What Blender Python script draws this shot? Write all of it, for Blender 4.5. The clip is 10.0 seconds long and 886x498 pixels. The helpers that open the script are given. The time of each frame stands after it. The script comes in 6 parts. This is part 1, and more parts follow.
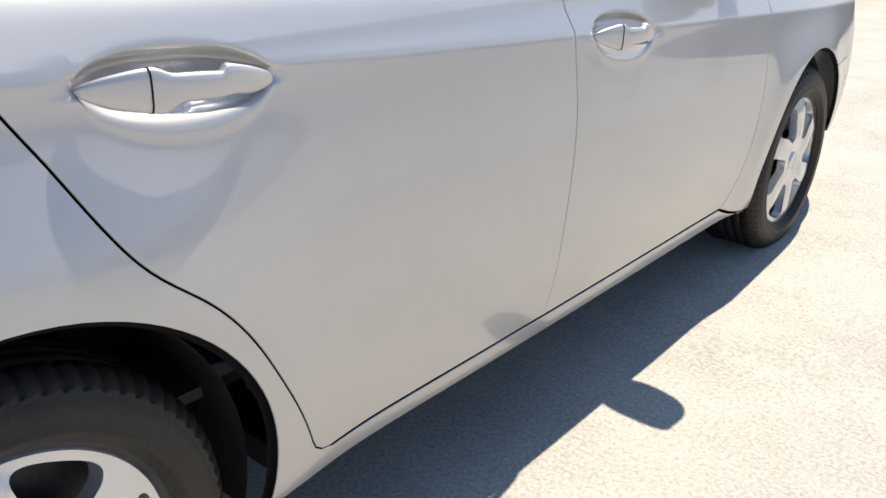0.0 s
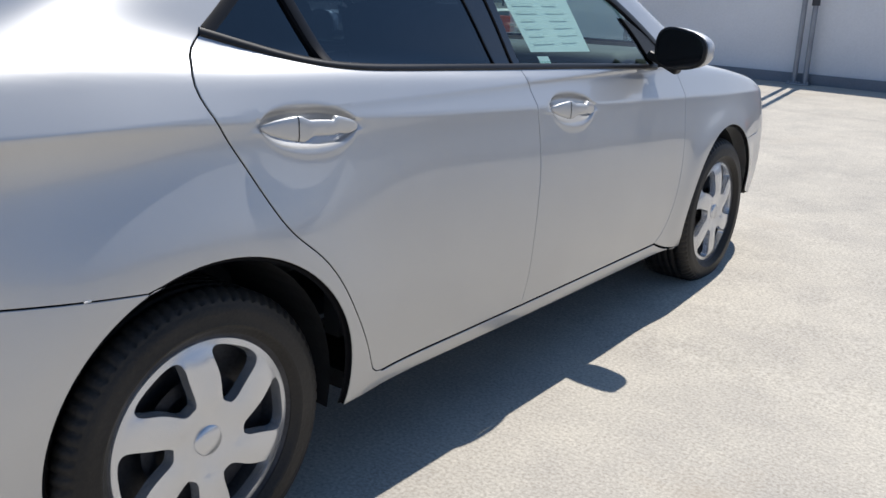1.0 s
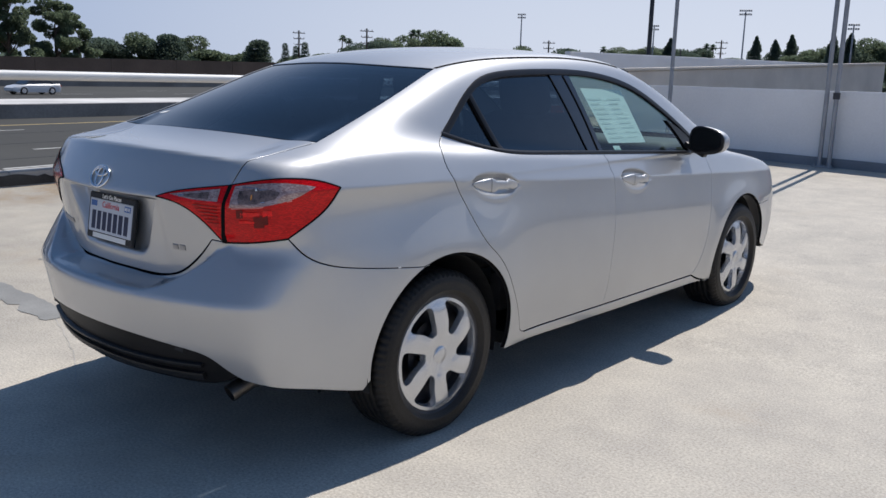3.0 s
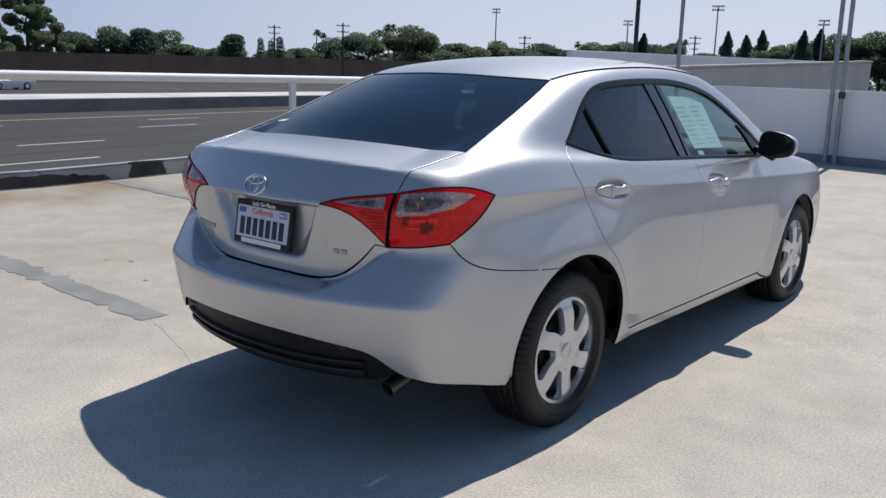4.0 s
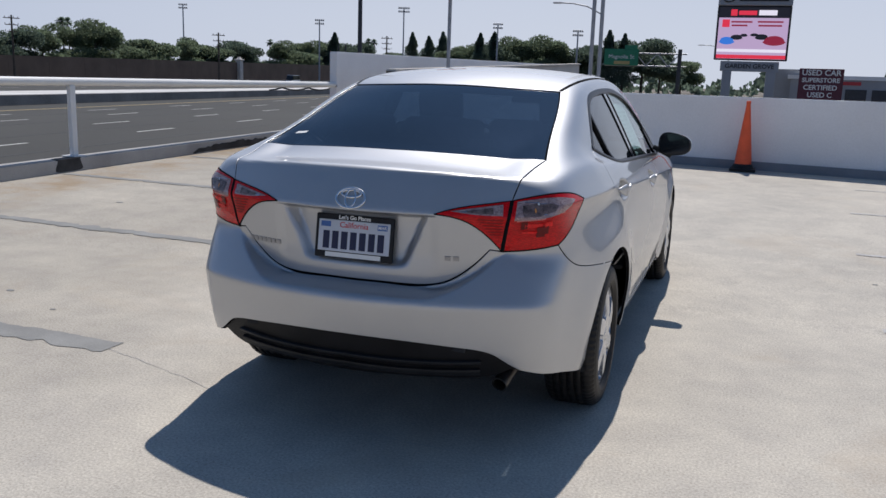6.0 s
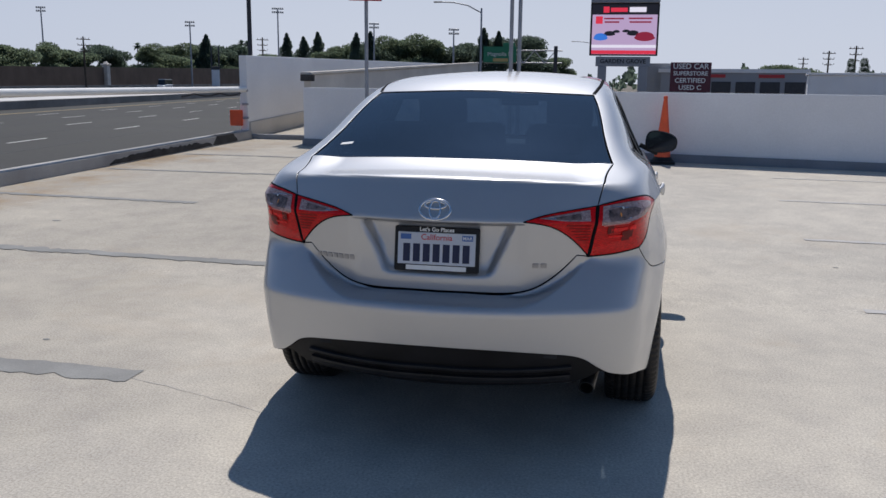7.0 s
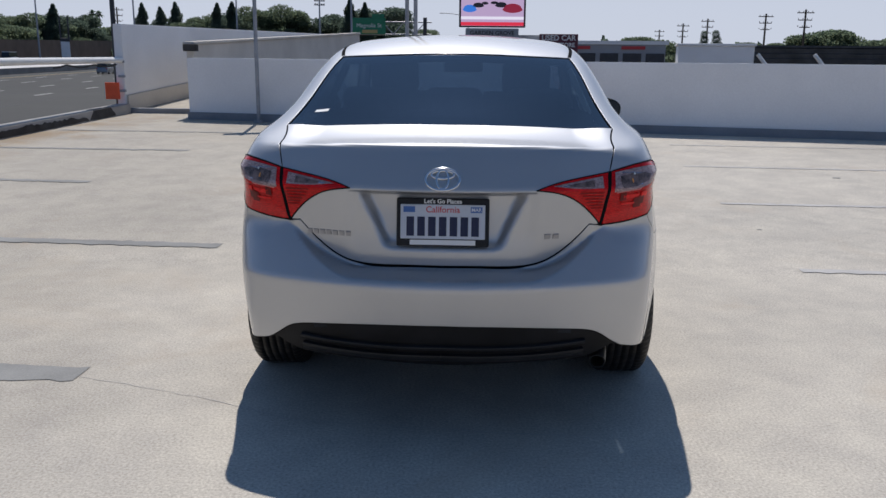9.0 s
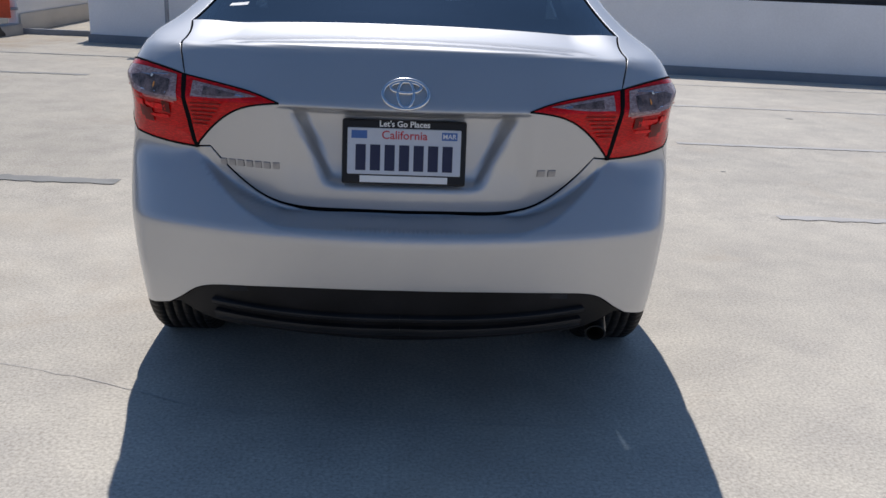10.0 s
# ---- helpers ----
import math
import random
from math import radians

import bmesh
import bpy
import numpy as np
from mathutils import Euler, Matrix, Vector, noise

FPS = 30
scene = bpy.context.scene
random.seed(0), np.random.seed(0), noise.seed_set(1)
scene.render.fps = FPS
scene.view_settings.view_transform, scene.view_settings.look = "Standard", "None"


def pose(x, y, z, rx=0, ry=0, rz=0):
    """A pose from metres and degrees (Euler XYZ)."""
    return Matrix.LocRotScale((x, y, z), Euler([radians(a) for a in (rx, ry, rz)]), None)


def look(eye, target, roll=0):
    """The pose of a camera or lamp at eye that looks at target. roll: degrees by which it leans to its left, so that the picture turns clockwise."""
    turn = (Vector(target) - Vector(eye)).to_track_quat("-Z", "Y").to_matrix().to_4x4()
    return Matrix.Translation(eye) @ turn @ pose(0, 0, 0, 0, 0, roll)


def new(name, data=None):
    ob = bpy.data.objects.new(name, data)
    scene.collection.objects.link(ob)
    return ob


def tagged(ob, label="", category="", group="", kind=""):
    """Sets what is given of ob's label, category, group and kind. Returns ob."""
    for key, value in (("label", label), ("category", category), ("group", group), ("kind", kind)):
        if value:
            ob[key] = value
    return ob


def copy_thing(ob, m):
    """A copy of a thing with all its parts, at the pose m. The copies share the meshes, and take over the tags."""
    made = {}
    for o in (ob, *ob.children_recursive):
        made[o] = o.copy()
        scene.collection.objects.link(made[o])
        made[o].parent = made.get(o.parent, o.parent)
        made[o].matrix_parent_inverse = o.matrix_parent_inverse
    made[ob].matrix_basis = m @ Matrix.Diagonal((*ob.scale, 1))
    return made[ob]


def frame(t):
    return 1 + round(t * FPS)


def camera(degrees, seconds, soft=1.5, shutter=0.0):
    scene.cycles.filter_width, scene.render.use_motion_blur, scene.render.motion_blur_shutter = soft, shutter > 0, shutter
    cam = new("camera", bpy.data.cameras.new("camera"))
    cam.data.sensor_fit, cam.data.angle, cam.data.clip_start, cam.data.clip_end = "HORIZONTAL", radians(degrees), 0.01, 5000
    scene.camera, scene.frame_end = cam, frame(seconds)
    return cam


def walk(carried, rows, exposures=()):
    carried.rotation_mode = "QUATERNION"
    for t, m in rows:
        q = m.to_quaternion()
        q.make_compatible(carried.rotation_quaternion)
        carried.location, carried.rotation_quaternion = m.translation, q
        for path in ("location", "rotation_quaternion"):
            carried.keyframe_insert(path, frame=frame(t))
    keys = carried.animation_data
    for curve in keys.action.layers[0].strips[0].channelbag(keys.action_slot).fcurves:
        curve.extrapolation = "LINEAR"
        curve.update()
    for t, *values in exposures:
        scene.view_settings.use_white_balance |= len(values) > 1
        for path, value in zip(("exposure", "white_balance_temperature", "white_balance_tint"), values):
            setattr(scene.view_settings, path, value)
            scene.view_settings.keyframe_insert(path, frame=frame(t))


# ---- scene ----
cam = camera(54.5, 10.0)
PATH = [
    (0, (1.717, -0.291, 1.140), (0.557, 1.138, 0.358), 1.8),
    (0.5, (1.922, -0.656, 1.180), (0.775, 0.832, 0.499), 1.7),
    (1, (2.159, -0.946, 1.192), (0.982, 0.566, 0.617), 1.7),
    (1.5, (2.418, -1.288, 1.203), (1.173, 0.186, 0.676), 2.4),
    (2, (2.642, -1.615, 1.244), (1.371, -0.15, 0.757), 2.5),
    (2.5, (2.798, -1.935, 1.297), (1.52, -0.451, 0.893), 1.9),
    (3, (2.826, -2.302, 1.312), (1.542, -0.82, 0.918), 1.6),
    (3.2, (2.796, -2.418, 1.348), (1.509, -0.944, 0.936), 1.8),
    (4.3, (2.365, -2.996, 1.364), (1.185, -1.427, 0.982), 1.5),
    (4.5, (2.288, -3.126, 1.366), (1.162, -1.514, 1.002), 1.4),
    (5, (2.007, -3.37, 1.369), (1.0, -1.68, 1.011), 1.4),
    (5.5, (1.669, -3.539, 1.381), (0.832, -1.761, 1.006), 1.6),
    (5.7, (1.543, -3.602, 1.377), (0.793, -1.788, 0.995), 1.8),
    (7, (0.63, -3.848, 1.396), (0.245, -1.924, 1.013), 0.6),
    (7.5, (0.331, -3.908, 1.4), (0.105, -1.959, 1.014), 0.1),
    (8, (0.201, -3.909, 1.401), (0.034, -1.957, 1.002), -0.0),
    (8.5, (0.159, -3.87, 1.395), (0.037, -1.916, 0.988), 0.0),
    (9, (0.135, -3.709, 1.351), (0.045, -1.76, 0.91), 0.5),
    (9.5, (0.096, -3.398, 1.27), (0.023, -1.454, 0.809), 0.8),
    (10, (-0.002, -3.005, 1.187), (0.096, -1.091, 0.617), 2.4),
]
EXPOSURE = [(0.0, 0.87, 6700, 11), (0.5, 0.52, 6400, 11), (1.0, 0.38, 6200, 11), (1.5, 0.36, 6200, 11), (2.5, 0.22, 6150, 12), (4.5, 0.07, 6150, 13), (8.0, -0.06, 6150, 13), (9.0, -0.04, 6130, 13), (10.0, 0.10, 6100, 13)]
walk(cam, [(t, look(eye, target, roll)) for t, eye, target, roll in PATH], EXPOSURE)

# ---- light ----
SUN_EL, SUN_AZ = 60.0, -4.5
world = bpy.data.worlds.new("sky")
scene.world = world
world.use_nodes = True
wn = world.node_tree
sky = wn.nodes.new("ShaderNodeTexSky")
sky.sky_type = "NISHITA"
sky.sun_disc = False
sky.sun_elevation, sky.sun_rotation = radians(SUN_EL), radians(SUN_AZ)
sky.altitude, sky.air_density, sky.dust_density, sky.ozone_density = 0, 1.0, 1.0, 1.5
haze = wn.nodes.new("ShaderNodeMix")
haze.data_type, haze.blend_type = "RGBA", "COLOR"
haze.inputs["Factor"].default_value = 0.9
haze.inputs[7].default_value = (0.25, 0.51, 1.0, 1)
wn.links.new(sky.outputs["Color"], haze.inputs[6])
# pale haze that thickens towards the horizon
up = wn.nodes.new("ShaderNodeSeparateXYZ")
wn.links.new(wn.nodes.new("ShaderNodeTexCoord").outputs["Generated"], up.inputs[0])
thick = wn.nodes.new("ShaderNodeMapRange")
thick.interpolation_type = "SMOOTHSTEP"
thick.inputs["From Min"].default_value, thick.inputs["From Max"].default_value = 0.0, 0.55
thick.inputs["To Min"].default_value, thick.inputs["To Max"].default_value = 0.92, 0.0
wn.links.new(up.outputs["Z"], thick.inputs["Value"])
veil = wn.nodes.new("ShaderNodeMix")
veil.data_type = "RGBA"
side = wn.nodes.new("ShaderNodeMapRange")
side.interpolation_type = "SMOOTHSTEP"
side.inputs["From Min"].default_value, side.inputs["From Max"].default_value = -0.1, 1.0
wn.links.new(up.outputs["Y"], side.inputs["Value"])
glow = wn.nodes.new("ShaderNodeMix")
glow.data_type = "RGBA"
# bluer and dimmer away from the sun
glow.inputs[6].default_value, glow.inputs[7].default_value = (2.7, 3.9, 6.2, 1), (8.5, 8.9, 9.5, 1)
wn.links.new(side.outputs["Result"], glow.inputs["Factor"])
wn.links.new(glow.outputs[2], veil.inputs[7])
wn.links.new(thick.outputs["Result"], veil.inputs["Factor"])
wn.links.new(haze.outputs[2], veil.inputs[6])
wn.links.new(veil.outputs[2], wn.nodes["Background"].inputs["Color"])
wn.nodes["Background"].inputs["Strength"].default_value = 0.076
sun_data = bpy.data.lights.new("sun", "SUN")
sun_data.energy, sun_data.angle, sun_data.color = 4.0, radians(0.53), (1.0, 0.925, 0.81)
sun = new("sun", sun_data)
sun.matrix_world = look((-0.068 * 20, 0.59 * 20, 20), (0, 0, 0))


# ---- helpers ----
def link(name, mesh, parent=None, label=""):
    ob = new(name, mesh)
    if parent is not None:
        ob.parent = parent
    if label:
        ob["label"] = label
    return ob


def mesh_of(name, verts, faces, mats, smooth=False, normals=None, which=None):
    me = bpy.data.meshes.new(name)
    me.from_pydata([tuple(v) for v in verts], [], [tuple(f) for f in faces])
    for m in mats if isinstance(mats, (list, tuple)) else (mats,):
        me.materials.append(m)
    if which is not None:
        me.polygons.foreach_set("material_index", which)
    if smooth or normals is not None:
        me.polygons.foreach_set("use_smooth", [True] * len(me.polygons))
    me.validate()
    me.update()
    if normals is not None and len(me.vertices) == len(normals):
        me.normals_split_custom_set_from_vertices([tuple(n) for n in normals])
    return me


def part(name, bm, material, parent=None, label="", smooth=None):
    """Links a bmesh as one mesh object. smooth: edges flatter than that many degrees are shaded smooth."""
    me = bpy.data.meshes.new(name)
    if smooth is not None:
        for f in bm.faces:
            f.smooth = True
        for e in bm.edges:
            e.smooth = len(e.link_faces) == 2 and e.calc_face_angle(0) < radians(smooth)
    bm.to_mesh(me)
    bm.free()
    for m in material if isinstance(material, (list, tuple)) else (material,):
        me.materials.append(m)
    return link(name, me, parent, label)


def empty(name, m=None):
    ob = new(name)
    if m is not None:
        ob.matrix_basis = m
    return ob


def box(bm, size, m=None, bevel=0.0, seg=1):
    """Adds a box of the given size about the origin of m, its edges bevelled."""
    r = bmesh.ops.create_cube(bm, size=1.0, matrix=(m or Matrix()) @ Matrix.Diagonal((*size, 1)))
    if bevel:
        es = list({e for v in r["verts"] for e in v.link_edges})
        bmesh.ops.bevel(bm, geom=es, offset=bevel, segments=seg, profile=0.5, affect="EDGES")
    return bm


def rod(bm, a, b, r0, r1=None, n=10):
    """A round bar from a to b."""
    a, b = Vector(a), Vector(b)
    q = (b - a).to_track_quat("Z", "Y").to_matrix().to_4x4()
    bmesh.ops.create_cone(bm, cap_ends=True, segments=n, radius1=r0, radius2=r0 if r1 is None else r1, depth=(b - a).length,
                          matrix=Matrix.Translation((a + b) / 2) @ q)
    return bm


def lathe(bm, profile, n, m=None, closed=False):
    """Turns a profile of (radius, height) about z."""
    m = m or Matrix()
    rings = [[bm.verts.new(m @ Vector((r * math.cos(2 * math.pi * i / n), r * math.sin(2 * math.pi * i / n), h))) for i in range(n)] for r, h in profile]
    pairs = list(zip(rings, rings[1:])) + ([(rings[-1], rings[0])] if closed else [])
    for a, b in pairs:
        for i in range(n):
            bm.faces.new((a[i], a[(i + 1) % n], b[(i + 1) % n], b[i]))
    return rings


def slab(bm, pts, z0, z1):
    """An upright prism over a flat outline."""
    lo, hi = [bm.verts.new((x, y, z0)) for x, y in pts], [bm.verts.new((x, y, z1)) for x, y in pts]
    bm.faces.new(hi)
    bm.faces.new(lo[::-1])
    for i in range(len(pts)):
        j = (i + 1) % len(pts)
        bm.faces.new((lo[i], lo[j], hi[j], hi[i]))
    bmesh.ops.recalc_face_normals(bm, faces=bm.faces)
    return bm


# ---- materials ----
def material(name, colour, rough=0.6, metal=0.0, vary=0.12, scale=3.0, fine=60.0, bump=0.0, tint=None, island=False, coat=0.0):
    """A surface with two scales of variation, large stains and fine grain, and a fine relief."""
    m = bpy.data.materials.new(name)
    m.use_nodes = True
    t = m.node_tree
    p = t.nodes["Principled BSDF"]
    p.inputs["Roughness"].default_value, p.inputs["Metallic"].default_value = rough, metal
    p.inputs["Coat Weight"].default_value = coat
    p.inputs["Coat Roughness"].default_value = 0.03
    co = t.nodes.new("ShaderNodeTexCoord").outputs["Object"]

    def grain(s, detail):
        n = t.nodes.new("ShaderNodeTexNoise")
        n.inputs["Scale"].default_value, n.inputs["Detail"].default_value = s, detail
        t.links.new(co, n.inputs["Vector"])
        return n.outputs["Fac"]
    a, b = grain(scale, 6), grain(fine, 3)
    mix = t.nodes.new("ShaderNodeMath")
    mix.operation = "MULTIPLY_ADD"
    mix.inputs[1].default_value = 0.45
    t.links.new(b, mix.inputs[0])
    t.links.new(a, mix.inputs[2])
    ramp = t.nodes.new("ShaderNodeValToRGB")
    lo = tint or tuple(c * (1 - vary * 1.6) for c in colour)
    hi = tuple(min(1, c * (1 + vary)) for c in colour)
    ramp.color_ramp.elements[0].position, ramp.color_ramp.elements[1].position = 0.5, 0.95
    ramp.color_ramp.elements[0].color, ramp.color_ramp.elements[1].color = (*lo, 1), (*hi, 1)
    t.links.new(mix.outputs[0], ramp.inputs["Fac"])
    out = ramp.outputs["Color"]
    if island:
        g = t.nodes.new("ShaderNodeNewGeometry")
        v = t.nodes.new("ShaderNodeHueSaturation")
        r = t.nodes.new("ShaderNodeMapRange")
        r.inputs["To Min"].default_value, r.inputs["To Max"].default_value = 0.8, 1.2
        t.links.new(g.outputs["Random Per Island"], r.inputs["Value"])
        t.links.new(r.outputs["Result"], v.inputs["Value"])
        t.links.new(out, v.inputs["Color"])
        out = v.outputs["Color"]
    t.links.new(out, p.inputs["Base Color"])
    if bump:
        k = t.nodes.new("ShaderNodeBump")
        k.inputs["Strength"].default_value, k.inputs["Distance"].default_value = min(1, bump), 0.004
        t.links.new(b, k.inputs["Height"])
        t.links.new(k.outputs["Normal"], p.inputs["Normal"])
    return m


def paint(name, colour, rough=0.34, metal=0.75):
    """Metallic lacquer: fine flakes under a clear coat."""
    m = material(name, colour, rough, metal, 0.03, 2.0, 900.0, 0.0, coat=1.0)
    m.node_tree.nodes["Principled BSDF"].inputs["Coat Roughness"].default_value = 0.02
    t = m.node_tree
    p = t.nodes["Principled BSDF"]
    p.inputs["Coat IOR"].default_value = 1.5
    if metal > 0.5:
        # flakes lying flat mirror more sharply than those that tilt
        g, mx = t.nodes.new("ShaderNodeBsdfAnisotropic"), t.nodes.new("ShaderNodeMixShader")
        g.inputs["Roughness"].default_value = 0.25
        t.links.new(p.inputs["Base Color"].links[0].from_socket, g.inputs["Color"])
        mx.inputs[0].default_value = 0.20
        t.links.new(p.outputs[0], mx.inputs[1])
        t.links.new(g.outputs[0], mx.inputs[2])
        t.links.new(mx.outputs[0], t.nodes["Material Output"].inputs["Surface"])
    return m


def glass(name, colour, clear, mirror):
    """Thin tinted pane: part of the light goes straight through, the rest mirrors, more of it at a slant."""
    m = bpy.data.materials.new(name)
    m.use_nodes = True
    t = m.node_tree
    t.nodes.clear()
    o = t.nodes.new("ShaderNodeOutputMaterial")
    tr, gl, mx = (t.nodes.new("ShaderNode" + k) for k in ("BsdfTransparent", "BsdfGlossy", "MixShader"))
    lw, pw, ad = t.nodes.new("ShaderNodeLayerWeight"), t.nodes.new("ShaderNodeMath"), t.nodes.new("ShaderNodeMath")
    tr.inputs["Color"].default_value = (*[c * clear for c in colour], 1)
    gl.inputs["Roughness"].default_value = 0.01
    lw.inputs["Blend"].default_value = 0.5
    pw.operation, ad.operation = "POWER", "MULTIPLY_ADD"
    pw.inputs[1].default_value, ad.inputs[1].default_value, ad.inputs[2].default_value = 5.0, 1 - mirror, mirror
    t.links.new(lw.outputs["Facing"], pw.inputs[0])
    t.links.new(pw.outputs[0], ad.inputs[0])
    t.links.new(ad.outputs[0], mx.inputs[0])
    t.links.new(tr.outputs[0], mx.inputs[1])
    t.links.new(gl.outputs[0], mx.inputs[2])
    t.links.new(mx.outputs[0], o.inputs["Surface"])
    return m


def lit(name, colour, strength):
    m = bpy.data.materials.new(name)
    m.use_nodes = True
    p = m.node_tree.nodes["Principled BSDF"]
    p.inputs["Base Color"].default_value = (*[c * 0.1 for c in colour], 1)
    p.inputs["Emission Color"].default_value = (*colour, 1)
    p.inputs["Emission Strength"].default_value = strength
    return m


SILVER = paint("silver_paint", (0.50, 0.505, 0.513), 0.55, 0.80)
GAP = material("gap_black", (0.010, 0.010, 0.011), 0.95)
GAP.node_tree.nodes["Principled BSDF"].inputs["Specular IOR Level"].default_value = 0.05
RUBBER = material("tyre_rubber", (0.024, 0.021, 0.018), 0.5, 0, 0.25, 6, 120, 0.3)
TRIM = material("black_trim", (0.016, 0.016, 0.017), 0.42, 0, 0.2, 8, 400, 0.15)
INSERT = material("insert_black", (0.009, 0.009, 0.010), 0.5, 0, 0.3, 8, 400, 0.15)
GLOSS_BLACK = material("gloss_black", (0.012, 0.012, 0.013), 0.12, 0, 0.1, 4, 200, coat=0.5)
WELL = material("wheel_well", (0.018, 0.018, 0.019), 0.85, 0, 0.3, 8, 90, 0.4)
HUBCAP = material("hubcap_silver", (0.60, 0.61, 0.63), 0.26, 0.75, 0.04, 5, 500, coat=0.4)
STEEL_DARK = material("dark_steel", (0.05, 0.05, 0.055), 0.5, 0.6, 0.3, 9, 120)
CHROME = material("chrome", (0.72, 0.73, 0.75), 0.22, 1.0, 0.02, 3, 200)
# steel darkened in its colour for the shade under the bumper
EXHAUST = material("shaded_exhaust_steel", (0.11, 0.10, 0.09), 0.4, 0.9, 0.2, 14, 200)
GLASS_TINT = glass("tinted_glass", (0.50, 0.66, 0.92), 0.16, 0.13)
GLASS_FRONT = glass("green_glass", (0.80, 0.96, 0.93), 0.92, 0.06)
GLASS_SCREEN = glass("windscreen_glass", (0.80, 0.95, 0.93), 0.88, 0.06)
SEAT = material("seat_cloth", (0.12, 0.115, 0.11), 0.9, 0, 0.2, 12, 400, 0.3)
CABIN = material("cabin_plastic", (0.05, 0.05, 0.052), 0.7, 0, 0.2, 8, 200, 0.2)
HEADLINE = material("headliner", (0.38, 0.37, 0.35), 0.95, 0, 0.05, 8, 300)


def deck_concrete(name, light, dark, stain):
    """Weathered concrete coating: broad blotches, rust-brown stains, and a fine orange-peel grain with pits."""
    m = bpy.data.materials.new(name)
    m.use_nodes = True
    t = m.node_tree
    p = t.nodes["Principled BSDF"]
    p.inputs["Roughness"].default_value = 0.85
    p.inputs["Specular IOR Level"].default_value = 0.3
    co = t.nodes.new("ShaderNodeTexCoord").outputs["Object"]

    def tex(kind, scale, out_, **kw):
        n = t.nodes.new(kind)
        n.inputs["Scale"].default_value = scale
        for k, v in kw.items():
            n.inputs[k].default_value = v
        t.links.new(co, n.inputs["Vector"])
        return n.outputs[out_]

    def ramp(src, a, b, ca, cb):
        r = t.nodes.new("ShaderNodeValToRGB")
        r.color_ramp.elements[0].position, r.color_ramp.elements[1].position = a, b
        r.color_ramp.elements[0].color, r.color_ramp.elements[1].color = (*ca, 1), (*cb, 1)
        t.links.new(src, r.inputs["Fac"])
        return r.outputs["Color"]

    def blend(a, b, how, f=1.0, fac=None):
        x = t.nodes.new("ShaderNodeMix")
        x.data_type, x.blend_type = "RGBA", how
        x.inputs["Factor"].default_value = f
        if fac is not None:
            t.links.new(fac, x.inputs["Factor"])
        t.links.new(a, x.inputs[6])
        t.links.new(b, x.inputs[7])
        return x.outputs[2]
    base = ramp(tex("ShaderNodeTexNoise", 0.45, "Fac", Detail=7.0, Roughness=0.62), 0.32, 0.68, dark, light)
    mid = ramp(tex("ShaderNodeTexNoise", 3.2, "Fac", Detail=6.0, Roughness=0.65), 0.30, 0.72, (0.84, 0.84, 0.86), (1.08, 1.08, 1.07))
    grain = ramp(tex("ShaderNodeTexNoise", 95.0, "Fac", Detail=3.0, Roughness=0.7), 0.33, 0.66, (0.68, 0.66, 0.64), (1.20, 1.20, 1.20))
    pits = ramp(tex("ShaderNodeTexVoronoi", 46.0, "Distance"), 0.06, 0.20, (0.70, 0.68, 0.66), (1.0, 1.0, 1.0))
    c = blend(blend(blend(base, mid, "MULTIPLY"), grain, "MULTIPLY", 0.85), pits, "MULTIPLY", 0.65)
    spot = ramp(tex("ShaderNodeTexNoise", 0.75, "Fac", Detail=8.0, Roughness=0.7, Distortion=0.6), 0.55, 0.72, (0, 0, 0), (0.5, 0.5, 0.5))
    hue = t.nodes.new("ShaderNodeRGB")
    hue.outputs[0].default_value = (*stain, 1)
    c = blend(c, hue.outputs[0], "MIX", fac=spot)
    # a darker tone towards the left, and rusty water marks along the curb
    cut_in = tex("ShaderNodeTexNoise", 0.9, "Fac", Detail=6.0, Roughness=0.65)

    def zone(axis, a, b):
        sx = t.nodes.new("ShaderNodeSeparateXYZ")
        t.links.new(co, sx.inputs[0])
        add = t.nodes.new("ShaderNodeMath")
        add.operation, add.inputs[1].default_value = "MULTIPLY_ADD", 2.4
        t.links.new(cut_in, add.inputs[0])
        t.links.new(sx.outputs[axis], add.inputs[2])
        r = t.nodes.new("ShaderNodeMapRange")
        r.interpolation_type = "SMOOTHSTEP"
        r.inputs["From Min"].default_value, r.inputs["From Max"].default_value = a, b
        t.links.new(add.outputs[0], r.inputs["Value"])
        return r.outputs["Result"]
    left_tone = t.nodes.new("ShaderNodeRGB")
    left_tone.outputs[0].default_value = (0.83, 0.82, 0.80, 1)
    c = blend(c, blend(c, left_tone.outputs[0], "MULTIPLY"), "MIX", fac=zone("X", 0.6, -1.6))
    rust = t.nodes.new("ShaderNodeRGB")
    rust.outputs[0].default_value = (0.74, 0.62, 0.49, 1)
    wet = t.nodes.new("ShaderNodeMath")
    wet.operation = "MULTIPLY"
    t.links.new(zone("X", -4.0, -5.0), wet.inputs[0])
    t.links.new(ramp(tex("ShaderNodeTexNoise", 0.8, "Fac", Detail=7.0, Roughness=0.7), 0.44, 0.58, (0, 0, 0), (1, 1, 1)), wet.inputs[1])
    c = blend(c, blend(c, rust.outputs[0], "MULTIPLY"), "MIX", fac=wet.outputs[0])
    t.links.new(c, p.inputs["Base Color"])
    k = t.nodes.new("ShaderNodeBump")
    k.inputs["Strength"].default_value, k.inputs["Distance"].default_value = 0.28, 0.005
    t.links.new(tex("ShaderNodeTexNoise", 110.0, "Fac", Detail=3.0), k.inputs["Height"])
    t.links.new(k.outputs["Normal"], p.inputs["Normal"])
    return m


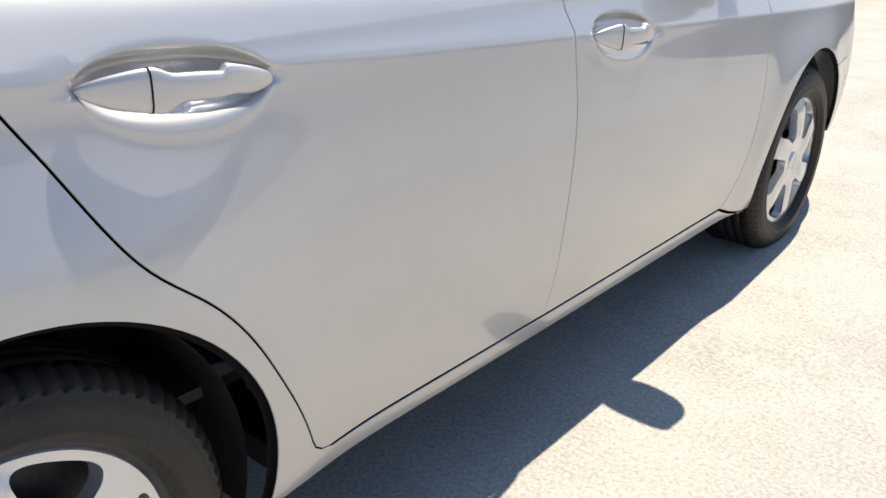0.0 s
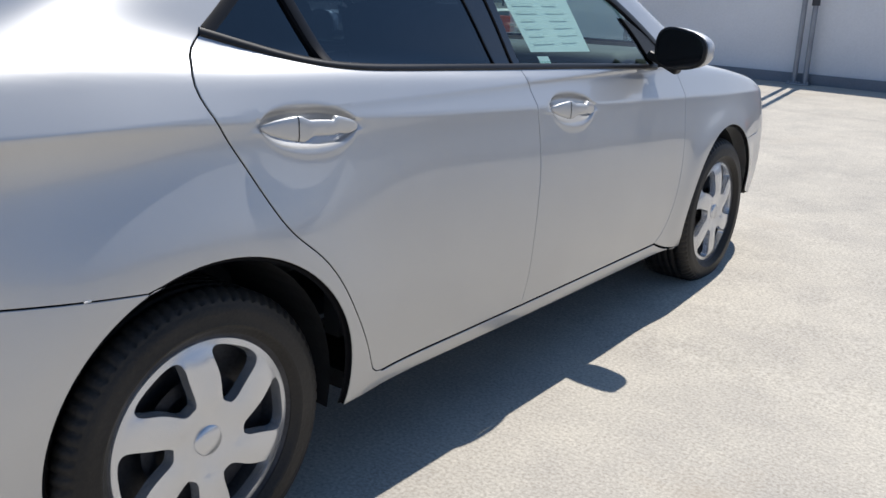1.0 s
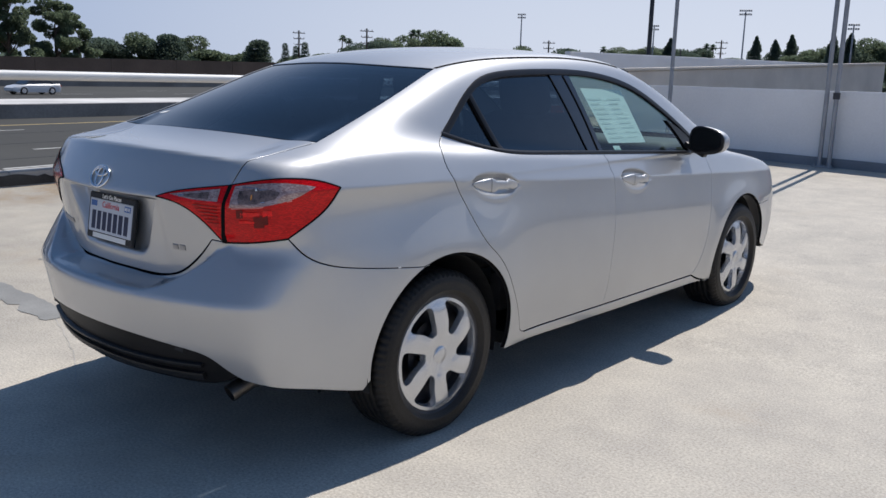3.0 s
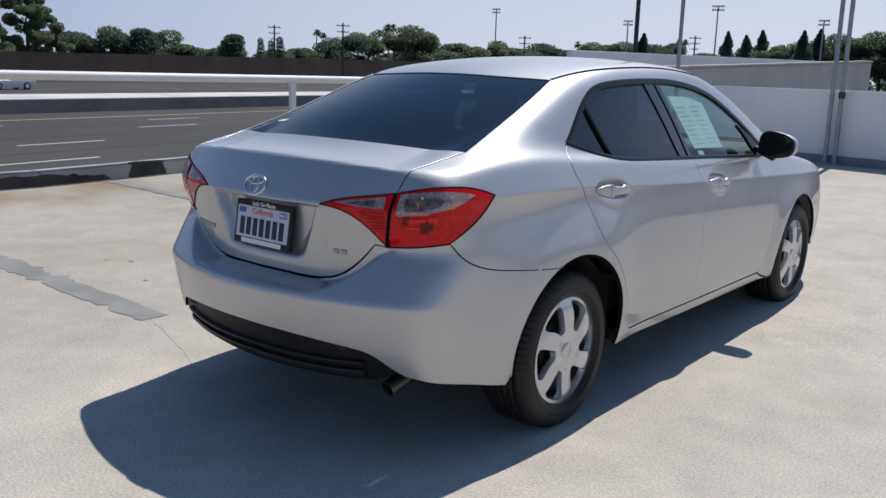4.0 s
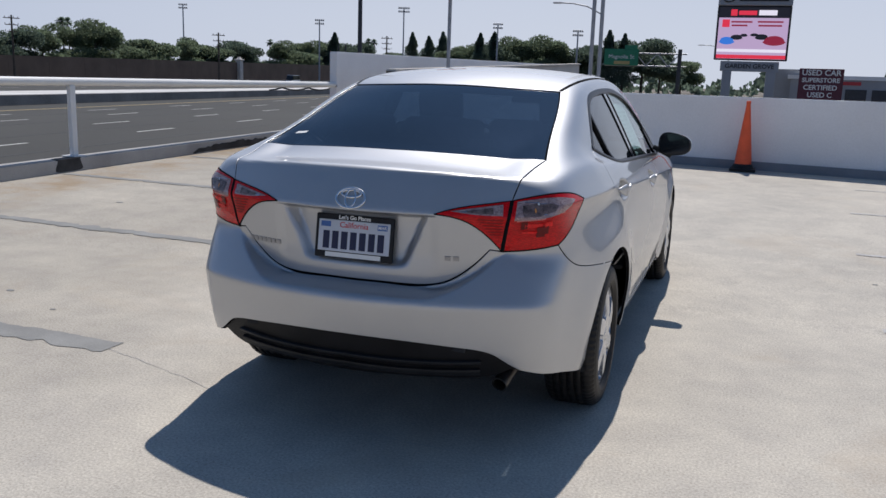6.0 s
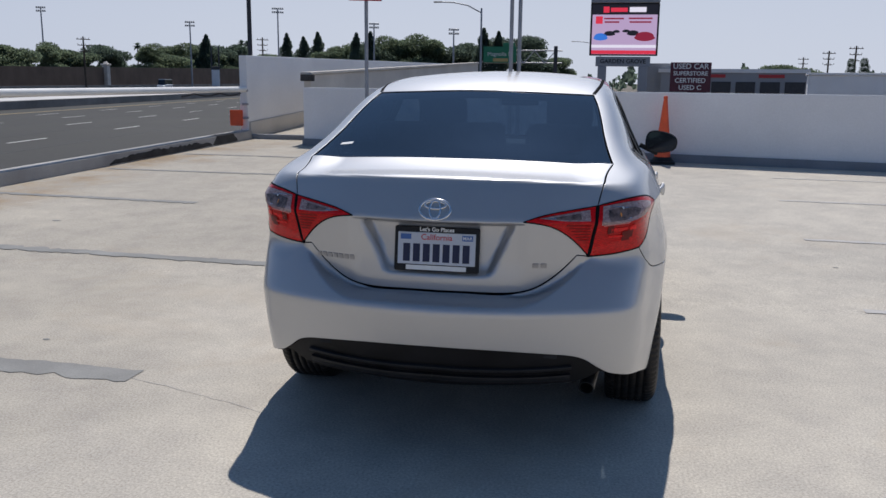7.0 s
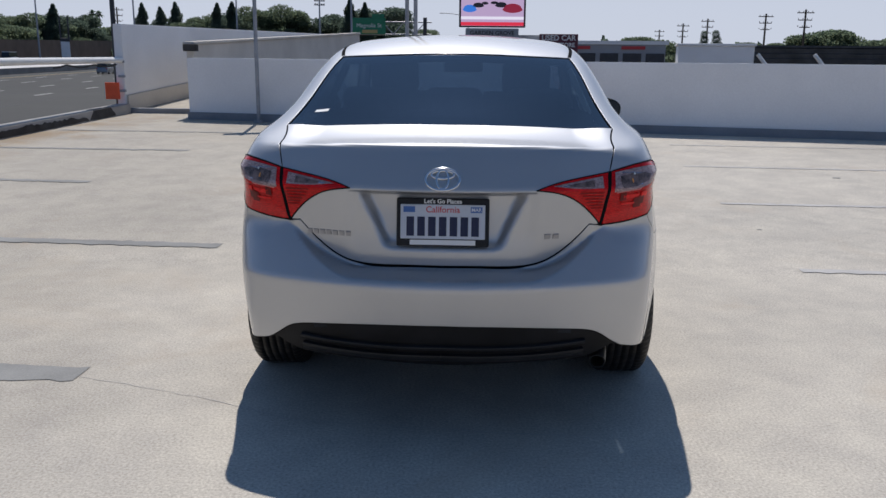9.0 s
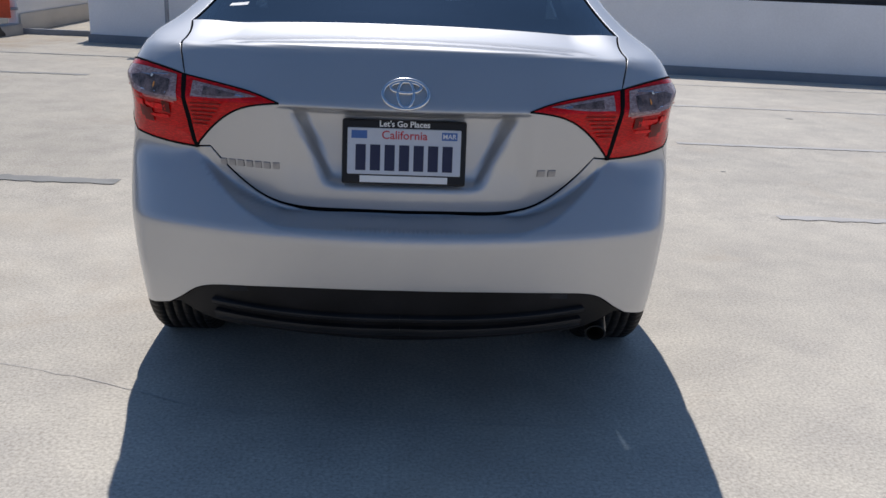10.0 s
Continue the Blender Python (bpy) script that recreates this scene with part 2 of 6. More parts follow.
CONCRETE = deck_concrete("deck_concrete", (0.56, 0.525, 0.455), (0.445, 0.42, 0.37), (0.42, 0.35, 0.27))
PATCH = material("worn_dark_stripe", (0.25, 0.25, 0.24), 0.9, 0, 0.15, 2.5, 120, 0.5)
PATCH_FAINT = material("faint_grey_stripe", (0.44, 0.43, 0.415), 0.9, 0, 0.12, 2.5, 120, 0.5)
WHITE_WALL = material("white_wall_paint", (0.85, 0.84, 0.83), 0.85, 0, 0.05, 0.8, 40, 0.35)
TAN_WALL = material("bare_concrete", (0.62, 0.58, 0.52), 0.9, 0, 0.10, 1.2, 60, 0.4)
BAND = material("grey_band", (0.25, 0.26, 0.28), 0.85, 0, 0.15, 1.5, 70, 0.4)
CURB = material("curb_concrete", (0.36, 0.35, 0.335), 0.9, 0, 0.18, 1.3, 80, 0.5)
SCUFF = material("black_scuff", (0.045, 0.044, 0.044), 0.85, 0, 0.4, 4, 90, 0.4)
WHITE_STEEL = material("white_steel", (0.74, 0.74, 0.72), 0.5, 0, 0.06, 2, 80)
GALV = material("galvanised_steel", (0.34, 0.35, 0.37), 0.5, 0.5, 0.15, 3, 60)
DARK_POLE = material("dark_pole", (0.06, 0.06, 0.065), 0.6, 0.2)
ASPHALT = material("asphalt", (0.046, 0.045, 0.040), 0.9, 0, 0.15, 0.05, 4, 0.3)
LANE = material("lane_paint", (0.55, 0.55, 0.52), 0.8)
LANE_Y = material("yellow_lane_paint", (0.5, 0.38, 0.16), 0.8)
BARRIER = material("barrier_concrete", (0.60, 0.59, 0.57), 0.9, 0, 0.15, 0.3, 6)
# same concrete with the shade on its upright side put into the colour
SHADE_WALL = material("shaded_concrete", (0.20, 0.195, 0.185), 0.9, 0, 0.2, 0.3, 6)
SEAM = material("road_sealant", (0.02, 0.02, 0.02), 0.7)
SOUND = material("brown_block_wall", (0.115, 0.082, 0.062), 0.9, 0, 0.15, 0.25, 5)
EARTH = material("dry_ground", (0.17, 0.15, 0.12), 0.95, 0, 0.2, 0.02, 1)


def foliage(name, colour, island=True):
    """Leaves: light scattered back and let through, each clump a little different."""
    m = material(name, colour, 0.8, 0, 0.3 if island else 0.03, 0.4, 3, island=island)
    t = m.node_tree
    p = t.nodes["Principled BSDF"]
    tr, mx = t.nodes.new("ShaderNodeBsdfTranslucent"), t.nodes.new("ShaderNodeMixShader")
    p.inputs["Specular IOR Level"].default_value = 0.1
    t.links.new(p.inputs["Base Color"].links[0].from_socket, tr.inputs["Color"])
    mx.inputs[0].default_value = 0.7 if island else 0.15
    t.links.new(p.outputs[0], mx.inputs[1])
    t.links.new(tr.outputs[0], mx.inputs[2])
    t.links.new(mx.outputs[0], t.nodes["Material Output"].inputs["Surface"])
    return m


# leaf colours paler than natural, with the distance haze put into them
LEAF = foliage("foliage", (0.20, 0.25, 0.16))
LEAF_DARK = foliage("dark_foliage", (0.14, 0.185, 0.14))
BARK = material("bark", (0.10, 0.075, 0.055), 0.95, 0, 0.3, 2, 30)
ORANGE = material("orange_plastic", (0.80, 0.105, 0.03), 0.5, 0, 0.10, 5, 60)
RED_SIGN = material("red_sign", (0.52, 0.045, 0.05), 0.5, 0, 0.05, 3, 60)
GREEN_SIGN = material("green_sign", (0.02, 0.20, 0.10), 0.5)
WHITE = material("white_paint", (0.78, 0.78, 0.76), 0.6, 0, 0.04)
PAPER = foliage("pale_paper", (0.84, 0.90, 0.88), False)
for m_, k_ in ((RUBBER, 0.28), (TRIM, 0.25), (PAPER, 0.2), (INSERT, 0.2)):
    m_.node_tree.nodes["Principled BSDF"].inputs["Specular IOR Level"].default_value = k_
INK = material("grey_print", (0.70, 0.76, 0.74), 0.85)
BLACK = material("black_paint", (0.015, 0.015, 0.016), 0.5)


def lens(name, deep, bright, across, rough=0.10, metal=0.0):
    """Moulded lamp plastic: small prisms, each tilted and toned a little differently, under a clear skin."""
    m = material(name, bright, rough, metal, 0.1, 12, 150, coat=0.2)
    t = m.node_tree
    p = t.nodes["Principled BSDF"]
    p.inputs["Specular IOR Level"].default_value = 0.2
    co = t.nodes.new("ShaderNodeTexCoord").outputs["Object"]
    stretch = t.nodes.new("ShaderNodeMapping")
    stretch.inputs["Scale"].default_value = across
    t.links.new(co, stretch.inputs["Vector"])
    cell = t.nodes.new("ShaderNodeTexVoronoi")
    cell.inputs["Scale"].default_value = 1.0
    t.links.new(stretch.outputs[0], cell.inputs["Vector"])
    big = t.nodes.new("ShaderNodeTexNoise")
    big.inputs["Scale"].default_value, big.inputs["Detail"].default_value = 16.0, 3.0
    t.links.new(co, big.inputs["Vector"])
    tone = t.nodes.new("ShaderNodeSeparateColor")
    t.links.new(cell.outputs["Color"], tone.inputs[0])
    both = t.nodes.new("ShaderNodeMath")
    both.operation = "MULTIPLY"
    t.links.new(tone.outputs[0], both.inputs[0])
    t.links.new(big.outputs["Fac"], both.inputs[1])
    ramp = t.nodes.new("ShaderNodeValToRGB")
    ramp.color_ramp.elements[0].position, ramp.color_ramp.elements[1].position = 0.12, 0.42
    ramp.color_ramp.elements[0].color, ramp.color_ramp.elements[1].color = (*deep, 1), (*bright, 1)
    t.links.new(both.outputs[0], ramp.inputs["Fac"])
    t.links.new(ramp.outputs["Color"], p.inputs["Base Color"])
    k = t.nodes.new("ShaderNodeBump")
    k.inputs["Strength"].default_value, k.inputs["Distance"].default_value = 0.15, 0.002
    t.links.new(tone.outputs[1], k.inputs["Height"])
    t.links.new(k.outputs["Normal"], p.inputs["Normal"])
    return m


LENS_RED = lens("red_lens", (0.46, 0.001, 0.002), (0.70, 0.004, 0.005), (120, 120, 420))
AMBER = material("amber_glint", (0.85, 0.36, 0.08), 0.25)
LENS_DEEP = material("deep_red_lens", (0.17, 0.002, 0.003), 0.15, 0, 0.3, 9, 150)
LENS_BRIGHT = material("bright_red_reflector", (0.85, 0.012, 0.012), 0.12, 0, 0.2, 60, 300)
LENS_EDGE = material("pale_red_lens_edge", (0.62, 0.20, 0.18), 0.12, 0, 0.15, 40, 300)
REFLECTOR = material("lamp_reflector", (0.62, 0.55, 0.55), 0.12, 0.9, 0.2, 30, 300)
BULB = material("smoky_bulb", (0.15, 0.11, 0.105), 0.2, 0, 0.5, 45, 300)
LENS_CLEAR = lens("smoky_clear_lens", (0.30, 0.20, 0.195), (0.47, 0.36, 0.35), (130, 130, 300), 0.12, 0.25)
for m_ in (LENS_DEEP, LENS_BRIGHT, LENS_EDGE):
    m_.node_tree.nodes["Principled BSDF"].inputs["Specular IOR Level"].default_value = 0.3


# ---- the deck and what bounds it ----
def line_y(x):
    """The parapet's foot."""
    return 10.09 - 0.17 * x


def curb_x(y):
    return -6.87 + 0.05 * y


def rise(y):
    """Height of the deck, which climbs gently towards the parapet."""
    return 0.0255 * max(0.0, y - 1.6)


def setting(name, bm, mats, label="", smooth=None):
    return tagged(part(name, bm, mats, None, label, smooth), kind="structure")


bm = bmesh.new()
slab(bm, [(curb_x(-45) - 0.12, -45), (48, -45), (48, line_y(48) + 0.2), (-4.90, line_y(-4.90) + 0.2), (-4.90, 12.1), (curb_x(12.1) - 0.12, 12.1)], -0.5, 0.0)
bmesh.ops.bisect_plane(bm, geom=list(bm.verts) + list(bm.edges) + list(bm.faces), plane_co=(0, 1.6, 0), plane_no=(0, 1, 0))
for v in bm.verts:
    v.co.z += rise(v.co.y)
setting("parking_deck", bm, CONCRETE, "pale weathered concrete roof deck of a car park")


def stripe(x0, y0, x1, y1, w, mat, label):
    d = Vector((x1 - x0, y1 - y0, 0))
    n = Vector((-d.y, d.x, 0)).normalized() * (w / 2)
    bm = bmesh.new()
    k = max(40, int(d.length / 0.05))
    lo, hi = [], []
    for i in range(k + 1):
        p = Vector((x0, y0, 0.003)) + d * (i / k)
        p.z += rise(p.y)
        e = w * (0.08 + 0.34 * random.random() ** 4)
        lo.append(bm.verts.new(p - n + Vector((0, random.uniform(-e, e), 0))))
        hi.append(bm.verts.new(p + n + Vector((0, random.uniform(-e, e), 0))))
    for i in range(k):
        bm.faces.new((lo[i], lo[i + 1], hi[i + 1], hi[i]))
    tagged(part("stall_stripe", bm, mat), label, "stripe", "stall stripes on the deck", "structure")


for x0, y0, x1, y1, w in ((-7.0, -0.22, -1.57, -0.31, 0.17), (-6.92, 2.38, -1.72, 2.16, 0.14), (-6.57, 4.80, -3.80, 4.66, 0.13), (-6.36, 7.08, -3.59, 7.03, 0.12), (-6.28, 9.08, -3.45, 9.01, 0.11)):
    stripe(x0, y0, x1, y1, w, PATCH, "dark grey worn stall stripe on pale concrete")
for x0, y0, x1, y1, w in ((2.2, 1.80, 8.0, 1.60, 0.09), (2.28, 4.06, 8.7, 3.83, 0.085), (2.44, 6.29, 9.34, 5.93, 0.08), (2.68, 8.25, 9.05, 7.89, 0.07)):
    stripe(x0, y0, x1, y1, w, PATCH_FAINT, "faint grey stall stripe on pale concrete")


def wall(name, a, b, h0, h1, t, mat, z0=0.0, z1=0.0, label=""):
    """A wall from a to b, its foot on that line and its thickness to the far side."""
    bm = bmesh.new()
    d = Vector((b[0] - a[0], b[1] - a[1], 0)).normalized()
    n = Vector((-d.y, d.x, 0)) * t
    vs = []
    for (x, y), zl, zh in ((a, z0, h0), (b, z1, h1)):
        vs.append([bm.verts.new((x, y, zl)), bm.verts.new((x + n.x, y + n.y, zl)), bm.verts.new((x + n.x, y + n.y, zh)), bm.verts.new((x, y, zh))])
    p, q = vs
    for i in range(4):
        j = (i + 1) % 4
        bm.faces.new((p[i], p[j], q[j], q[i]))
    bm.faces.new(p)
    bm.faces.new(q[::-1])
    bmesh.ops.recalc_face_normals(bm, faces=bm.faces)
    bmesh.ops.bevel(bm, geom=[e for e in bm.edges], offset=0.012, segments=2, affect="EDGES")
    return setting(name, bm, mat, label)


wall("wall_north", (-4.90, line_y(-4.90)), (46, line_y(46)), 1.26, 1.26, 0.17, WHITE_WALL, -0.2, -0.2, "white painted concrete parapet wall with a grey foot")
wall("wall_foot", (-4.92, line_y(-4.92) - 0.05), (46, line_y(46) - 0.05), 0.36, 0.142, 0.048, BAND, -0.1, -0.1, "grey painted band along the parapet's foot")
wall("ramp_wall", (-6.40, 11.9), (-4.99, 27.6), 1.84, 2.0, 0.16, WHITE_WALL, -0.5, -0.5, "tall white painted ramp wall")
wall("ramp_foot", (-6.365, 11.93), (-4.955, 27.6), 0.58, 1.48, 0.032, TAN_WALL, -0.2, 0.9, "bare concrete foot of the ramp wall")
wall("ramp_parapet", (-4.92, 11.38), (-3.62, 22.55), 1.479, 1.916, 0.14, TAN_WALL, -0.5, -0.5, "bare concrete parapet rising beside the ramp")
wall("ramp_parapet_cap", (-4.88, 11.29), (-3.58, 22.55), 1.53, 1.967, 0.22, TAN_WALL, 1.482, 1.919, "pale cap on the ramp parapet")
bm = box(bmesh.new(), (0.25, 0.09, 0.12), pose(-4.94, 11.28, 1.43), 0.01)
setting("parapet_end", bm, SCUFF, "dark steel end piece under the parapet's cap")
bm = bmesh.new()
vs = [bm.verts.new(v) for v in ((-6.36, 12.02, 0.285), (-4.92, 12.02, 0.285), (-3.62, 27.2, 1.10), (-4.99, 27.2, 1.10), (-6.36, 12.02, -0.5), (-4.92, 12.02, -0.5), (-3.62, 27.2, -0.5), (-4.99, 27.2, -0.5))]
for f in ((0, 1, 2, 3), (4, 7, 6, 5), (0, 4, 5, 1), (1, 5, 6, 2), (2, 6, 7, 3), (3, 7, 4, 0)):
    bm.faces.new([vs[i] for i in f])
setting("ramp", bm, CONCRETE, "pale concrete ramp rising between walls")
wall("ramp_lip", (-6.37, 11.84), (-4.91, 11.84), 0.35, 0.35, 0.17, BAND, label="grey concrete lip across the ramp's foot")
for y0, y1 in ((-45, 1.6), (1.6, 11.8)):
    wall("curb", (curb_x(y0), y0), (curb_x(y1), y1), 0.17 + rise(y0), 0.17 + rise(y1), 0.24, CURB, -0.3, -0.3, "weathered concrete curb along the deck's edge")


def scuff(y0, y1, top):
    """An uneven black tyre mark on the curb's face, some over its top edge."""
    bm = bmesh.new()
    n = max(8, int((y1 - y0) / 0.07))
    lo, hi, far = [], [], []
    for i in range(n + 1):
        y, f = y0 + (y1 - y0) * i / n, math.sin(math.pi * i / n) ** 0.35
        h = 0.171 if top and 0.12 < i / n < 0.88 else 0.03 + 0.10 * f * random.uniform(0.65, 1.15)
        g = rise(y)
        lo.append(bm.verts.new((curb_x(y) + 0.004, y, g + 0.012 + 0.02 * (1 - f) * random.random())))
        hi.append(bm.verts.new((curb_x(y) + 0.004, y, g + h)))
        if top:
            far.append(bm.verts.new((curb_x(y) - 0.02 - 0.14 * f * random.uniform(0.6, 1.2), y, g + 0.1735)))
    for i in range(n):
        bm.faces.new((lo[i], lo[i + 1], hi[i + 1], hi[i]))
        if top:
            bm.faces.new((hi[i], hi[i + 1], far[i + 1], far[i]))
    setting("curb_scuff", bm, SCUFF, "black tyre scuff on the curb")


for y0, y1, top in ((0.2, 2.4, 0), (2.63, 3.11, 1), (4.70, 5.14, 1), (7.32, 10.27, 0), (10.3, 11.2, 1)):
    scuff(y0, y1, top)

# guard rail along the deck's edge
rail = tagged(empty("guard_rail", pose(-7.2, 4, 0.17)), "white steel pipe guard rail bolted to the curb", "guard rail")
off = Matrix.Translation((7.2, -4, -0.17))


def put(bm):
    bm.transform(off)
    return bm


bm = rod(bmesh.new(), (curb_x(-40) - 0.15, -40, 1.165), (curb_x(11.88) - 0.15, 11.88, 1.203), 0.052, n=20)
part("pipe", put(bm), WHITE_STEEL, rail, smooth=40)
for y in (-16.0, -5.2, 5.14):
    x, zb = curb_x(y) - 0.14, rise(y) + 0.17
    mid = (1.16 + zb) / 2
    bm = box(bmesh.new(), (0.07, 0.06, 1.16 - zb), pose(x, y, mid), 0.008, 2)
    box(bm, (0.02, 0.09, 1.14 - zb), pose(x + 0.03, y, mid), 0.004)
    box(bm, (0.2, 0.2, 0.012), pose(x, y, zb + 0.008))
    part("post", put(bm), WHITE_STEEL, rail)
bm = bmesh.new()
hang = [Vector((curb_x(y) - 0.15, y, 1.14 - 0.045 * abs(math.sin((y - 10.0) * 3.6)))) for y in np.arange(9.6, 11.7, 0.13)]
for a, b in zip(hang, hang[1:]):
    rod(bm, a, b, 0.014, n=6)
part("cable", put(bm), SCUFF, rail, "black cable tied under the pipe")
for i in range(3):
    bm = box(bmesh.new(), (0.12, 0.05, 0.045), pose(curb_x(11.86) - 0.15, 11.86, 0.66 + 0.26 * i), 0.006)
    part("bracket", put(bm), GALV, rail)


# ---- beside the parapet ----
def pole(name, x, y, h, r, mat, label, z0=0.0):
    e = tagged(empty(name, pose(x, y, z0)), label, "pole")
    bm = rod(bmesh.new(), (0, 0, 0.015), (0, 0, h), r, n=16)
    part("shaft", bm, mat, e, smooth=40)
    bm = box(bmesh.new(), (0.14, 0.2, 0.016), pose(0, 0, 0.008), 0.003)
    for sx in (-0.05, 0.05):
        rod(bm, (sx, 0.06, 0.016), (sx, 0.06, 0.04), 0.012, n=6)
        rod(bm, (sx, -0.06, 0.016), (sx, -0.06, 0.04), 0.012, n=6)
    part("base_plate", bm, mat, e)
    return e


def words(name, text, size, m, mat, parent, depth=0.002, bold=0.0, squeeze=1.0):
    c = bpy.data.curves.new(name, "FONT")
    c.body, c.size, c.align_x, c.align_y, c.extrude, c.offset = text, size, "CENTER", "CENTER", depth, bold
    c.resolution_u = 3
    c.materials.append(mat)
    ob = new(name, c)
    me = bpy.data.meshes.new_from_object(ob)
    bpy.data.objects.remove(ob)
    out = link(name, me, parent)
    out.matrix_basis = m @ Matrix.Diagonal((squeeze, 1, 1, 1))
    return out


ex = pole("exit_sign_pole", -3.60, 10.52, 3.03, 0.031, GALV, "grey steel pole carrying a red exit sign", rise(10.52))
face = pose(0, -0.055, 2.64, 0, 0, 20)
sign = part("sign_panel", box(bmesh.new(), (0.56, 0.026, 0.34), face, 0.004), RED_SIGN, ex, "red sign panel with white letters")
words("letters", "EXIT", 0.26, face @ pose(0, -0.0155, 0, 90, 0, 0), WHITE, sign, 0.002, 0.005, 0.92)
for sx in (-1, 1):
    part("border", box(bmesh.new(), (0.010, 0.004, 0.34), face @ pose(sx * 0.272, -0.0155, 0)), WHITE, sign)
pole("steel_pole", -1.10, 10.17, 6.5, 0.031, GALV, "tall galvanised steel pole beside the parapet", rise(10.17))
p2 = pole("steel_pole", -0.965, 10.15, 6.5, 0.031, GALV, "tall galvanised steel pole with a dark clamp", rise(10.15))

bm = bmesh.new()
lathe(bm, [(0.034, 0.93), (0.046, 0.93), (0.046, 1.02), (0.034, 1.02)], 14)
part("clamp", bm, DARK_POLE, p2)


def traffic_cone():
    e = tagged(empty("traffic_cone", pose(1.31, 9.60, rise(9.6))), "tall orange traffic cone with a black rubber base", "traffic cone")
    bm = box(bmesh.new(), (0.36, 0.36, 0.042), pose(0, 0, 0.021), 0.012, 2)
    lathe(bm, [(0.155, 0.042), (0.135, 0.09), (0.122, 0.105)], 24)
    part("rubber_base", bm, TRIM, e)
    bm = bmesh.new()
    lathe(bm, [(0.120, 0.08), (0.114, 0.18), (0.029, 0.96), (0.033, 0.975), (0.030, 1.005), (0.017, 1.01), (0.015, 0.96)], 28)
    part("cone", bm, ORANGE, e, smooth=50)
    return e


traffic_cone()
bm = box(bmesh.new(), (0.25, 0.025, 0.30), pose(0, 0, 0), 0.006)
ob = tagged(part("orange_panel", bm, ORANGE), "orange plastic warning panel at the ramp wall's end", "sign")
ob.matrix_basis = pose(-6.60, 11.82, 0.66, 0, 0, 8)


CRACK = material("crack_grey", (0.45, 0.435, 0.41), 0.9, 0, 0.12, 2.5, 120, 0.5)


# hairline cracks and smudges on the deck
def crack(pts, w, mat, label, name="deck_crack"):
    q = []
    for (x0, y0), (x1, y1) in zip(pts, pts[1:]):
        n = max(2, int(math.hypot(x1 - x0, y1 - y0) / 0.06))
        q += [(x0 + (x1 - x0) * i / n + random.uniform(-0.008, 0.008), y0 + (y1 - y0) * i / n + random.uniform(-0.008, 0.008)) for i in range(n)]
    bm = bmesh.new()
    a = [(bm.verts.new((x, y - w / 2 * random.uniform(0.5, 1.3), rise(y) + 0.002)), bm.verts.new((x, y + w / 2 * random.uniform(0.5, 1.3), rise(y) + 0.002))) for x, y in q]
    for (l0, h0), (l1, h1) in zip(a, a[1:]):
        bm.faces.new((l0, l1, h1, h0))
    tagged(part(name, bm, mat), label, "crack", "marks on the deck", "structure")


crack([(-1.57, -0.33), (-1.0, -0.52), (-0.55, -0.72), (0.6, -0.80)], 0.004, CRACK, "hairline crack in the concrete deck")
crack([(1.9, 2.9), (3.4, 2.6), (5.2, 2.75), (8.0, 2.5)], 0.004, CRACK, "hairline crack in the concrete deck")
crack([(-6.9, 3.9), (-4.4, 4.1), (-2.6, 3.9)], 0.004, CRACK, "hairline crack in the concrete deck")
crack([(-6.3, 8.1), (-3.3, 8.0), (0.9, 7.75), (3.6, 7.5)], 0.009, CRACK, "hairline crack in the concrete deck")
def smudge(x, y, rx, ry, mat, z=0.0025):
    bm = bmesh.new()
    n = 26
    vs = [bm.verts.new((x + rx * math.cos(t) * random.uniform(0.8, 1.12), y + ry * math.sin(t) * random.uniform(0.8, 1.12), z + rise(y + ry))) for t in (2 * math.pi * i / n for i in range(n))]
    bm.faces.new(vs)
    tagged(part("deck_smudge", bm, mat), "small grey smudge on the concrete deck", "stain", "marks on the deck", "structure")


for x, y, r in ((-2.9, 0.35, 0.02), (-3.05, 0.25, 0.015), (-2.35, 0.12, 0.014), (-0.9, 0.05, 0.012), (2.3, 3.0, 0.015), (-4.6, 3.4, 0.03), (3.9, 5.6, 0.03)):
    smudge(x, y, r * 1.4, r, PATCH)


# ---- the shape of the sedan's body: one smooth implicit form ----
def spline(xs, ys):
    """A natural cubic through the knots, straight beyond them."""
    xs, ys = np.array(xs, float), np.array(ys, float)
    n, h = len(xs), np.diff(xs)
    a, b = np.eye(n), np.zeros(n)
    for i in range(1, n - 1):
        a[i, i - 1:i + 2] = h[i - 1], 2 * (h[i - 1] + h[i]), h[i]
        b[i] = 6 * ((ys[i + 1] - ys[i]) / h[i] - (ys[i] - ys[i - 1]) / h[i - 1])
    m = np.linalg.solve(a, b)

    def f(x):
        x = np.asarray(x, float)
        c = np.clip(x, xs[0], xs[-1])
        i = np.clip(np.searchsorted(xs, c) - 1, 0, n - 2)
        d, e, w = xs[i + 1] - c, c - xs[i], h[i]
        y = m[i] * d ** 3 / (6 * w) + m[i + 1] * e ** 3 / (6 * w) + (ys[i] / w - m[i] * w / 6) * d + (ys[i + 1] / w - m[i + 1] * w / 6) * e
        s0 = (ys[1] - ys[0]) / h[0] - h[0] * (2 * m[0] + m[1]) / 6
        s1 = (ys[-1] - ys[-2]) / h[-1] + h[-1] * (m[-2] + 2 * m[-1]) / 6
        return y + np.where(x < xs[0], (x - xs[0]) * s0, 0) + np.where(x > xs[-1], (x - xs[-1]) * s1, 0)
    return f


def smax(a, b, k):
    h = np.maximum(k - np.abs(a - b), 0) / k
    return np.maximum(a, b) + h ** 3 * k / 6


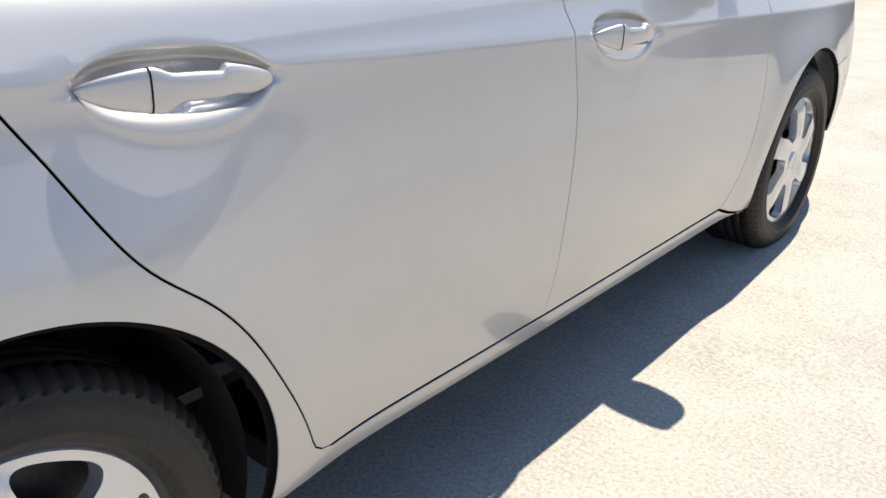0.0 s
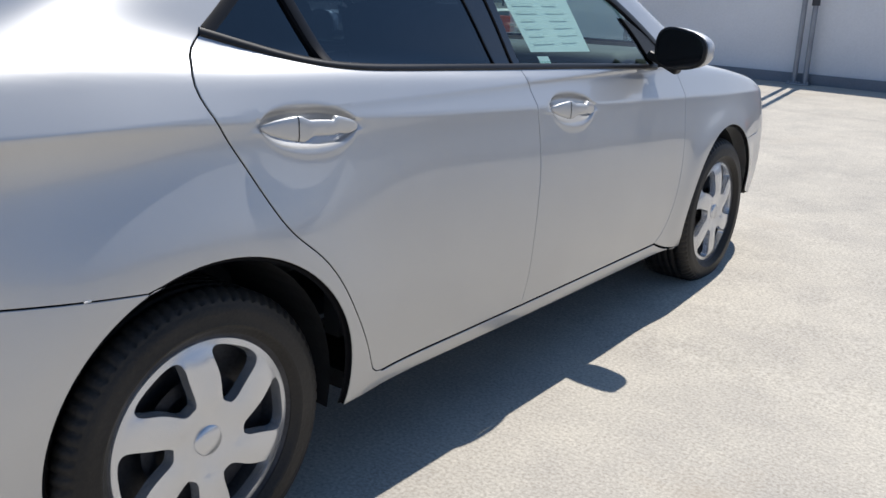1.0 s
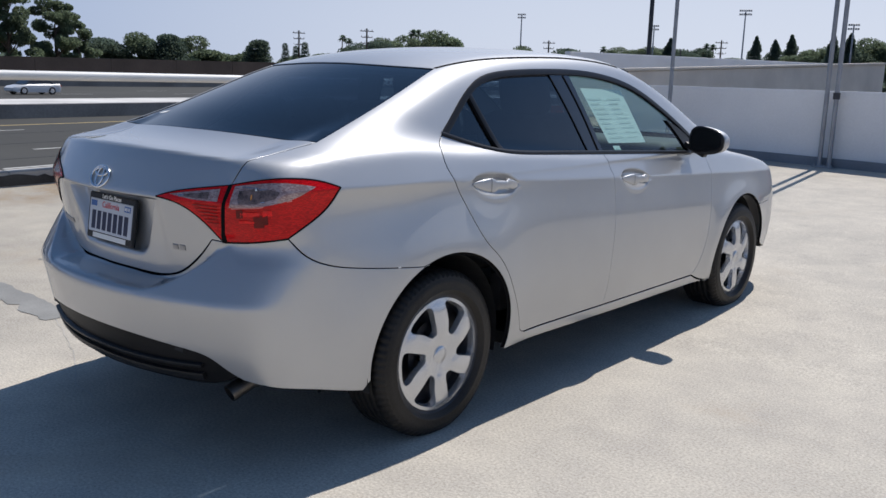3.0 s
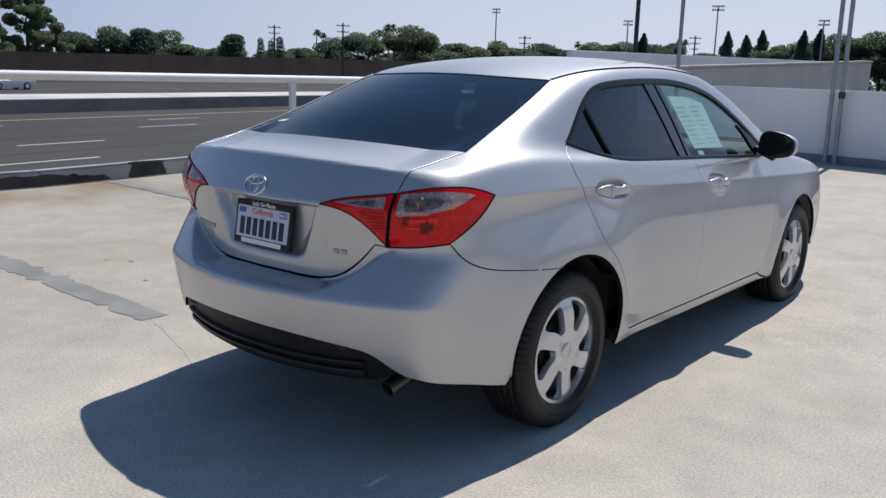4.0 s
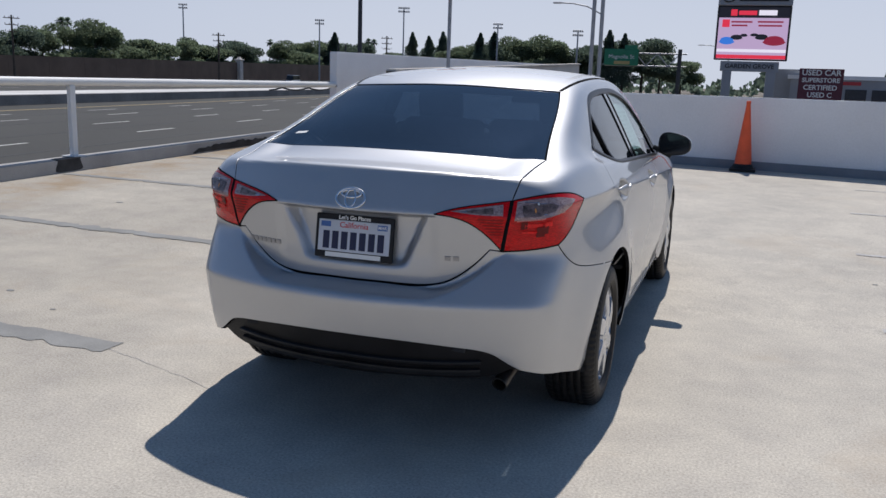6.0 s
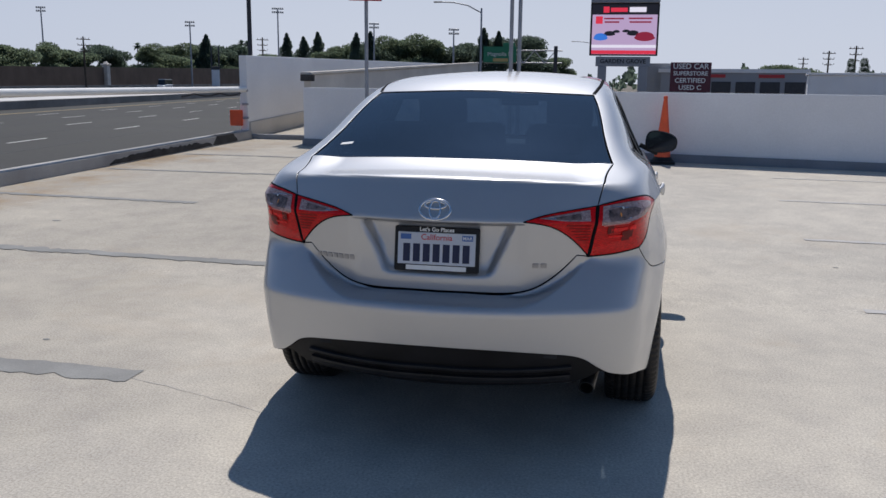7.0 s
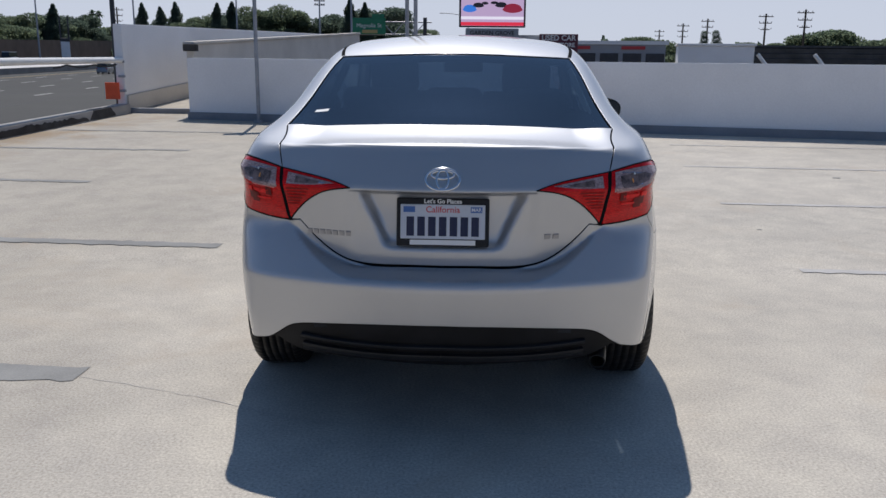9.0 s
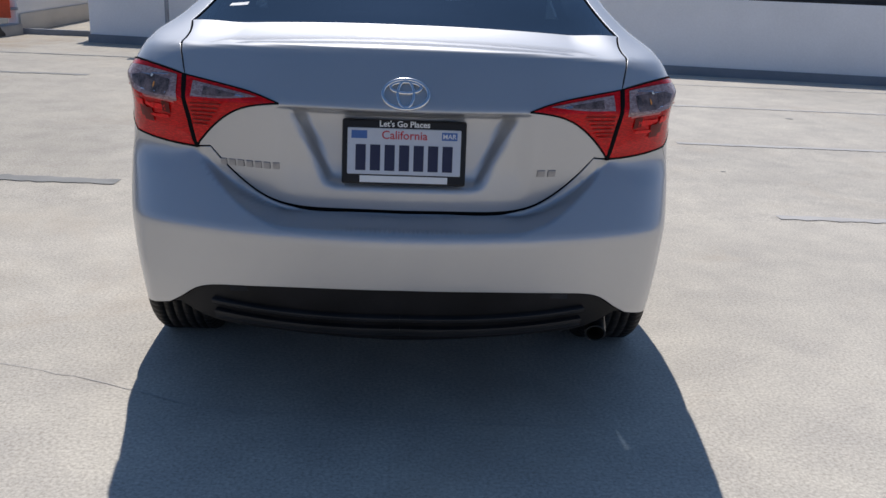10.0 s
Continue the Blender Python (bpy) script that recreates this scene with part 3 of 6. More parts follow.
def smin(a, b, k):
    return -smax(-a, -b, k)


def step(a, b, x):
    t = np.clip((x - a) / (b - a), 0, 1)
    return t * t * (3 - 2 * t)


AXLE_F, WHEEL_R, WHEEL_Z, ARCH_Z = 2.625, 0.316, 0.302, 0.315
crease = spline((-0.9, -0.4, 0.1, 0.55, 1.11, 2.1, 3.2), (0.935, 0.941, 0.938, 0.914, 0.885, 0.838, 0.79))
side_low = spline((0.0, 0.10, 0.2, 0.36, 0.55, 0.75, 0.9, 1.0, 1.15), (0.800, 0.832, 0.846, 0.862, 0.871, 0.867, 0.8555, 0.850, 0.851))
side_high = spline((-0.1, 0.0, 0.05, 0.11, 0.2, 0.3), (0.905, 0.850, 0.821, 0.789, 0.742, 0.69))
plan = spline((-0.9, -0.6, -0.39, -0.12, 0.3, 0.8, 1.4, 2.2, 2.7, 3.1, 3.4, 3.6), (0.80, 0.875, 0.918, 0.955, 0.985, 0.997, 1.0, 0.998, 0.995, 0.965, 0.905, 0.83))
nose = spline((0.15, 0.3, 0.45, 0.6, 0.75, 0.85), (3.50, 3.60, 3.63, 3.63, 3.58, 3.48))
deck_top = spline((-0.86, -0.78, -0.6, -0.39, 0.1, 1.1, 2.2, 2.6, 3.0, 3.4, 3.65), (1.050, 1.055, 1.066, 1.083, 1.09, 1.02, 1.0, 0.975, 0.92, 0.82, 0.70))
roof_top = spline((-0.7, -0.5, -0.393, 0.0, 0.289, 0.5, 0.9, 1.3, 1.7, 2.0, 2.4, 2.7, 2.9), (0.985, 1.085, 1.135, 1.29, 1.383, 1.42, 1.450, 1.455, 1.415, 1.310, 1.115, 0.975, 0.88))


def lid_edge(x):
    """Height of the lid's lower edge over the width."""
    return 0.632 + 0.16 * np.clip((np.abs(x) - 0.29) / 0.26, 0, 1.02) ** 1.85


def tail_lid(z):
    """The lid's rear face: an edge across it, leaning forward above and tucked in below."""
    return smax(-0.870 + 0.52 * (z - 0.905) + 1.2 * np.clip(z - 1.0, 0, None) ** 2, -0.870 + 0.19 * (0.905 - z), 0.012)


def tail_bumper(z):
    return smax(-0.944 + 0.62 * (z - 0.585), -0.944 + 0.21 * (0.585 - z) + 0.9 * np.clip(0.42 - z, 0, None) ** 2, 0.02)


def body(p):
    """Below zero inside the bodywork."""
    x, y, z = np.abs(p[..., 0]), p[..., 1], p[..., 2]
    zc = crease(y)
    low = side_low((z - 0.17) / (zc - 0.17))
    high = side_high(z - zc)
    w = -smax(-low, -high, 0.005) * plan(y)
    for ya in (0.0, AXLE_F):
        r = np.hypot(y - ya, z - ARCH_Z)
        w = w + (0.026 if ya == 0.0 else 0.016) * np.exp(-(np.clip(r - 0.36, 0, None) / (0.16 if ya == 0.0 else 0.09)) ** 2) * step(0.2, 0.32, r)
    for yh, zh in ((0.2975, 0.913), (1.3625, 0.864)):
        q, dz = ((y - yh) / 0.124) ** 2, z - zh - 0.075 * (yh - y) - 0.004
        dz = dz / np.sqrt(np.clip(1 - 0.85 * q, 0.08, 1))
        w = w - 0.024 * np.exp(-q ** 3.5) * np.where(dz > 0, np.exp(-np.abs(dz / 0.033) ** 4.5), np.exp(-np.abs(dz / 0.043) ** 2.6))
        w = w + 0.005 * np.exp(-q ** 2) * np.exp(-((dz + 0.054) / 0.016) ** 2)
    w = w - 0.007 * step(0.70, 0.88, z) * (1 - step(0.88, 1.0, z)) * (1 - step(0.25, 0.7, y)) * step(-0.75, -0.35, y)
    side = (x - w) * 0.97
    soft = 0.07 * step(0.52, 0.64, x)
    edge = step(-0.03 - soft, -0.002 + soft * 0.6, z - lid_edge(x))
    y_lid = tail_lid(z) + 0.055 * (1 - step(0.150, 0.197, x + 0.42 * (0.70 - z) - 0.02)) * step(0.688, 0.724, z) * (1 - step(0.880, 0.902, z)) * (0.45 + 0.55 * step(0.68, 0.88, z))
    y_lid = y_lid + 0.011 * (1 - step(0.892, 0.903, z)) * (1 - step(0.29, 0.34, x)) * step(0.66, 0.76, z)
    y_tail = y_lid * edge + tail_bumper(z) * (1 - edge) + 0.37 * x * x
    rear = (y_tail - y) * 0.93
    front = (y - nose(z) + 0.42 * x * x) * 0.9
    top = (z - deck_top(y) + 0.085 * x * x)
    floor_ = 0.228 - 0.012 * np.clip(y, 0, 2) - z
    lower = smax(smax(side, rear, 0.13), front, 0.2)
    lower = smax(lower, top, 0.05 - 0.040 * (1 - step(-0.6, -0.2, y)) * (1 - step(0.50, 0.66, x)))
    lower = smax(lower, floor_, 0.03)
    taper = 0.055 * np.clip(0.75 - y, 0, None) ** 2 + 0.05 * np.clip(y - 1.5, 0, None) ** 2
    wg = 0.779 - 0.50 * (np.maximum(z, 0.95) - 0.993) - 1.2 * np.clip(0.95 - z, 0, None) - 0.12 * np.clip(z - 1.2, 0, None) ** 2 - taper
    crown = 0.13 + 0.05 * step(0.6, 0.0, y)
    green = smax((x - wg) * 0.9, (z - roof_top(y) + crown * x * x) * 0.87, 0.09)
    green = smax(smax(green, -0.60 - y, 0.05), y - 2.9, 0.05)
    return smin(lower, green, 0.075 + 0.11 * (1 - step(-0.2, 0.2, y)) * step(0.46, 0.60, x))


def slope(p):
    """Outward unit normals of the form."""
    e, g = 0.0015, np.zeros_like(p)
    for i in range(3):
        d = np.zeros(3)
        d[i] = e
        g[..., i] = body(p + d) - body(p - d)
    return g / np.maximum(np.linalg.norm(g, axis=-1, keepdims=True), 1e-9)


class Ball:
    """Points of the form met by rays from a centre within it."""
    def __init__(self, c, ahead=-1):
        self.c, self.k = np.array(c, float), ahead

    def uv(self, p):
        d = p - self.c
        return np.stack((np.arctan2(d[..., 0], self.k * d[..., 1]), np.arctan2(d[..., 2], np.hypot(d[..., 0], d[..., 1]))), -1)

    def rays(self, uv):
        a, b = uv[..., 0], uv[..., 1]
        return np.broadcast_to(self.c, uv.shape[:-1] + (3,)), np.stack((np.sin(a) * np.cos(b), self.k * np.cos(a) * np.cos(b), np.sin(b)), -1)


class Flat:
    """Points of the form met by rays along an axis: 0 from the middle out to the side, 1 to the tail, 2 up."""
    def __init__(self, axis, start, sign=1):
        self.axis, self.start, self.sign = axis, start, sign
        self.keep = [i for i in range(3) if i != axis]

    def uv(self, p):
        return p[..., self.keep]

    def rays(self, uv):
        o = np.zeros(uv.shape[:-1] + (3,))
        o[..., self.keep] = uv
        o[..., self.axis] = self.start
        d = np.zeros(3)
        d[self.axis] = self.sign
        return o, np.broadcast_to(d, o.shape)


def on(mapping, uv, depth=0.0):
    """The points of the form, sunk by depth, at the mapping's coordinates."""
    uv = np.asarray(uv, float)
    o, d = mapping.rays(uv)
    a, b = np.zeros(uv.shape[:-1]), np.full(uv.shape[:-1], 2.6)
    for _ in range(26):
        m = (a + b) / 2
        out = body(o + d * m[..., None]) > -depth
        a, b = np.where(out, a, m), np.where(out, m, b)
    return o + d * ((a + b) / 2)[..., None]


SIDE, TAIL, UP = Flat(0, 0.0), Flat(1, 0.2, -1), Flat(2, 0.62)
REAR = Ball((0, 0.45, 0.62))
MID = Ball((0, 1.0, 0.70))
FRONT = Ball((0, 2.3, 0.5), 1)
SCREEN = Ball((0, 1.9, 0.55), 1)


from mathutils.geometry import delaunay_2d_cdt

# ---- panels cut from the form ----
def curve(pts, step_=0.02):
    """Points at even steps along a smooth curve through pts."""
    p = np.array(pts, float)
    if len(p) == 2:
        n = max(2, int(np.linalg.norm(p[1] - p[0]) / step_) + 1)
        return p[0] + (p[1] - p[0]) * np.linspace(0, 1, n)[:, None]
    s = np.concatenate(([0], np.cumsum(np.linalg.norm(np.diff(p, axis=0), axis=1) ** 0.7)))
    fs = [spline(s, p[:, i]) for i in range(p.shape[1])]
    u = np.linspace(0, s[-1], 400)
    q = np.stack([f(u) for f in fs], -1)
    d = np.concatenate(([0], np.cumsum(np.linalg.norm(np.diff(q, axis=0), axis=1))))
    n = max(3, int(d[-1] / step_) + 1)
    v = np.linspace(0, d[-1], n)
    return np.stack([np.interp(v, d, q[:, i]) for i in range(q.shape[1])], -1)


def loop(*segs):
    """Joins curves end to end into a closed outline, dropping doubled corners."""
    out = []
    for s in segs:
        for q in s:
            if not out or np.linalg.norm(q - out[-1]) > 0.004:
                out.append(q)
    if np.linalg.norm(out[0] - out[-1]) < 0.004:
        out.pop()
    return np.array(out)


def S(*yz):
    """A curve over the side, through points of (y, z)."""
    return on(SIDE, curve(yz))


def P3(mapping, *pts):
    """A curve over the form near the given points of space."""
    return on(mapping, mapping.uv(curve(pts)))


def flip(p):
    return p * np.array((-1, 1, 1))


def inside(poly, q):
    x, y = q[:, 0], q[:, 1]
    c = np.zeros(len(q), bool)
    for a, b in zip(poly, np.roll(poly, -1, 0)):
        if a[1] == b[1]:
            continue
        m = (a[1] > y) != (b[1] > y)
        c ^= m & (x < (b[0] - a[0]) * (y - a[1]) / (b[1] - a[1]) + a[0])
    return c


def away(poly, q, r):
    """Whether each q is farther than r from the outline."""
    ok = np.ones(len(q), bool)
    for a, b in zip(poly, np.roll(poly, -1, 0)):
        d = b - a
        t = np.clip(((q - a) @ d) / max(d @ d, 1e-12), 0, 1)
        ok &= np.linalg.norm(q - a - t[:, None] * d, axis=1) > r
    return ok


def cut(name, outline, mapping, mats, parent, label="", depth=0.0, gap=0.0028, fine=0.022, lip=True, mirror=False, thick=0.0, fold=None, dense=None):
    """A sheet of the form within an outline, its rim rolled in at the gap to its neighbours."""
    uv = mapping.uv(outline)
    scale = np.linalg.norm(np.diff(outline, axis=0), axis=1).sum() / max(np.linalg.norm(np.diff(uv, axis=0), axis=1).sum(), 1e-9)
    area = 0.5 * np.sum(uv[:, 0] * np.roll(uv[:, 1], -1) - np.roll(uv[:, 0], -1) * uv[:, 1])
    if area < 0:
        uv = uv[::-1]
    t = np.roll(uv, -1, 0) - np.roll(uv, 1, 0)
    t /= np.maximum(np.linalg.norm(t, axis=1, keepdims=True), 1e-9)
    uv = uv + np.stack((-t[:, 1], t[:, 0]), -1) * (gap / scale)
    h = fine / scale
    lo, hi = uv.min(0), uv.max(0)
    gx, gy = np.meshgrid(np.arange(lo[0], hi[0], h), np.arange(lo[1], hi[1], h * 0.87))
    gx = gx + (np.arange(gx.shape[0]) % 2)[:, None] * h * 0.5
    q = np.stack((gx.ravel(), gy.ravel()), -1)
    q = q[inside(uv, q)]
    q = q[away(uv, q, h * 0.45)] if len(q) else q
    if fold is not None:
        # rows of points along a crease in the form, in place of the plain ones beside it
        rows, off_line = fold
        q = q[off_line(on(mapping, q))]
        r = mapping.uv(rows)
        r = r[inside(uv, r)]
        q = np.concatenate((q, r[away(uv, r, h * 0.3)]))
    if dense is not None:
        # a finer net over an oval patch (centre, half sizes)
        (cy, cz, ry, rz), h2 = dense, 0.0042 / scale
        dx, dz = np.meshgrid(np.arange(cy - ry, cy + ry, h2), np.arange(cz - rz, cz + rz, h2 * 0.87))
        dx = dx + (np.arange(dx.shape[0]) % 2)[:, None] * h2 * 0.5
        d = np.stack((dx.ravel(), dz.ravel()), -1)

        def within(p):
            return ((p[:, 0] - cy) / ry) ** 2 + ((p[:, 1] - cz) / rz) ** 2 < 1
        d = d[within(d) & inside(uv, d)]
        q = np.concatenate((q[~within(q)], d[away(uv, d, h2)]))
    n = len(uv)
    pts = [Vector(p) for p in np.concatenate((uv, q))]
    got = delaunay_2d_cdt(pts, [(i, (i + 1) % n) for i in range(n)], [], 0, 1e-7)
    v2 = np.array([tuple(w) for w in got[0]])
    tri = np.array([f for f in got[2] if len(f) == 3])
    tri = tri[inside(uv, v2[tri].mean(1))] if len(tri) else tri
    if not len(tri):
        v2, tri = uv, np.array([(0, i, i + 1) for i in range(1, n - 1)])
    keep = np.unique(tri)
    new_id = np.full(len(v2), -1)
    new_id[keep] = np.arange(len(keep))
    v2, tri = v2[keep], new_id[tri]
    v = on(mapping, v2, depth)
    nn = slope(v)
    c = np.cross(v[tri[:, 1]] - v[tri[:, 0]], v[tri[:, 2]] - v[tri[:, 0]])
    turn = (c * nn[tri].mean(1)).sum(1) < 0
    tri[turn] = tri[turn][:, ::-1]
    count = {}
    for a, b, d in tri:
        for e in ((a, b), (b, d), (d, a)):
            count[e] = 1
    nxt = {a: b for a, b in count if (b, a) not in count}
    verts, norms, faces, which = [v], [nn], [tuple(f) for f in tri], [0] * len(tri)
    base = len(v)
    if lip:
        todo = set(nxt)
        while todo:
            a = todo.pop()
            ring = [a]
            while nxt[ring[-1]] != a and nxt[ring[-1]] in todo:
                todo.discard(nxt[ring[-1]])
                ring.append(nxt[ring[-1]])
            r = np.array(ring)
            tt = v[np.roll(r, -1)] - v[np.roll(r, 1)]
            tt /= np.maximum(np.linalg.norm(tt, axis=1, keepdims=True), 1e-9)
            o = np.cross(tt, nn[r])
            rows = ((0.0012, 0.0008), (0.0018, 0.0025), (0.002, 0.012), (0.011, 0.015)) if not thick else ((0.0012, 0.0008), (0.0018, 0.0025), (0.0018, thick), (-0.012, thick))
            prev = r
            for k, (out_, down) in enumerate(rows):
                verts.append(v[r] + o * out_ - nn[r] * down)
                w = (nn[r] + o, o, o, nn[r])[k]
                norms.append(w / np.maximum(np.linalg.norm(w, axis=1, keepdims=True), 1e-6))
                cur = base + np.arange(len(r))
                base += len(r)
                for i in range(len(r)):
                    j = (i + 1) % len(r)
                    faces.append((prev[i], cur[i], cur[j], prev[j]))
                    which.append(1 if k >= 2 and not thick else 0)
                prev = cur
    v, nn = np.concatenate(verts), np.concatenate(norms)
    mats = [mats, GAP]
    made = [link(name, mesh_of(name, v, faces, mats, True, nn, which), parent, label)]
    if mirror:
        made.append(link(name, mesh_of(name, flip(v), [f[::-1] for f in faces], mats, True, flip(nn), which), parent, label))
    return made


def ribbon(name, pts, width, mat, parent, label="", up=0.003, depth=0.004, shift=0.0, mirror=False):
    """A narrow moulding that follows a line on the form."""
    p = np.array(pts)
    nn = slope(p)
    t = np.gradient(p, axis=0)
    t /= np.maximum(np.linalg.norm(t, axis=1, keepdims=True), 1e-9)
    s = np.cross(nn, t)
    prof = ((-0.5, -depth), (-0.5, up * 0.4), (-0.36, up), (0.36, up), (0.5, up * 0.4), (0.5, -depth))
    v = np.concatenate([p + s * (a * width + shift) + nn * b for a, b in prof])
    n, k = len(p), len(prof)
    faces = []
    for j in range(k):
        a, b = j * n, ((j + 1) % k) * n
        for i in range(n - 1):
            faces.append((a + i, a + i + 1, b + i + 1, b + i))
    faces += [tuple(j * n for j in range(k)), tuple(j * n + n - 1 for j in range(k))[::-1]]
    made = []
    for sgn in ((1, -1) if mirror else (1,)):
        bm = bmesh.new()
        vs = [bm.verts.new((x * sgn, y, z)) for x, y, z in v]
        for f in faces:
            try:
                bm.faces.new([vs[i] for i in f])
            except ValueError:
                pass
        bmesh.ops.recalc_face_normals(bm, faces=bm.faces)
        made.append(part(name, bm, mat, parent, label, smooth=50))
    return made


# ---- lines of the sedan's right side, as (y, z) ----
ARCH_C, ARCH_R = (0.026, 0.328), 0.358


def arch(cy, a0, a1, n=30):
    """Part of a wheel arch, from angle a0 to a1, degrees from ahead."""
    a = np.radians(np.linspace(a0, a1, n))
    return on(SIDE, np.stack((cy + ARCH_C[0] + ARCH_R * np.cos(a), ARCH_C[1] + ARCH_R * np.sin(a)), -1))


belt_r = ((0.122, 1.098), (0.24, 1.064), (0.39, 1.030), (0.655, 1.008), (1.145, 0.987))
belt_f = ((1.145, 0.987), (1.6, 0.968), (2.03, 0.946))
gap_r = ((0.122, 1.098), (0.066, 1.053), (0.045, 1.015), (0.062, 0.95), (0.12, 0.85), (0.20, 0.715), (0.274, 0.647), (0.335, 0.575), (0.387, 0.484), (0.43, 0.40), (0.458, 0.334), (0.476, 0.300), (0.505, 0.289))
gap_b = ((1.145, 0.987), (1.158, 0.89), (1.168, 0.76), (1.158, 0.62), (1.150, 0.47), (1.150, 0.36), (1.138, 0.286))
gap_f = ((2.215, 0.945), (2.211, 0.85), (2.202, 0.69), (2.187, 0.555), (2.155, 0.40), (2.12, 0.32), (2.075, 0.281))
sill_r, sill_f = ((0.505, 0.289), (1.138, 0.286)), ((1.138, 0.286), (2.075, 0.281))
dlo_top = ((0.122, 1.098), (0.19, 1.15), (0.30, 1.232), (0.42, 1.300), (0.52, 1.328), (0.68, 1.345), (1.05, 1.357), (1.35, 1.346), (1.65, 1.290), (1.85, 1.205), (2.05, 1.092), (2.20, 0.99))
glass_tr, glass_br, deck_c = (0.515, 0.285, 1.345), (0.605, -0.395, 1.075), (0.585, -0.665, 1.03)
split_t, split_b = (0.573, -0.722, 0.960), (0.548, -0.735, 0.775)
lamp_tip, seam_top = (0.752, -0.418, 0.942), (0.712, -0.60, 0.795)

sedan = tagged(empty("sedan", pose(0, 0, 0)), "silver four-door sedan parked on the pale concrete deck", "car")

ys_ = np.arange(-0.75, 3.2, 0.013)
SHOULDER = (np.concatenate([on(SIDE, np.stack((ys_ + 0.006 * (k % 2), crease(ys_) + 0.0045 * k), -1)) for k in range(-3, 4)]), lambda p: np.abs(p[:, 2] - crease(p[:, 1])) > 0.018)
xs_ = np.arange(-0.37, 0.371, 0.007)
LIP = (np.concatenate([on(TAIL, np.stack((xs_ + 0.005 * (k % 2), np.full(len(xs_), 0.876 + 0.0024 * k)), -1)) for k in range(15)]), lambda p: (np.abs(p[:, 2] - 0.893) > 0.020) | (np.abs(p[:, 0]) > 0.37) | (p[:, 1] > -0.6))
xs_ = np.arange(-0.56, 0.561, 0.012)
SHELF = (np.concatenate([on(TAIL, np.stack((xs_ + 0.006 * (k % 2), lid_edge(xs_) - 0.036 + 0.0055 * k), -1)) for k in range(7)]), lambda p: (np.abs(p[:, 2] - lid_edge(p[:, 0]) + 0.019) > 0.023) | (np.abs(p[:, 0]) > 0.56) | (p[:, 1] > -0.6))

# quarter panel with the roof rail above the doors and the sill below them
glass_side = P3(REAR, glass_tr, (0.552, 0.07, 1.26), (0.582, -0.18, 1.165), glass_br)
deck_side = P3(REAR, glass_br, (0.598, -0.53, 1.06), deck_c)
lid_side = P3(REAR, deck_c, (0.582, -0.70, 1.0), split_t)
lamp_top = P3(REAR, split_t, (0.631, -0.675, 0.971), (0.70, -0.58, 0.976), (0.735, -0.49, 0.966), lamp_tip)
lamp_low = P3(REAR, lamp_tip, (0.748, -0.475, 0.884), (0.735, -0.55, 0.832), seam_top)
lamp_bot = P3(REAR, seam_top, (0.64, -0.68, 0.782), split_b)
bump_seam = P3(REAR, seam_top, (0.737, -0.565, 0.748), (0.762, -0.49, 0.706), (0.79, -0.36, 0.680), (0.845, -0.118, 0.656))
ditch = ((0.515, 0.285, 1.345), (0.545, 0.50, 1.39), (0.552, 0.9, 1.42), (0.552, 1.3, 1.42), (0.562, 1.62, 1.385))
screen_side = ((0.562, 1.62, 1.385), (0.60, 1.9, 1.27), (0.645, 2.2, 1.12), (0.68, 2.42, 1.0))
sill_end = (0.374, 0.243)
a_end = math.degrees(math.atan2(sill_end[1] - ARCH_C[1], sill_end[0] - ARCH_C[0]))
quarter = loop(P3(MID, *ditch)[::-1], glass_side, deck_side, lid_side, lamp_top, lamp_low, bump_seam, arch(0, 110, a_end), S((0.374, 0.243), (1.2, 0.234), (2.29, 0.222)), S((2.29, 0.222), (2.20, 0.232), (2.075, 0.276)), S((2.075, 0.276), (1.138, 0.281), (0.514, 0.284)), S(*gap_r)[::-1], S(*dlo_top), P3(MID, *screen_side)[::-1])
cut("quarter_panel", quarter, MID, SILVER, sedan, fine=0.016, mirror=True, fold=SHOULDER)

rear_doors = cut("rear_door", loop(S(*belt_r), S(*gap_b), S(*sill_r)[::-1], S(*gap_r)[::-1]), SIDE, SILVER, sedan, fine=0.011, mirror=True, fold=SHOULDER, dense=(0.2975, 0.905, 0.150, 0.075))
front_doors = cut("front_door", loop(S(*belt_f), S((2.03, 0.946), (2.215, 0.945)), S(*gap_f), S(*sill_f)[::-1], S(*gap_b)[::-1]), SIDE, SILVER, sedan, fine=0.011, mirror=True, fold=SHOULDER, dense=(1.3625, 0.856, 0.150, 0.075))
f_end = 200
fender = loop(S((2.215, 0.945), (2.215, 0.95)), P3(FRONT, (0.69, 2.235, 0.967), (0.70, 2.6, 0.93), (0.69, 3.0, 0.87), (0.66, 3.3, 0.80)), P3(FRONT, (0.66, 3.3, 0.80), (0.74, 3.22, 0.72), (0.82, 3.07, 0.60)), arch(AXLE_F, 50, f_end), S((2.315, 0.222), (2.20, 0.238), (2.075, 0.281)), S(*gap_f)[::-1])
cut("front_fender", fender, FRONT, SILVER, sedan, fine=0.02, mirror=True, fold=SHOULDER)

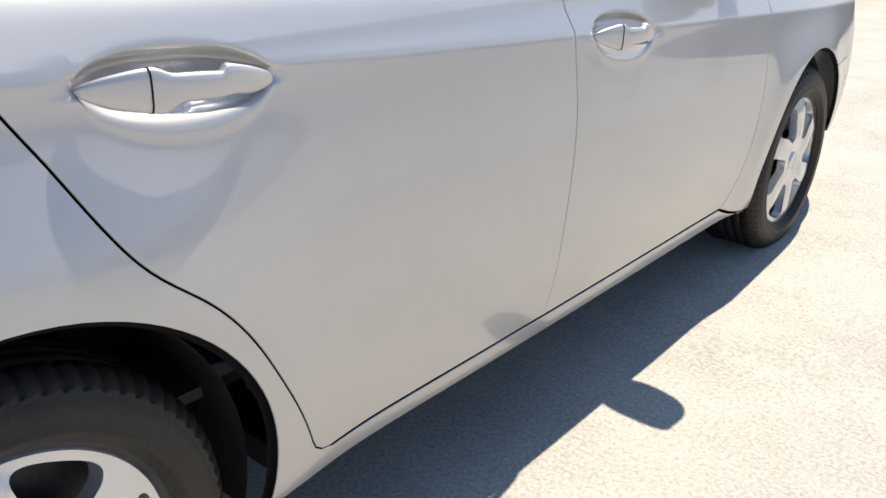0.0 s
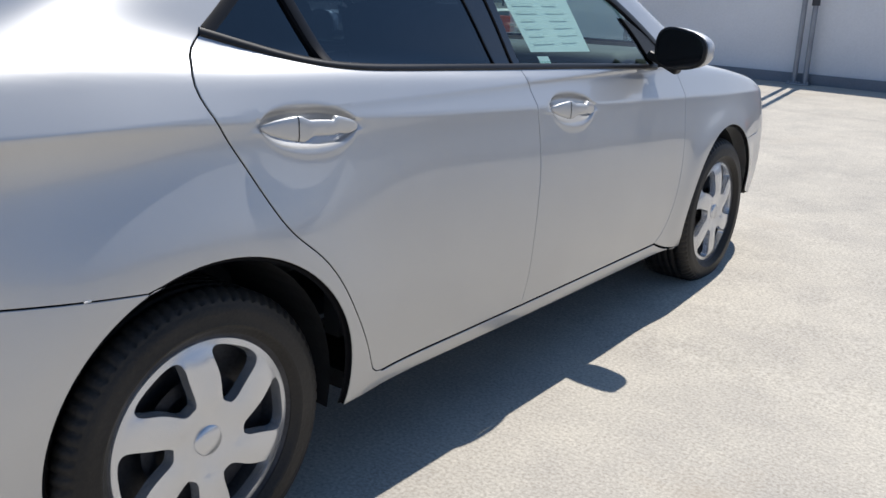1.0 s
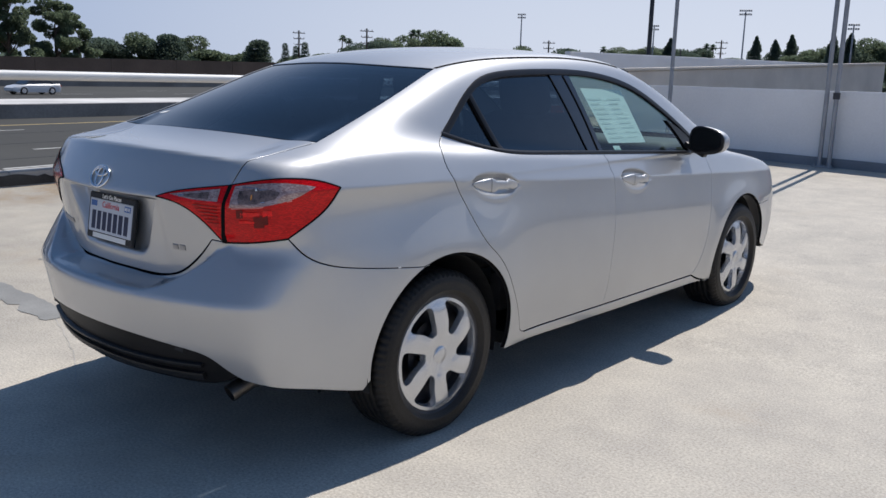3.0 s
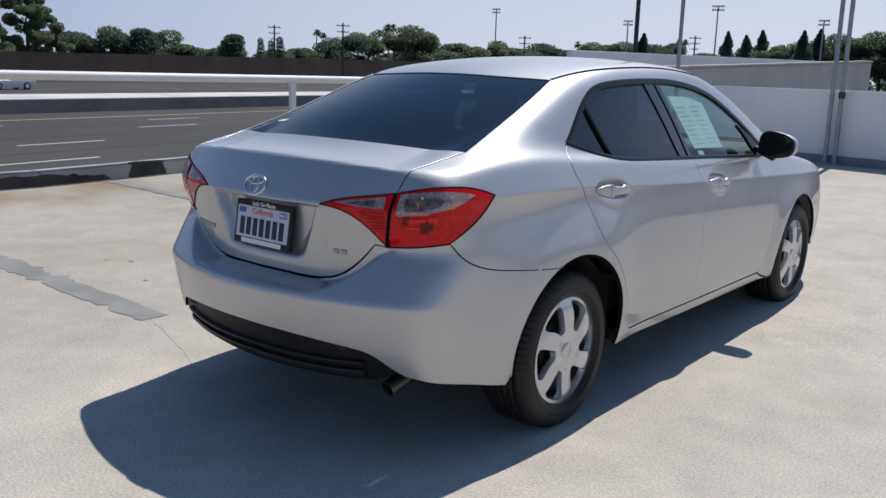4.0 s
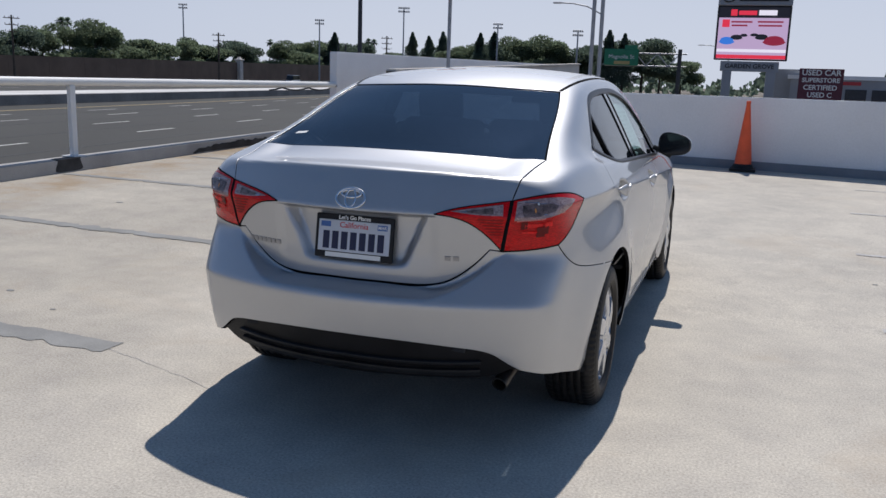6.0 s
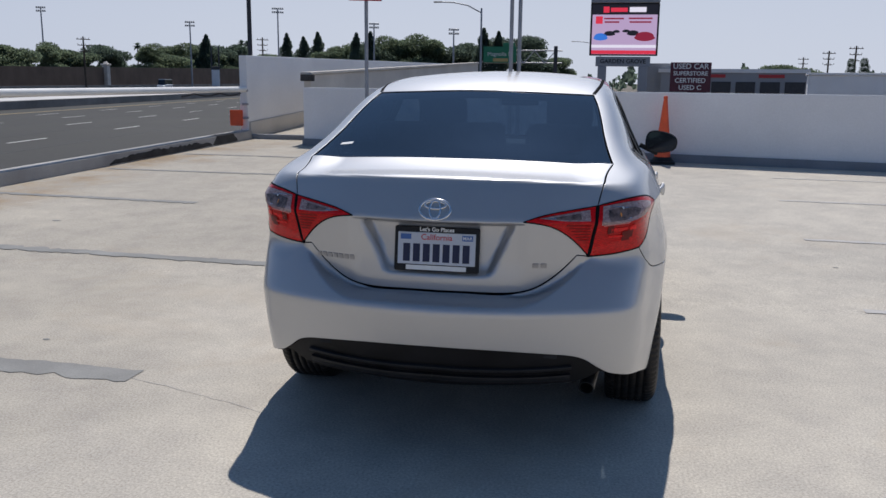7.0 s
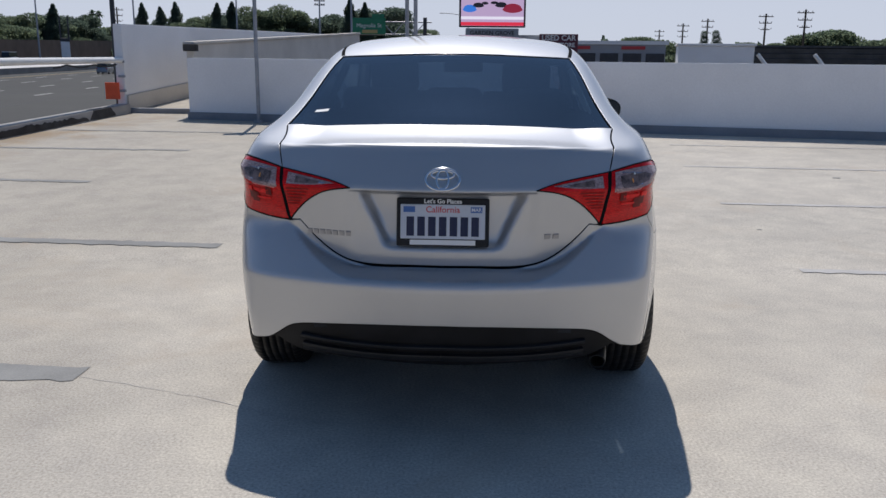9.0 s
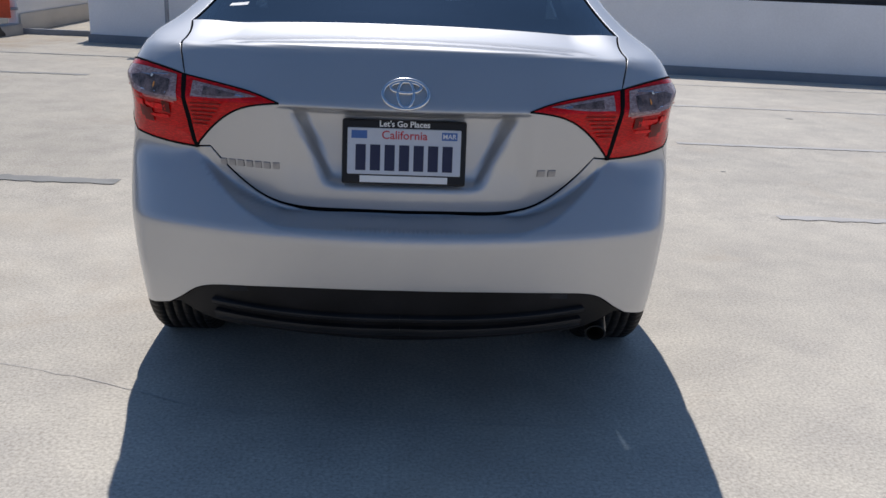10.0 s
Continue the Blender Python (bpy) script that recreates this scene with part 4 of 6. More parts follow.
# boot lid, bumper, roof, bonnet
in_lamp = (0.312, -0.812, 0.902)
lamp_in_top = P3(REAR, split_t, (0.46, -0.775, 0.943), (0.38, -0.80, 0.926), in_lamp)
lamp_in_low = P3(REAR, in_lamp, (0.372, -0.815, 0.899), (0.428, -0.79, 0.880), (0.495, -0.76, 0.832), split_b)
u_edge = [(x, -0.85, float(lid_edge(x)) + 0.004) for x in (0.548, 0.50, 0.44, 0.37, 0.28, 0.14, 0.0)]
u_half = P3(REAR, *u_edge)
half = [P3(REAR, (0, -0.475, 1.09), (0.3, -0.455, 1.088), glass_br), deck_side, lid_side, lamp_in_top, lamp_in_low, u_half]
right = np.concatenate(half)
lid_loop = loop(right, flip(right)[::-1])
boot = cut("boot_lid", lid_loop, REAR, SILVER, sedan, fine=0.012, fold=LIP)[0]
low = P3(REAR, (0.775, -0.335, 0.254), (0.745, -0.5, 0.288), (0.70, -0.62, 0.316), (0.63, -0.72, 0.340))
low_b = P3(REAR, (0.63, -0.72, 0.340), (0.585, -0.76, 0.372), (0.54, -0.79, 0.405), (0.44, -0.85, 0.424), (0.23, -0.90, 0.441), (0, -0.92, 0.447))
u_low = P3(REAR, *[(x, y, z - 0.005 * min(1, (0.56 - x) / 0.08)) for x, y, z in u_edge])
bump = np.concatenate((u_low[::-1], lamp_bot[::-1], bump_seam, arch(0, 110, 188), low, low_b))
cut("rear_bumper", loop(bump, flip(bump)[::-1]), REAR, SILVER, sedan, "silver rear bumper cover", fine=0.014, fold=SHELF)
ins = np.concatenate((low_b[::-1], P3(REAR, (0.60, -0.735, 0.342), (0.54, -0.78, 0.30), (0.35, -0.84, 0.285), (0, -0.87, 0.28))))
cut("bumper_insert", loop(ins, flip(ins)[::-1]), REAR, INSERT, sedan, "black textured plastic lower bumper insert", depth=0.012)
roof_h = np.concatenate((P3(UP, (0, 0.195, 1.36), (0.3, 0.22, 1.36), glass_tr), P3(MID, *ditch), P3(UP, (0.562, 1.62, 1.385), (0.3, 1.70, 1.42), (0, 1.72, 1.43))))
cut("roof", loop(roof_h, flip(roof_h)[::-1]), UP, SILVER, sedan, fine=0.03)
hood_h = np.concatenate((P3(FRONT, (0, 2.62, 0.99), (0.4, 2.56, 0.98), (0.67, 2.44, 0.985)), P3(FRONT, (0.67, 2.44, 0.985), (0.69, 2.6, 0.935), (0.685, 3.0, 0.875), (0.655, 3.3, 0.805)), P3(FRONT, (0.655, 3.3, 0.805), (0.4, 3.5, 0.77), (0, 3.56, 0.76))))
cut("bonnet", loop(hood_h, flip(hood_h)[::-1]), UP, SILVER, sedan, fine=0.03)
front_h = np.concatenate((P3(FRONT, (0, 3.6, 0.60), (0.4, 3.52, 0.62), (0.74, 3.22, 0.70), (0.82, 3.07, 0.60)), arch(AXLE_F, 50, 5), P3(FRONT, (0.83, 3.06, 0.33), (0.7, 3.35, 0.26), (0.4, 3.5, 0.25), (0, 3.55, 0.25))))
cut("front_bumper", loop(front_h, flip(front_h)[::-1]), FRONT, SILVER, sedan, fine=0.03)
grille = np.concatenate((P3(FRONT, (0, 3.57, 0.755), (0.4, 3.5, 0.765), (0.655, 3.3, 0.80)), P3(FRONT, (0.655, 3.3, 0.80), (0.74, 3.22, 0.705)), P3(FRONT, (0.74, 3.22, 0.705), (0.4, 3.52, 0.625), (0, 3.6, 0.605))))
cut("grille", loop(grille, flip(grille)[::-1]), FRONT, GLOSS_BLACK, sedan, "gloss black grille and lamp band", depth=0.012, fine=0.03)

for z_, w_, e_ in ((0.368, 0.012, 0.50), (0.325, 0.024, 0.50)):
    ribbon("insert_rib", P3(REAR, (e_, -0.79, z_ + 0.004), (e_ * 0.8, -0.83, z_ - 0.004), (0, -0.89, z_ - 0.006)), w_, TRIM, sedan, "black ridge along the bumper insert", up=0.003, depth=0.02, mirror=True)
# black strip sunk in the seam between lid and bumper, standing for its shadow
ribbon("lid_gap_shade", P3(REAR, *u_edge), 0.034, GAP, sedan, "black strip for the shade in the seam under the boot lid", up=-0.011, depth=0.02, mirror=True)
# glass
back_h = np.concatenate((P3(REAR, (0, 0.195, 1.36), (0.3, 0.22, 1.36), glass_tr), glass_side, P3(REAR, glass_br, (0.3, -0.455, 1.088), (0, -0.475, 1.09))))
back_glass = cut("rear_window", loop(back_h, flip(back_h)[::-1]), REAR, GLASS_TINT, sedan, "dark tinted rear window", depth=0.004, fine=0.03, thick=0.004)[0]
scr_h = np.concatenate((P3(UP, (0, 1.72, 1.43), (0.3, 1.70, 1.42), (0.562, 1.62, 1.385)), P3(MID, *screen_side), P3(SCREEN, (0.68, 2.42, 1.0), (0.4, 2.56, 0.99), (0, 2.62, 1.0))))
cut("windscreen", loop(scr_h, flip(scr_h)[::-1]), UP, GLASS_SCREEN, sedan, depth=0.004, fine=0.04, thick=0.004)


def glass_of(name, outline, mat, label):
    return cut(name, on(SIDE, outline), SIDE, mat, sedan, label, depth=0.010, fine=0.03, gap=0.0, mirror=True, thick=0.004)


rear_top = spline([p[0] for p in dlo_top], [p[1] for p in dlo_top])
rear_bel = spline([p[0] for p in belt_r + belt_f[1:]] + [2.2], [p[1] for p in belt_r + belt_f[1:]] + [0.94])


def dlo(y0, y1, top, low, n=40):
    """An outline in the side windows between two slanted ends (y at the foot, y at the head)."""
    f = np.linspace(y0[0], y1[0], n)
    h = np.linspace(y1[1], y0[1], n)
    lo = np.stack((f, rear_bel(f) + low), -1)
    hi = np.stack((h, rear_top(h) - top), -1)
    return np.concatenate((lo, curve((lo[-1], hi[0])), hi, curve((hi[-1], lo[0]))))


quarter_glass = glass_of("quarter_window", np.concatenate((curve(((0.152, 1.096), (0.418, 1.030))), curve(((0.418, 1.030), (0.375, 1.15), (0.345, 1.248))), curve(((0.345, 1.248), (0.24, 1.172), (0.152, 1.096))))), GLASS_TINT, "dark tinted quarter window")
rear_glass = glass_of("rear_door_window", dlo((0.420, 0.348), (1.052, 0.955), 0.022, 0.010), GLASS_TINT, "dark tinted rear door window")
front_glass = glass_of("front_door_window", dlo((1.168, 1.115), (2.045, 1.90), 0.022, 0.010), GLASS_FRONT, "pale green front door window")
FRAME_BLACK = material("frame_black", (0.010, 0.010, 0.012), 0.35, 0, 0.2, 8, 200)
FRAME_BLACK.node_tree.nodes["Principled BSDF"].inputs["Specular IOR Level"].default_value = 0.25
# black frames round the side glass
for nm, pts, w in (("window_frame", curve([(0.140, 1.103)] + [(y, z - 0.011) for y, z in dlo_top[1:]]), 0.028), ("belt_moulding", curve([(y, z + 0.004) for y, z in belt_r + belt_f[1:]]), 0.020),
                   ("door_divider", curve(((0.418, 1.030), (0.377, 1.15), (0.345, 1.255))), 0.026)):
    ribbon(nm, on(SIDE, pts), w, FRAME_BLACK, sedan, "black window trim" if nm != "door_divider" else "", up=0.002 if nm != "belt_moulding" else 0.005, depth=0.012, mirror=True)
cut("centre_pillar", loop(S((1.045, 0.995), (1.168, 0.99)), S((1.168, 0.99), (1.150, 1.15), (1.108, 1.335)), S((1.108, 1.335), (0.95, 1.335)), S((0.95, 1.335), (1.01, 1.15), (1.045, 0.995))), SIDE, GLOSS_BLACK, sedan, "gloss black pillar between the doors", depth=0.004, mirror=True)
ribbon("pillar_seam", S((1.125, 0.995), (1.105, 1.15), (1.055, 1.33)), 0.006, GAP, sedan, up=-0.001, depth=0.004, mirror=True)
cut("mirror_sail", loop(S((2.03, 0.955), (2.20, 0.955)), S((2.20, 0.955), (2.17, 0.99), (1.97, 1.10)), S((1.97, 1.10), (1.90, 1.12)), S((1.90, 1.12), (1.97, 1.05), (2.03, 0.955))), SIDE, TRIM, sedan, "black triangle behind the mirror", depth=0.002, mirror=True)
ribbon("roof_moulding", P3(MID, *ditch), 0.016, GAP, sedan, "black roof ditch moulding", up=0.001, depth=0.003, mirror=True)

# sticker in the rear window and the sheet in the front door window
def decal(name, pts, mapping, mat, parent, label, depth):
    return cut(name, loop(*[on(mapping, mapping.uv(curve((a, b), 0.02))) for a, b in zip(pts, pts[1:] + pts[:1])]), mapping, mat, parent, label, depth=depth, gap=0, lip=False, fine=0.05)


decal("sticker", [(-0.528, -0.275, 1.13), (-0.475, -0.275, 1.135), (-0.478, -0.295, 1.127), (-0.532, -0.295, 1.122)], REAR, WHITE, back_glass, "small white sticker", 0.003)
sheet = cut("window_sheet", on(SIDE, np.concatenate((curve(((1.27, 1.025), (1.62, 1.015))), curve(((1.62, 1.015), (1.555, 1.268))), curve(((1.555, 1.268), (1.19, 1.275))), curve(((1.19, 1.27), (1.27, 1.025)))))), SIDE, PAPER, sedan, "pale printed sheet inside the front door window", depth=0.018, gap=0, lip=False, fine=0.05)[0]
for row in range(9):
    for col in range(2):
        y0 = 1.30 + 0.165 * col - 0.0095 * row
        z0 = 1.045 + 0.022 * row
        w = random.uniform(0.07, 0.14)
        cut("print", on(SIDE, np.concatenate((curve(((y0, z0), (y0 + w, z0))), curve(((y0 + w, z0), (y0 + w, z0 + 0.007))), curve(((y0 + w, z0 + 0.007), (y0, z0 + 0.007))), curve(((y0, z0 + 0.007), (y0, z0)))))), SIDE, INK, sheet, depth=0.0165, gap=0, lip=False, fine=0.05)
cut("small_label", on(SIDE, np.concatenate((curve(((1.30, 0.985), (1.36, 0.983))), curve(((1.36, 0.983), (1.355, 1.010))), curve(((1.355, 1.010), (1.295, 1.012))), curve(((1.295, 1.012), (1.30, 0.985)))))), SIDE, PAPER, sedan, "small white label in the front door window", depth=0.018, gap=0, lip=False, fine=0.05)

# tail lamps: an outer one on the body, an inner one on the lid
def tail_lamp(side):
    e = []
    def two(name, outline, mat, label, depth, parent=sedan, gap=0.002, lip=True):
        o = outline if side > 0 else flip(outline)
        return cut(name, o, REAR, mat, parent, label, depth=depth, gap=gap, fine=0.006, lip=lip, thick=0.02 if lip else 0)[0]
    outer = loop(lamp_top, lamp_low, lamp_bot, P3(REAR, split_b, (0.562, -0.735, 0.87), split_t))
    a = two("outer_tail_lamp", outer, LENS_RED, "red tail lamp with a clear upper lens", -0.002)
    clear = loop(P3(REAR, (0.590, -0.715, 0.957), (0.66, -0.64, 0.962), (0.708, -0.55, 0.955), (0.728, -0.49, 0.944)), P3(REAR, (0.728, -0.49, 0.944), (0.715, -0.57, 0.912), (0.66, -0.66, 0.892), (0.582, -0.727, 0.888)), P3(REAR, (0.582, -0.727, 0.888), (0.590, -0.715, 0.957)))
    two("clear_lens", clear, LENS_CLEAR, "smoky clear lens", -0.0045, a, 0, False)
    inner = loop(lamp_in_top[::-1], P3(REAR, split_t, (0.556, -0.735, 0.87), split_b), lamp_in_low[::-1])
    b = two("inner_tail_lamp", inner, LENS_RED, "red lamp on the boot lid", -0.002, boot)
    clear = loop(P3(REAR, (0.37, -0.81, 0.918), (0.46, -0.78, 0.934), (0.548, -0.745, 0.948)), P3(REAR, (0.548, -0.745, 0.948), (0.545, -0.745, 0.905)), P3(REAR, (0.545, -0.745, 0.905), (0.46, -0.785, 0.908), (0.37, -0.81, 0.918)))
    c = two("clear_lens", clear, LENS_CLEAR, "smoky clear lens", -0.0045, b, 0, False)
    # what shows through the lenses: bulb, reflector and ribs
    def quad(name, pts, mat, parent, label=""):
        two(name, on(REAR, REAR.uv(np.array(pts))), mat, label, -0.008 if name == "lamp_glint" else -0.006, parent, 0, False)
    quad("bulb", [(0.602, -0.70, 0.940), (0.640, -0.67, 0.946), (0.676, -0.63, 0.943), (0.694, -0.60, 0.932), (0.686, -0.61, 0.912), (0.650, -0.66, 0.899), (0.606, -0.70, 0.897), (0.600, -0.70, 0.915)], BULB, a, "dark bulb holder behind the lens")
    quad("bulb", [(0.425, -0.79, 0.921), (0.47, -0.78, 0.929), (0.515, -0.76, 0.936), (0.515, -0.76, 0.912), (0.47, -0.78, 0.912), (0.43, -0.79, 0.914)], BULB, b, "dark bulb holder behind the lens")
    # pale moulded edges of the lens, bright and dark patches of the red reflector below
    quad("lens_edge", [(0.588, -0.72, 0.883), (0.66, -0.66, 0.887), (0.712, -0.57, 0.905), (0.712, -0.57, 0.909), (0.66, -0.66, 0.891), (0.588, -0.72, 0.887)], LENS_EDGE, a, "pale red lens edge")
    for x, z, w, h in ((0.606, 0.858, 0.034, 0.014), (0.598, 0.838, 0.048, 0.008), (0.690, 0.870, 0.016, 0.018), (0.650, 0.866, 0.012, 0.010)):
        quad("red_reflector", [(x, -0.69, z), (x + w, -0.66, z + 0.001), (x + w, -0.66, z + h), (x, -0.69, z + h)], LENS_BRIGHT, a, "bright red reflector facet")
    for x, z, w, h in ((0.655, 0.830, 0.020, 0.034), (0.590, 0.850, 0.010, 0.026), (0.680, 0.842, 0.010, 0.030)):
        quad("dark_facet", [(x, -0.69, z), (x + w, -0.66, z + 0.001), (x + w, -0.66, z + h), (x, -0.69, z + h)], LENS_DEEP, a, "dark red facet")
    # an amber and a white highlight, painted on as small ovals
    for x, z, rx, rz, m in ((0.636, 0.920, 0.0032, 0.0085, AMBER), (0.650, 0.945, 0.0045, 0.0040, WHITE)):
        quad("lamp_glint", [(x + rx * math.cos(k * 0.6283), -0.67, z + rz * math.sin(k * 0.6283)) for k in range(10)], m, a, "small painted glint on the lamp lens")
    for x, z, w, h in ((0.600, 0.947, 0.05, 0.003), (0.664, 0.949, 0.03, 0.003), (0.678, 0.928, 0.022, 0.004), (0.660, 0.908, 0.020, 0.003), (0.596, 0.899, 0.03, 0.003), (0.690, 0.940, 0.018, 0.003)):
        quad("reflector", [(x, -0.68, z), (x + w, -0.66, z), (x + w, -0.66, z + h), (x, -0.68, z + h)], REFLECTOR, a, "bright reflector facet")
    quad("reflector", [(0.40, -0.80, 0.917), (0.47, -0.78, 0.928), (0.47, -0.78, 0.923), (0.41, -0.80, 0.914)], REFLECTOR, b, "bright reflector facet")
    for i in range(6):
        z = 0.835 + 0.010 * i
        x = 0.505 - 0.010 * i
        quad("lens_rib", [(x, -0.76, z), (0.543, -0.74, z), (0.543, -0.74, z + 0.003), (x, -0.76, z + 0.003)], LENS_DEEP, b)


tail_lamp(1)
tail_lamp(-1)
for s in (1, -1):
    k = np.array((s, 1, 1))
    for seg, w in ((lamp_bot, 0.007), (lamp_low, 0.006), (lamp_top, 0.004), (lamp_in_top, 0.004), (lamp_in_low, 0.005), (P3(REAR, split_b, (0.559, -0.735, 0.87), split_t), 0.016)):
        ribbon("lamp_surround", seg * k, w, GAP, sedan, "black seam round the lamp", up=0.003, depth=0.004)


# door handles
def handle(door, y0, y1, z0, side):
    n, k = 56, 20
    ys = np.linspace(y0, y1, n)
    u = np.linspace(0, 1, n)
    xs = on(SIDE, np.stack((np.array([y0, y1]), np.array([z0, z0 - 0.02])), -1))[:, 0]
    base = xs[0] + (xs[1] - xs[0]) * u
    full = np.sin(np.pi * u) ** 0.6
    bow = 0.002 + 0.022 * full
    # a broad shield at the rear end, then a slim grip over the cup, widening again ahead
    top = 0.027 * full * (1 - 0.40 * step(0.30, 0.42, u) * (1 - step(0.655, 0.685, u)))
    low_ = 0.029 * full * (1 - 0.52 * step(0.33, 0.46, u) * (1 - step(0.70, 0.86, u))) * (1 - 0.35 * step(0.62, 0.85, u))
    zc = z0 - 0.009 - 0.020 * u + (top - low_) / 2
    h = 0.002 + (top + low_) / 2
    th = 0.003 + 0.006 * full

    def blunt(j, which):
        """The section's outline: flat faces with rounded corners."""
        c = (math.cos, math.sin)[which](2 * math.pi * j / k)
        return math.copysign(abs(c) ** 0.6, c)
    bm = bmesh.new()
    rings = []
    for i in range(n):
        r = []
        for j in range(k):
            r.append(bm.verts.new((side * (base[i] + bow[i] + th[i] * blunt(j, 0)), ys[i], zc[i] + h[i] * blunt(j, 1))))
        rings.append(r)
    for a, b in zip(rings, rings[1:]):
        for j in range(k):
            bm.faces.new((a[j], a[(j + 1) % k], b[(j + 1) % k], b[j]))
    bm.faces.new(rings[0])
    bm.faces.new(rings[-1][::-1])
    bmesh.ops.recalc_face_normals(bm, faces=bm.faces)
    ob = part("door_handle", bm, SILVER, door, "silver pull handle", smooth=60)
    i = 16
    bm = bmesh.new()
    ring = []
    for off_ in (-0.0012, 0.0012):
        ring.append([bm.verts.new((side * (base[i] + bow[i] + (th[i] + 0.0006) * blunt(j, 0)), ys[i] + off_, zc[i] + (h[i] + 0.0006) * blunt(j, 1))) for j in range(k)])
    for j in range(k):
        bm.faces.new((ring[0][j], ring[0][(j + 1) % k], ring[1][(j + 1) % k], ring[1][j]))
    part("handle_joint", bm, GAP, ob)


for s, d in zip((1, -1), rear_doors):
    handle(d, 0.165, 0.43, 0.930, s)
for s, d in zip((1, -1), front_doors):
    handle(d, 1.235, 1.49, 0.879, s)


# door mirrors
def door_mirror(door, side):
    bm = bmesh.new()
    bmesh.ops.create_uvsphere(bm, u_segments=28, v_segments=16, radius=1.0)
    for v in bm.verts:
        x, y, z = v.co
        e = 0.72
        q = [math.copysign(abs(c) ** e, c) for c in (x, y, z)]
        v.co = (0.100 * q[0], 0.080 * (q[1] if q[1] > 0 else q[1] * 0.25), (0.068 - 0.012 * q[0]) * q[2])
    bm.transform(pose(0.915, 1.985, 1.020, 0, 4, -8))
    if side < 0:
        bmesh.ops.transform(bm, matrix=Matrix.Diagonal((-1, 1, 1, 1)), verts=bm.verts)
        bmesh.ops.reverse_faces(bm, faces=bm.faces)
    shell = part("door_mirror", bm, SILVER, door, "silver mirror shell with a black face", smooth=60)
    bm = bmesh.new()
    n = 28
    ring = [[], [], []]
    for i in range(n):
        a = 2 * math.pi * i / n
        c, s = (math.copysign(abs(f(a)) ** 0.72, f(a)) for f in (math.cos, math.sin))
        for j, (r, y) in enumerate(((1.0, -0.017), (1.0, -0.026), (0.90, -0.030))):
            ring[j].append(bm.verts.new((0.102 * c * r, y, (0.070 - 0.012 * c) * s * r)))
    for a, b in zip(ring, ring[1:]):
        for i in range(n):
            bm.faces.new((a[i], a[(i + 1) % n], b[(i + 1) % n], b[i]))
    g = bm.faces.new(ring[2])
    g.material_index = 1
    bm.transform(pose(0.915, 1.985, 1.020, 0, 4, -8))
    box(bm, (0.13, 0.05, 0.03), pose(0.835, 2.01, 0.970, 0, 25, 0), 0.008, 2)
    if side < 0:
        bmesh.ops.transform(bm, matrix=Matrix.Diagonal((-1, 1, 1, 1)), verts=bm.verts)
    bmesh.ops.recalc_face_normals(bm, faces=bm.faces)
    part("mirror_face", bm, (TRIM, GLOSS_BLACK), shell, "black surround and stalk with dark glass")


for s, d in zip((1, -1), front_doors):
    door_mirror(d, s)


# wheels
COVER_TURN = math.pi / 6


def cover_plan():
    """The wheel cover seen square on: a disc with six rounded openings."""
    pts, edges, holes = [], [], []
    N = 120
    pts += [(0.216 * math.cos(2 * math.pi * i / N), 0.216 * math.sin(2 * math.pi * i / N)) for i in range(N)]
    edges += [(i, (i + 1) % N) for i in range(N)]
    for k in range(6):
        c = COVER_TURN + k * math.pi / 3
        ctl = []
        for r, a in ((0.084, -7), (0.084, 7), (0.091, 11), (0.140, 17), (0.184, 20), (0.191, 18), (0.1925, 0), (0.191, -15), (0.184, -17.5), (0.140, -15), (0.091, -10)):
            t = c + radians(a + (r - 0.13) * 70)
            ctl.append((r * math.cos(t), r * math.sin(t)))
        h = curve(ctl + ctl[:1], 0.005)[:-1]
        i0 = len(pts)
        pts += [tuple(q) for q in h]
        edges += [(i0 + i, i0 + (i + 1) % len(h)) for i in range(len(h))]
        holes.append(h)
    extra = []
    for r in (0.0, 0.02, 0.033, 0.036, 0.05, 0.066, 0.072, 0.08, 0.095, 0.11, 0.125, 0.14, 0.155, 0.17, 0.19, 0.196, 0.205, 0.211):
        m = max(1, int(2 * math.pi * r / 0.009))
        extra += [(r * math.cos(2 * math.pi * i / m), r * math.sin(2 * math.pi * i / m)) for i in range(m)]
    extra = np.array(extra)
    for h in holes:
        extra = extra[~inside(h, extra) & away(h, extra, 0.0035)]
    pts += [tuple(q) for q in extra]
    got = delaunay_2d_cdt([Vector(q) for q in pts], edges, [], 0, 1e-7)
    v = np.array([tuple(w) for w in got[0]])
    tri = np.array([f for f in got[2] if len(f) == 3])
    mid = v[tri].mean(1)
    ok = np.hypot(mid[:, 0], mid[:, 1]) < 0.2159
    for h in holes:
        ok &= ~inside(h, mid)
    tri = tri[ok]
    out = []
    for x, y in v:
        r, a = math.hypot(x, y), math.atan2(y, x)
        t = (a - COVER_TURN - radians((r - 0.13) * 70)) / (math.pi / 3)
        ridge = 0.5 - 0.5 * math.cos(2 * math.pi * t)
        dz = 0.009 * ridge * max(0.0, min(1.0, (r - 0.06) / 0.03)) * max(0.0, min(1.0, (0.2 - r) / 0.03))
        if r > 0.208:
            dz -= 0.008
        if 0.0325 < r < 0.0365:
            dz -= 0.002
        if 0.066 < r < 0.072:
            dz -= 0.001
        out.append((x, y, dz))
    return out, None, [tuple(f) for f in tri]


COVER = cover_plan()


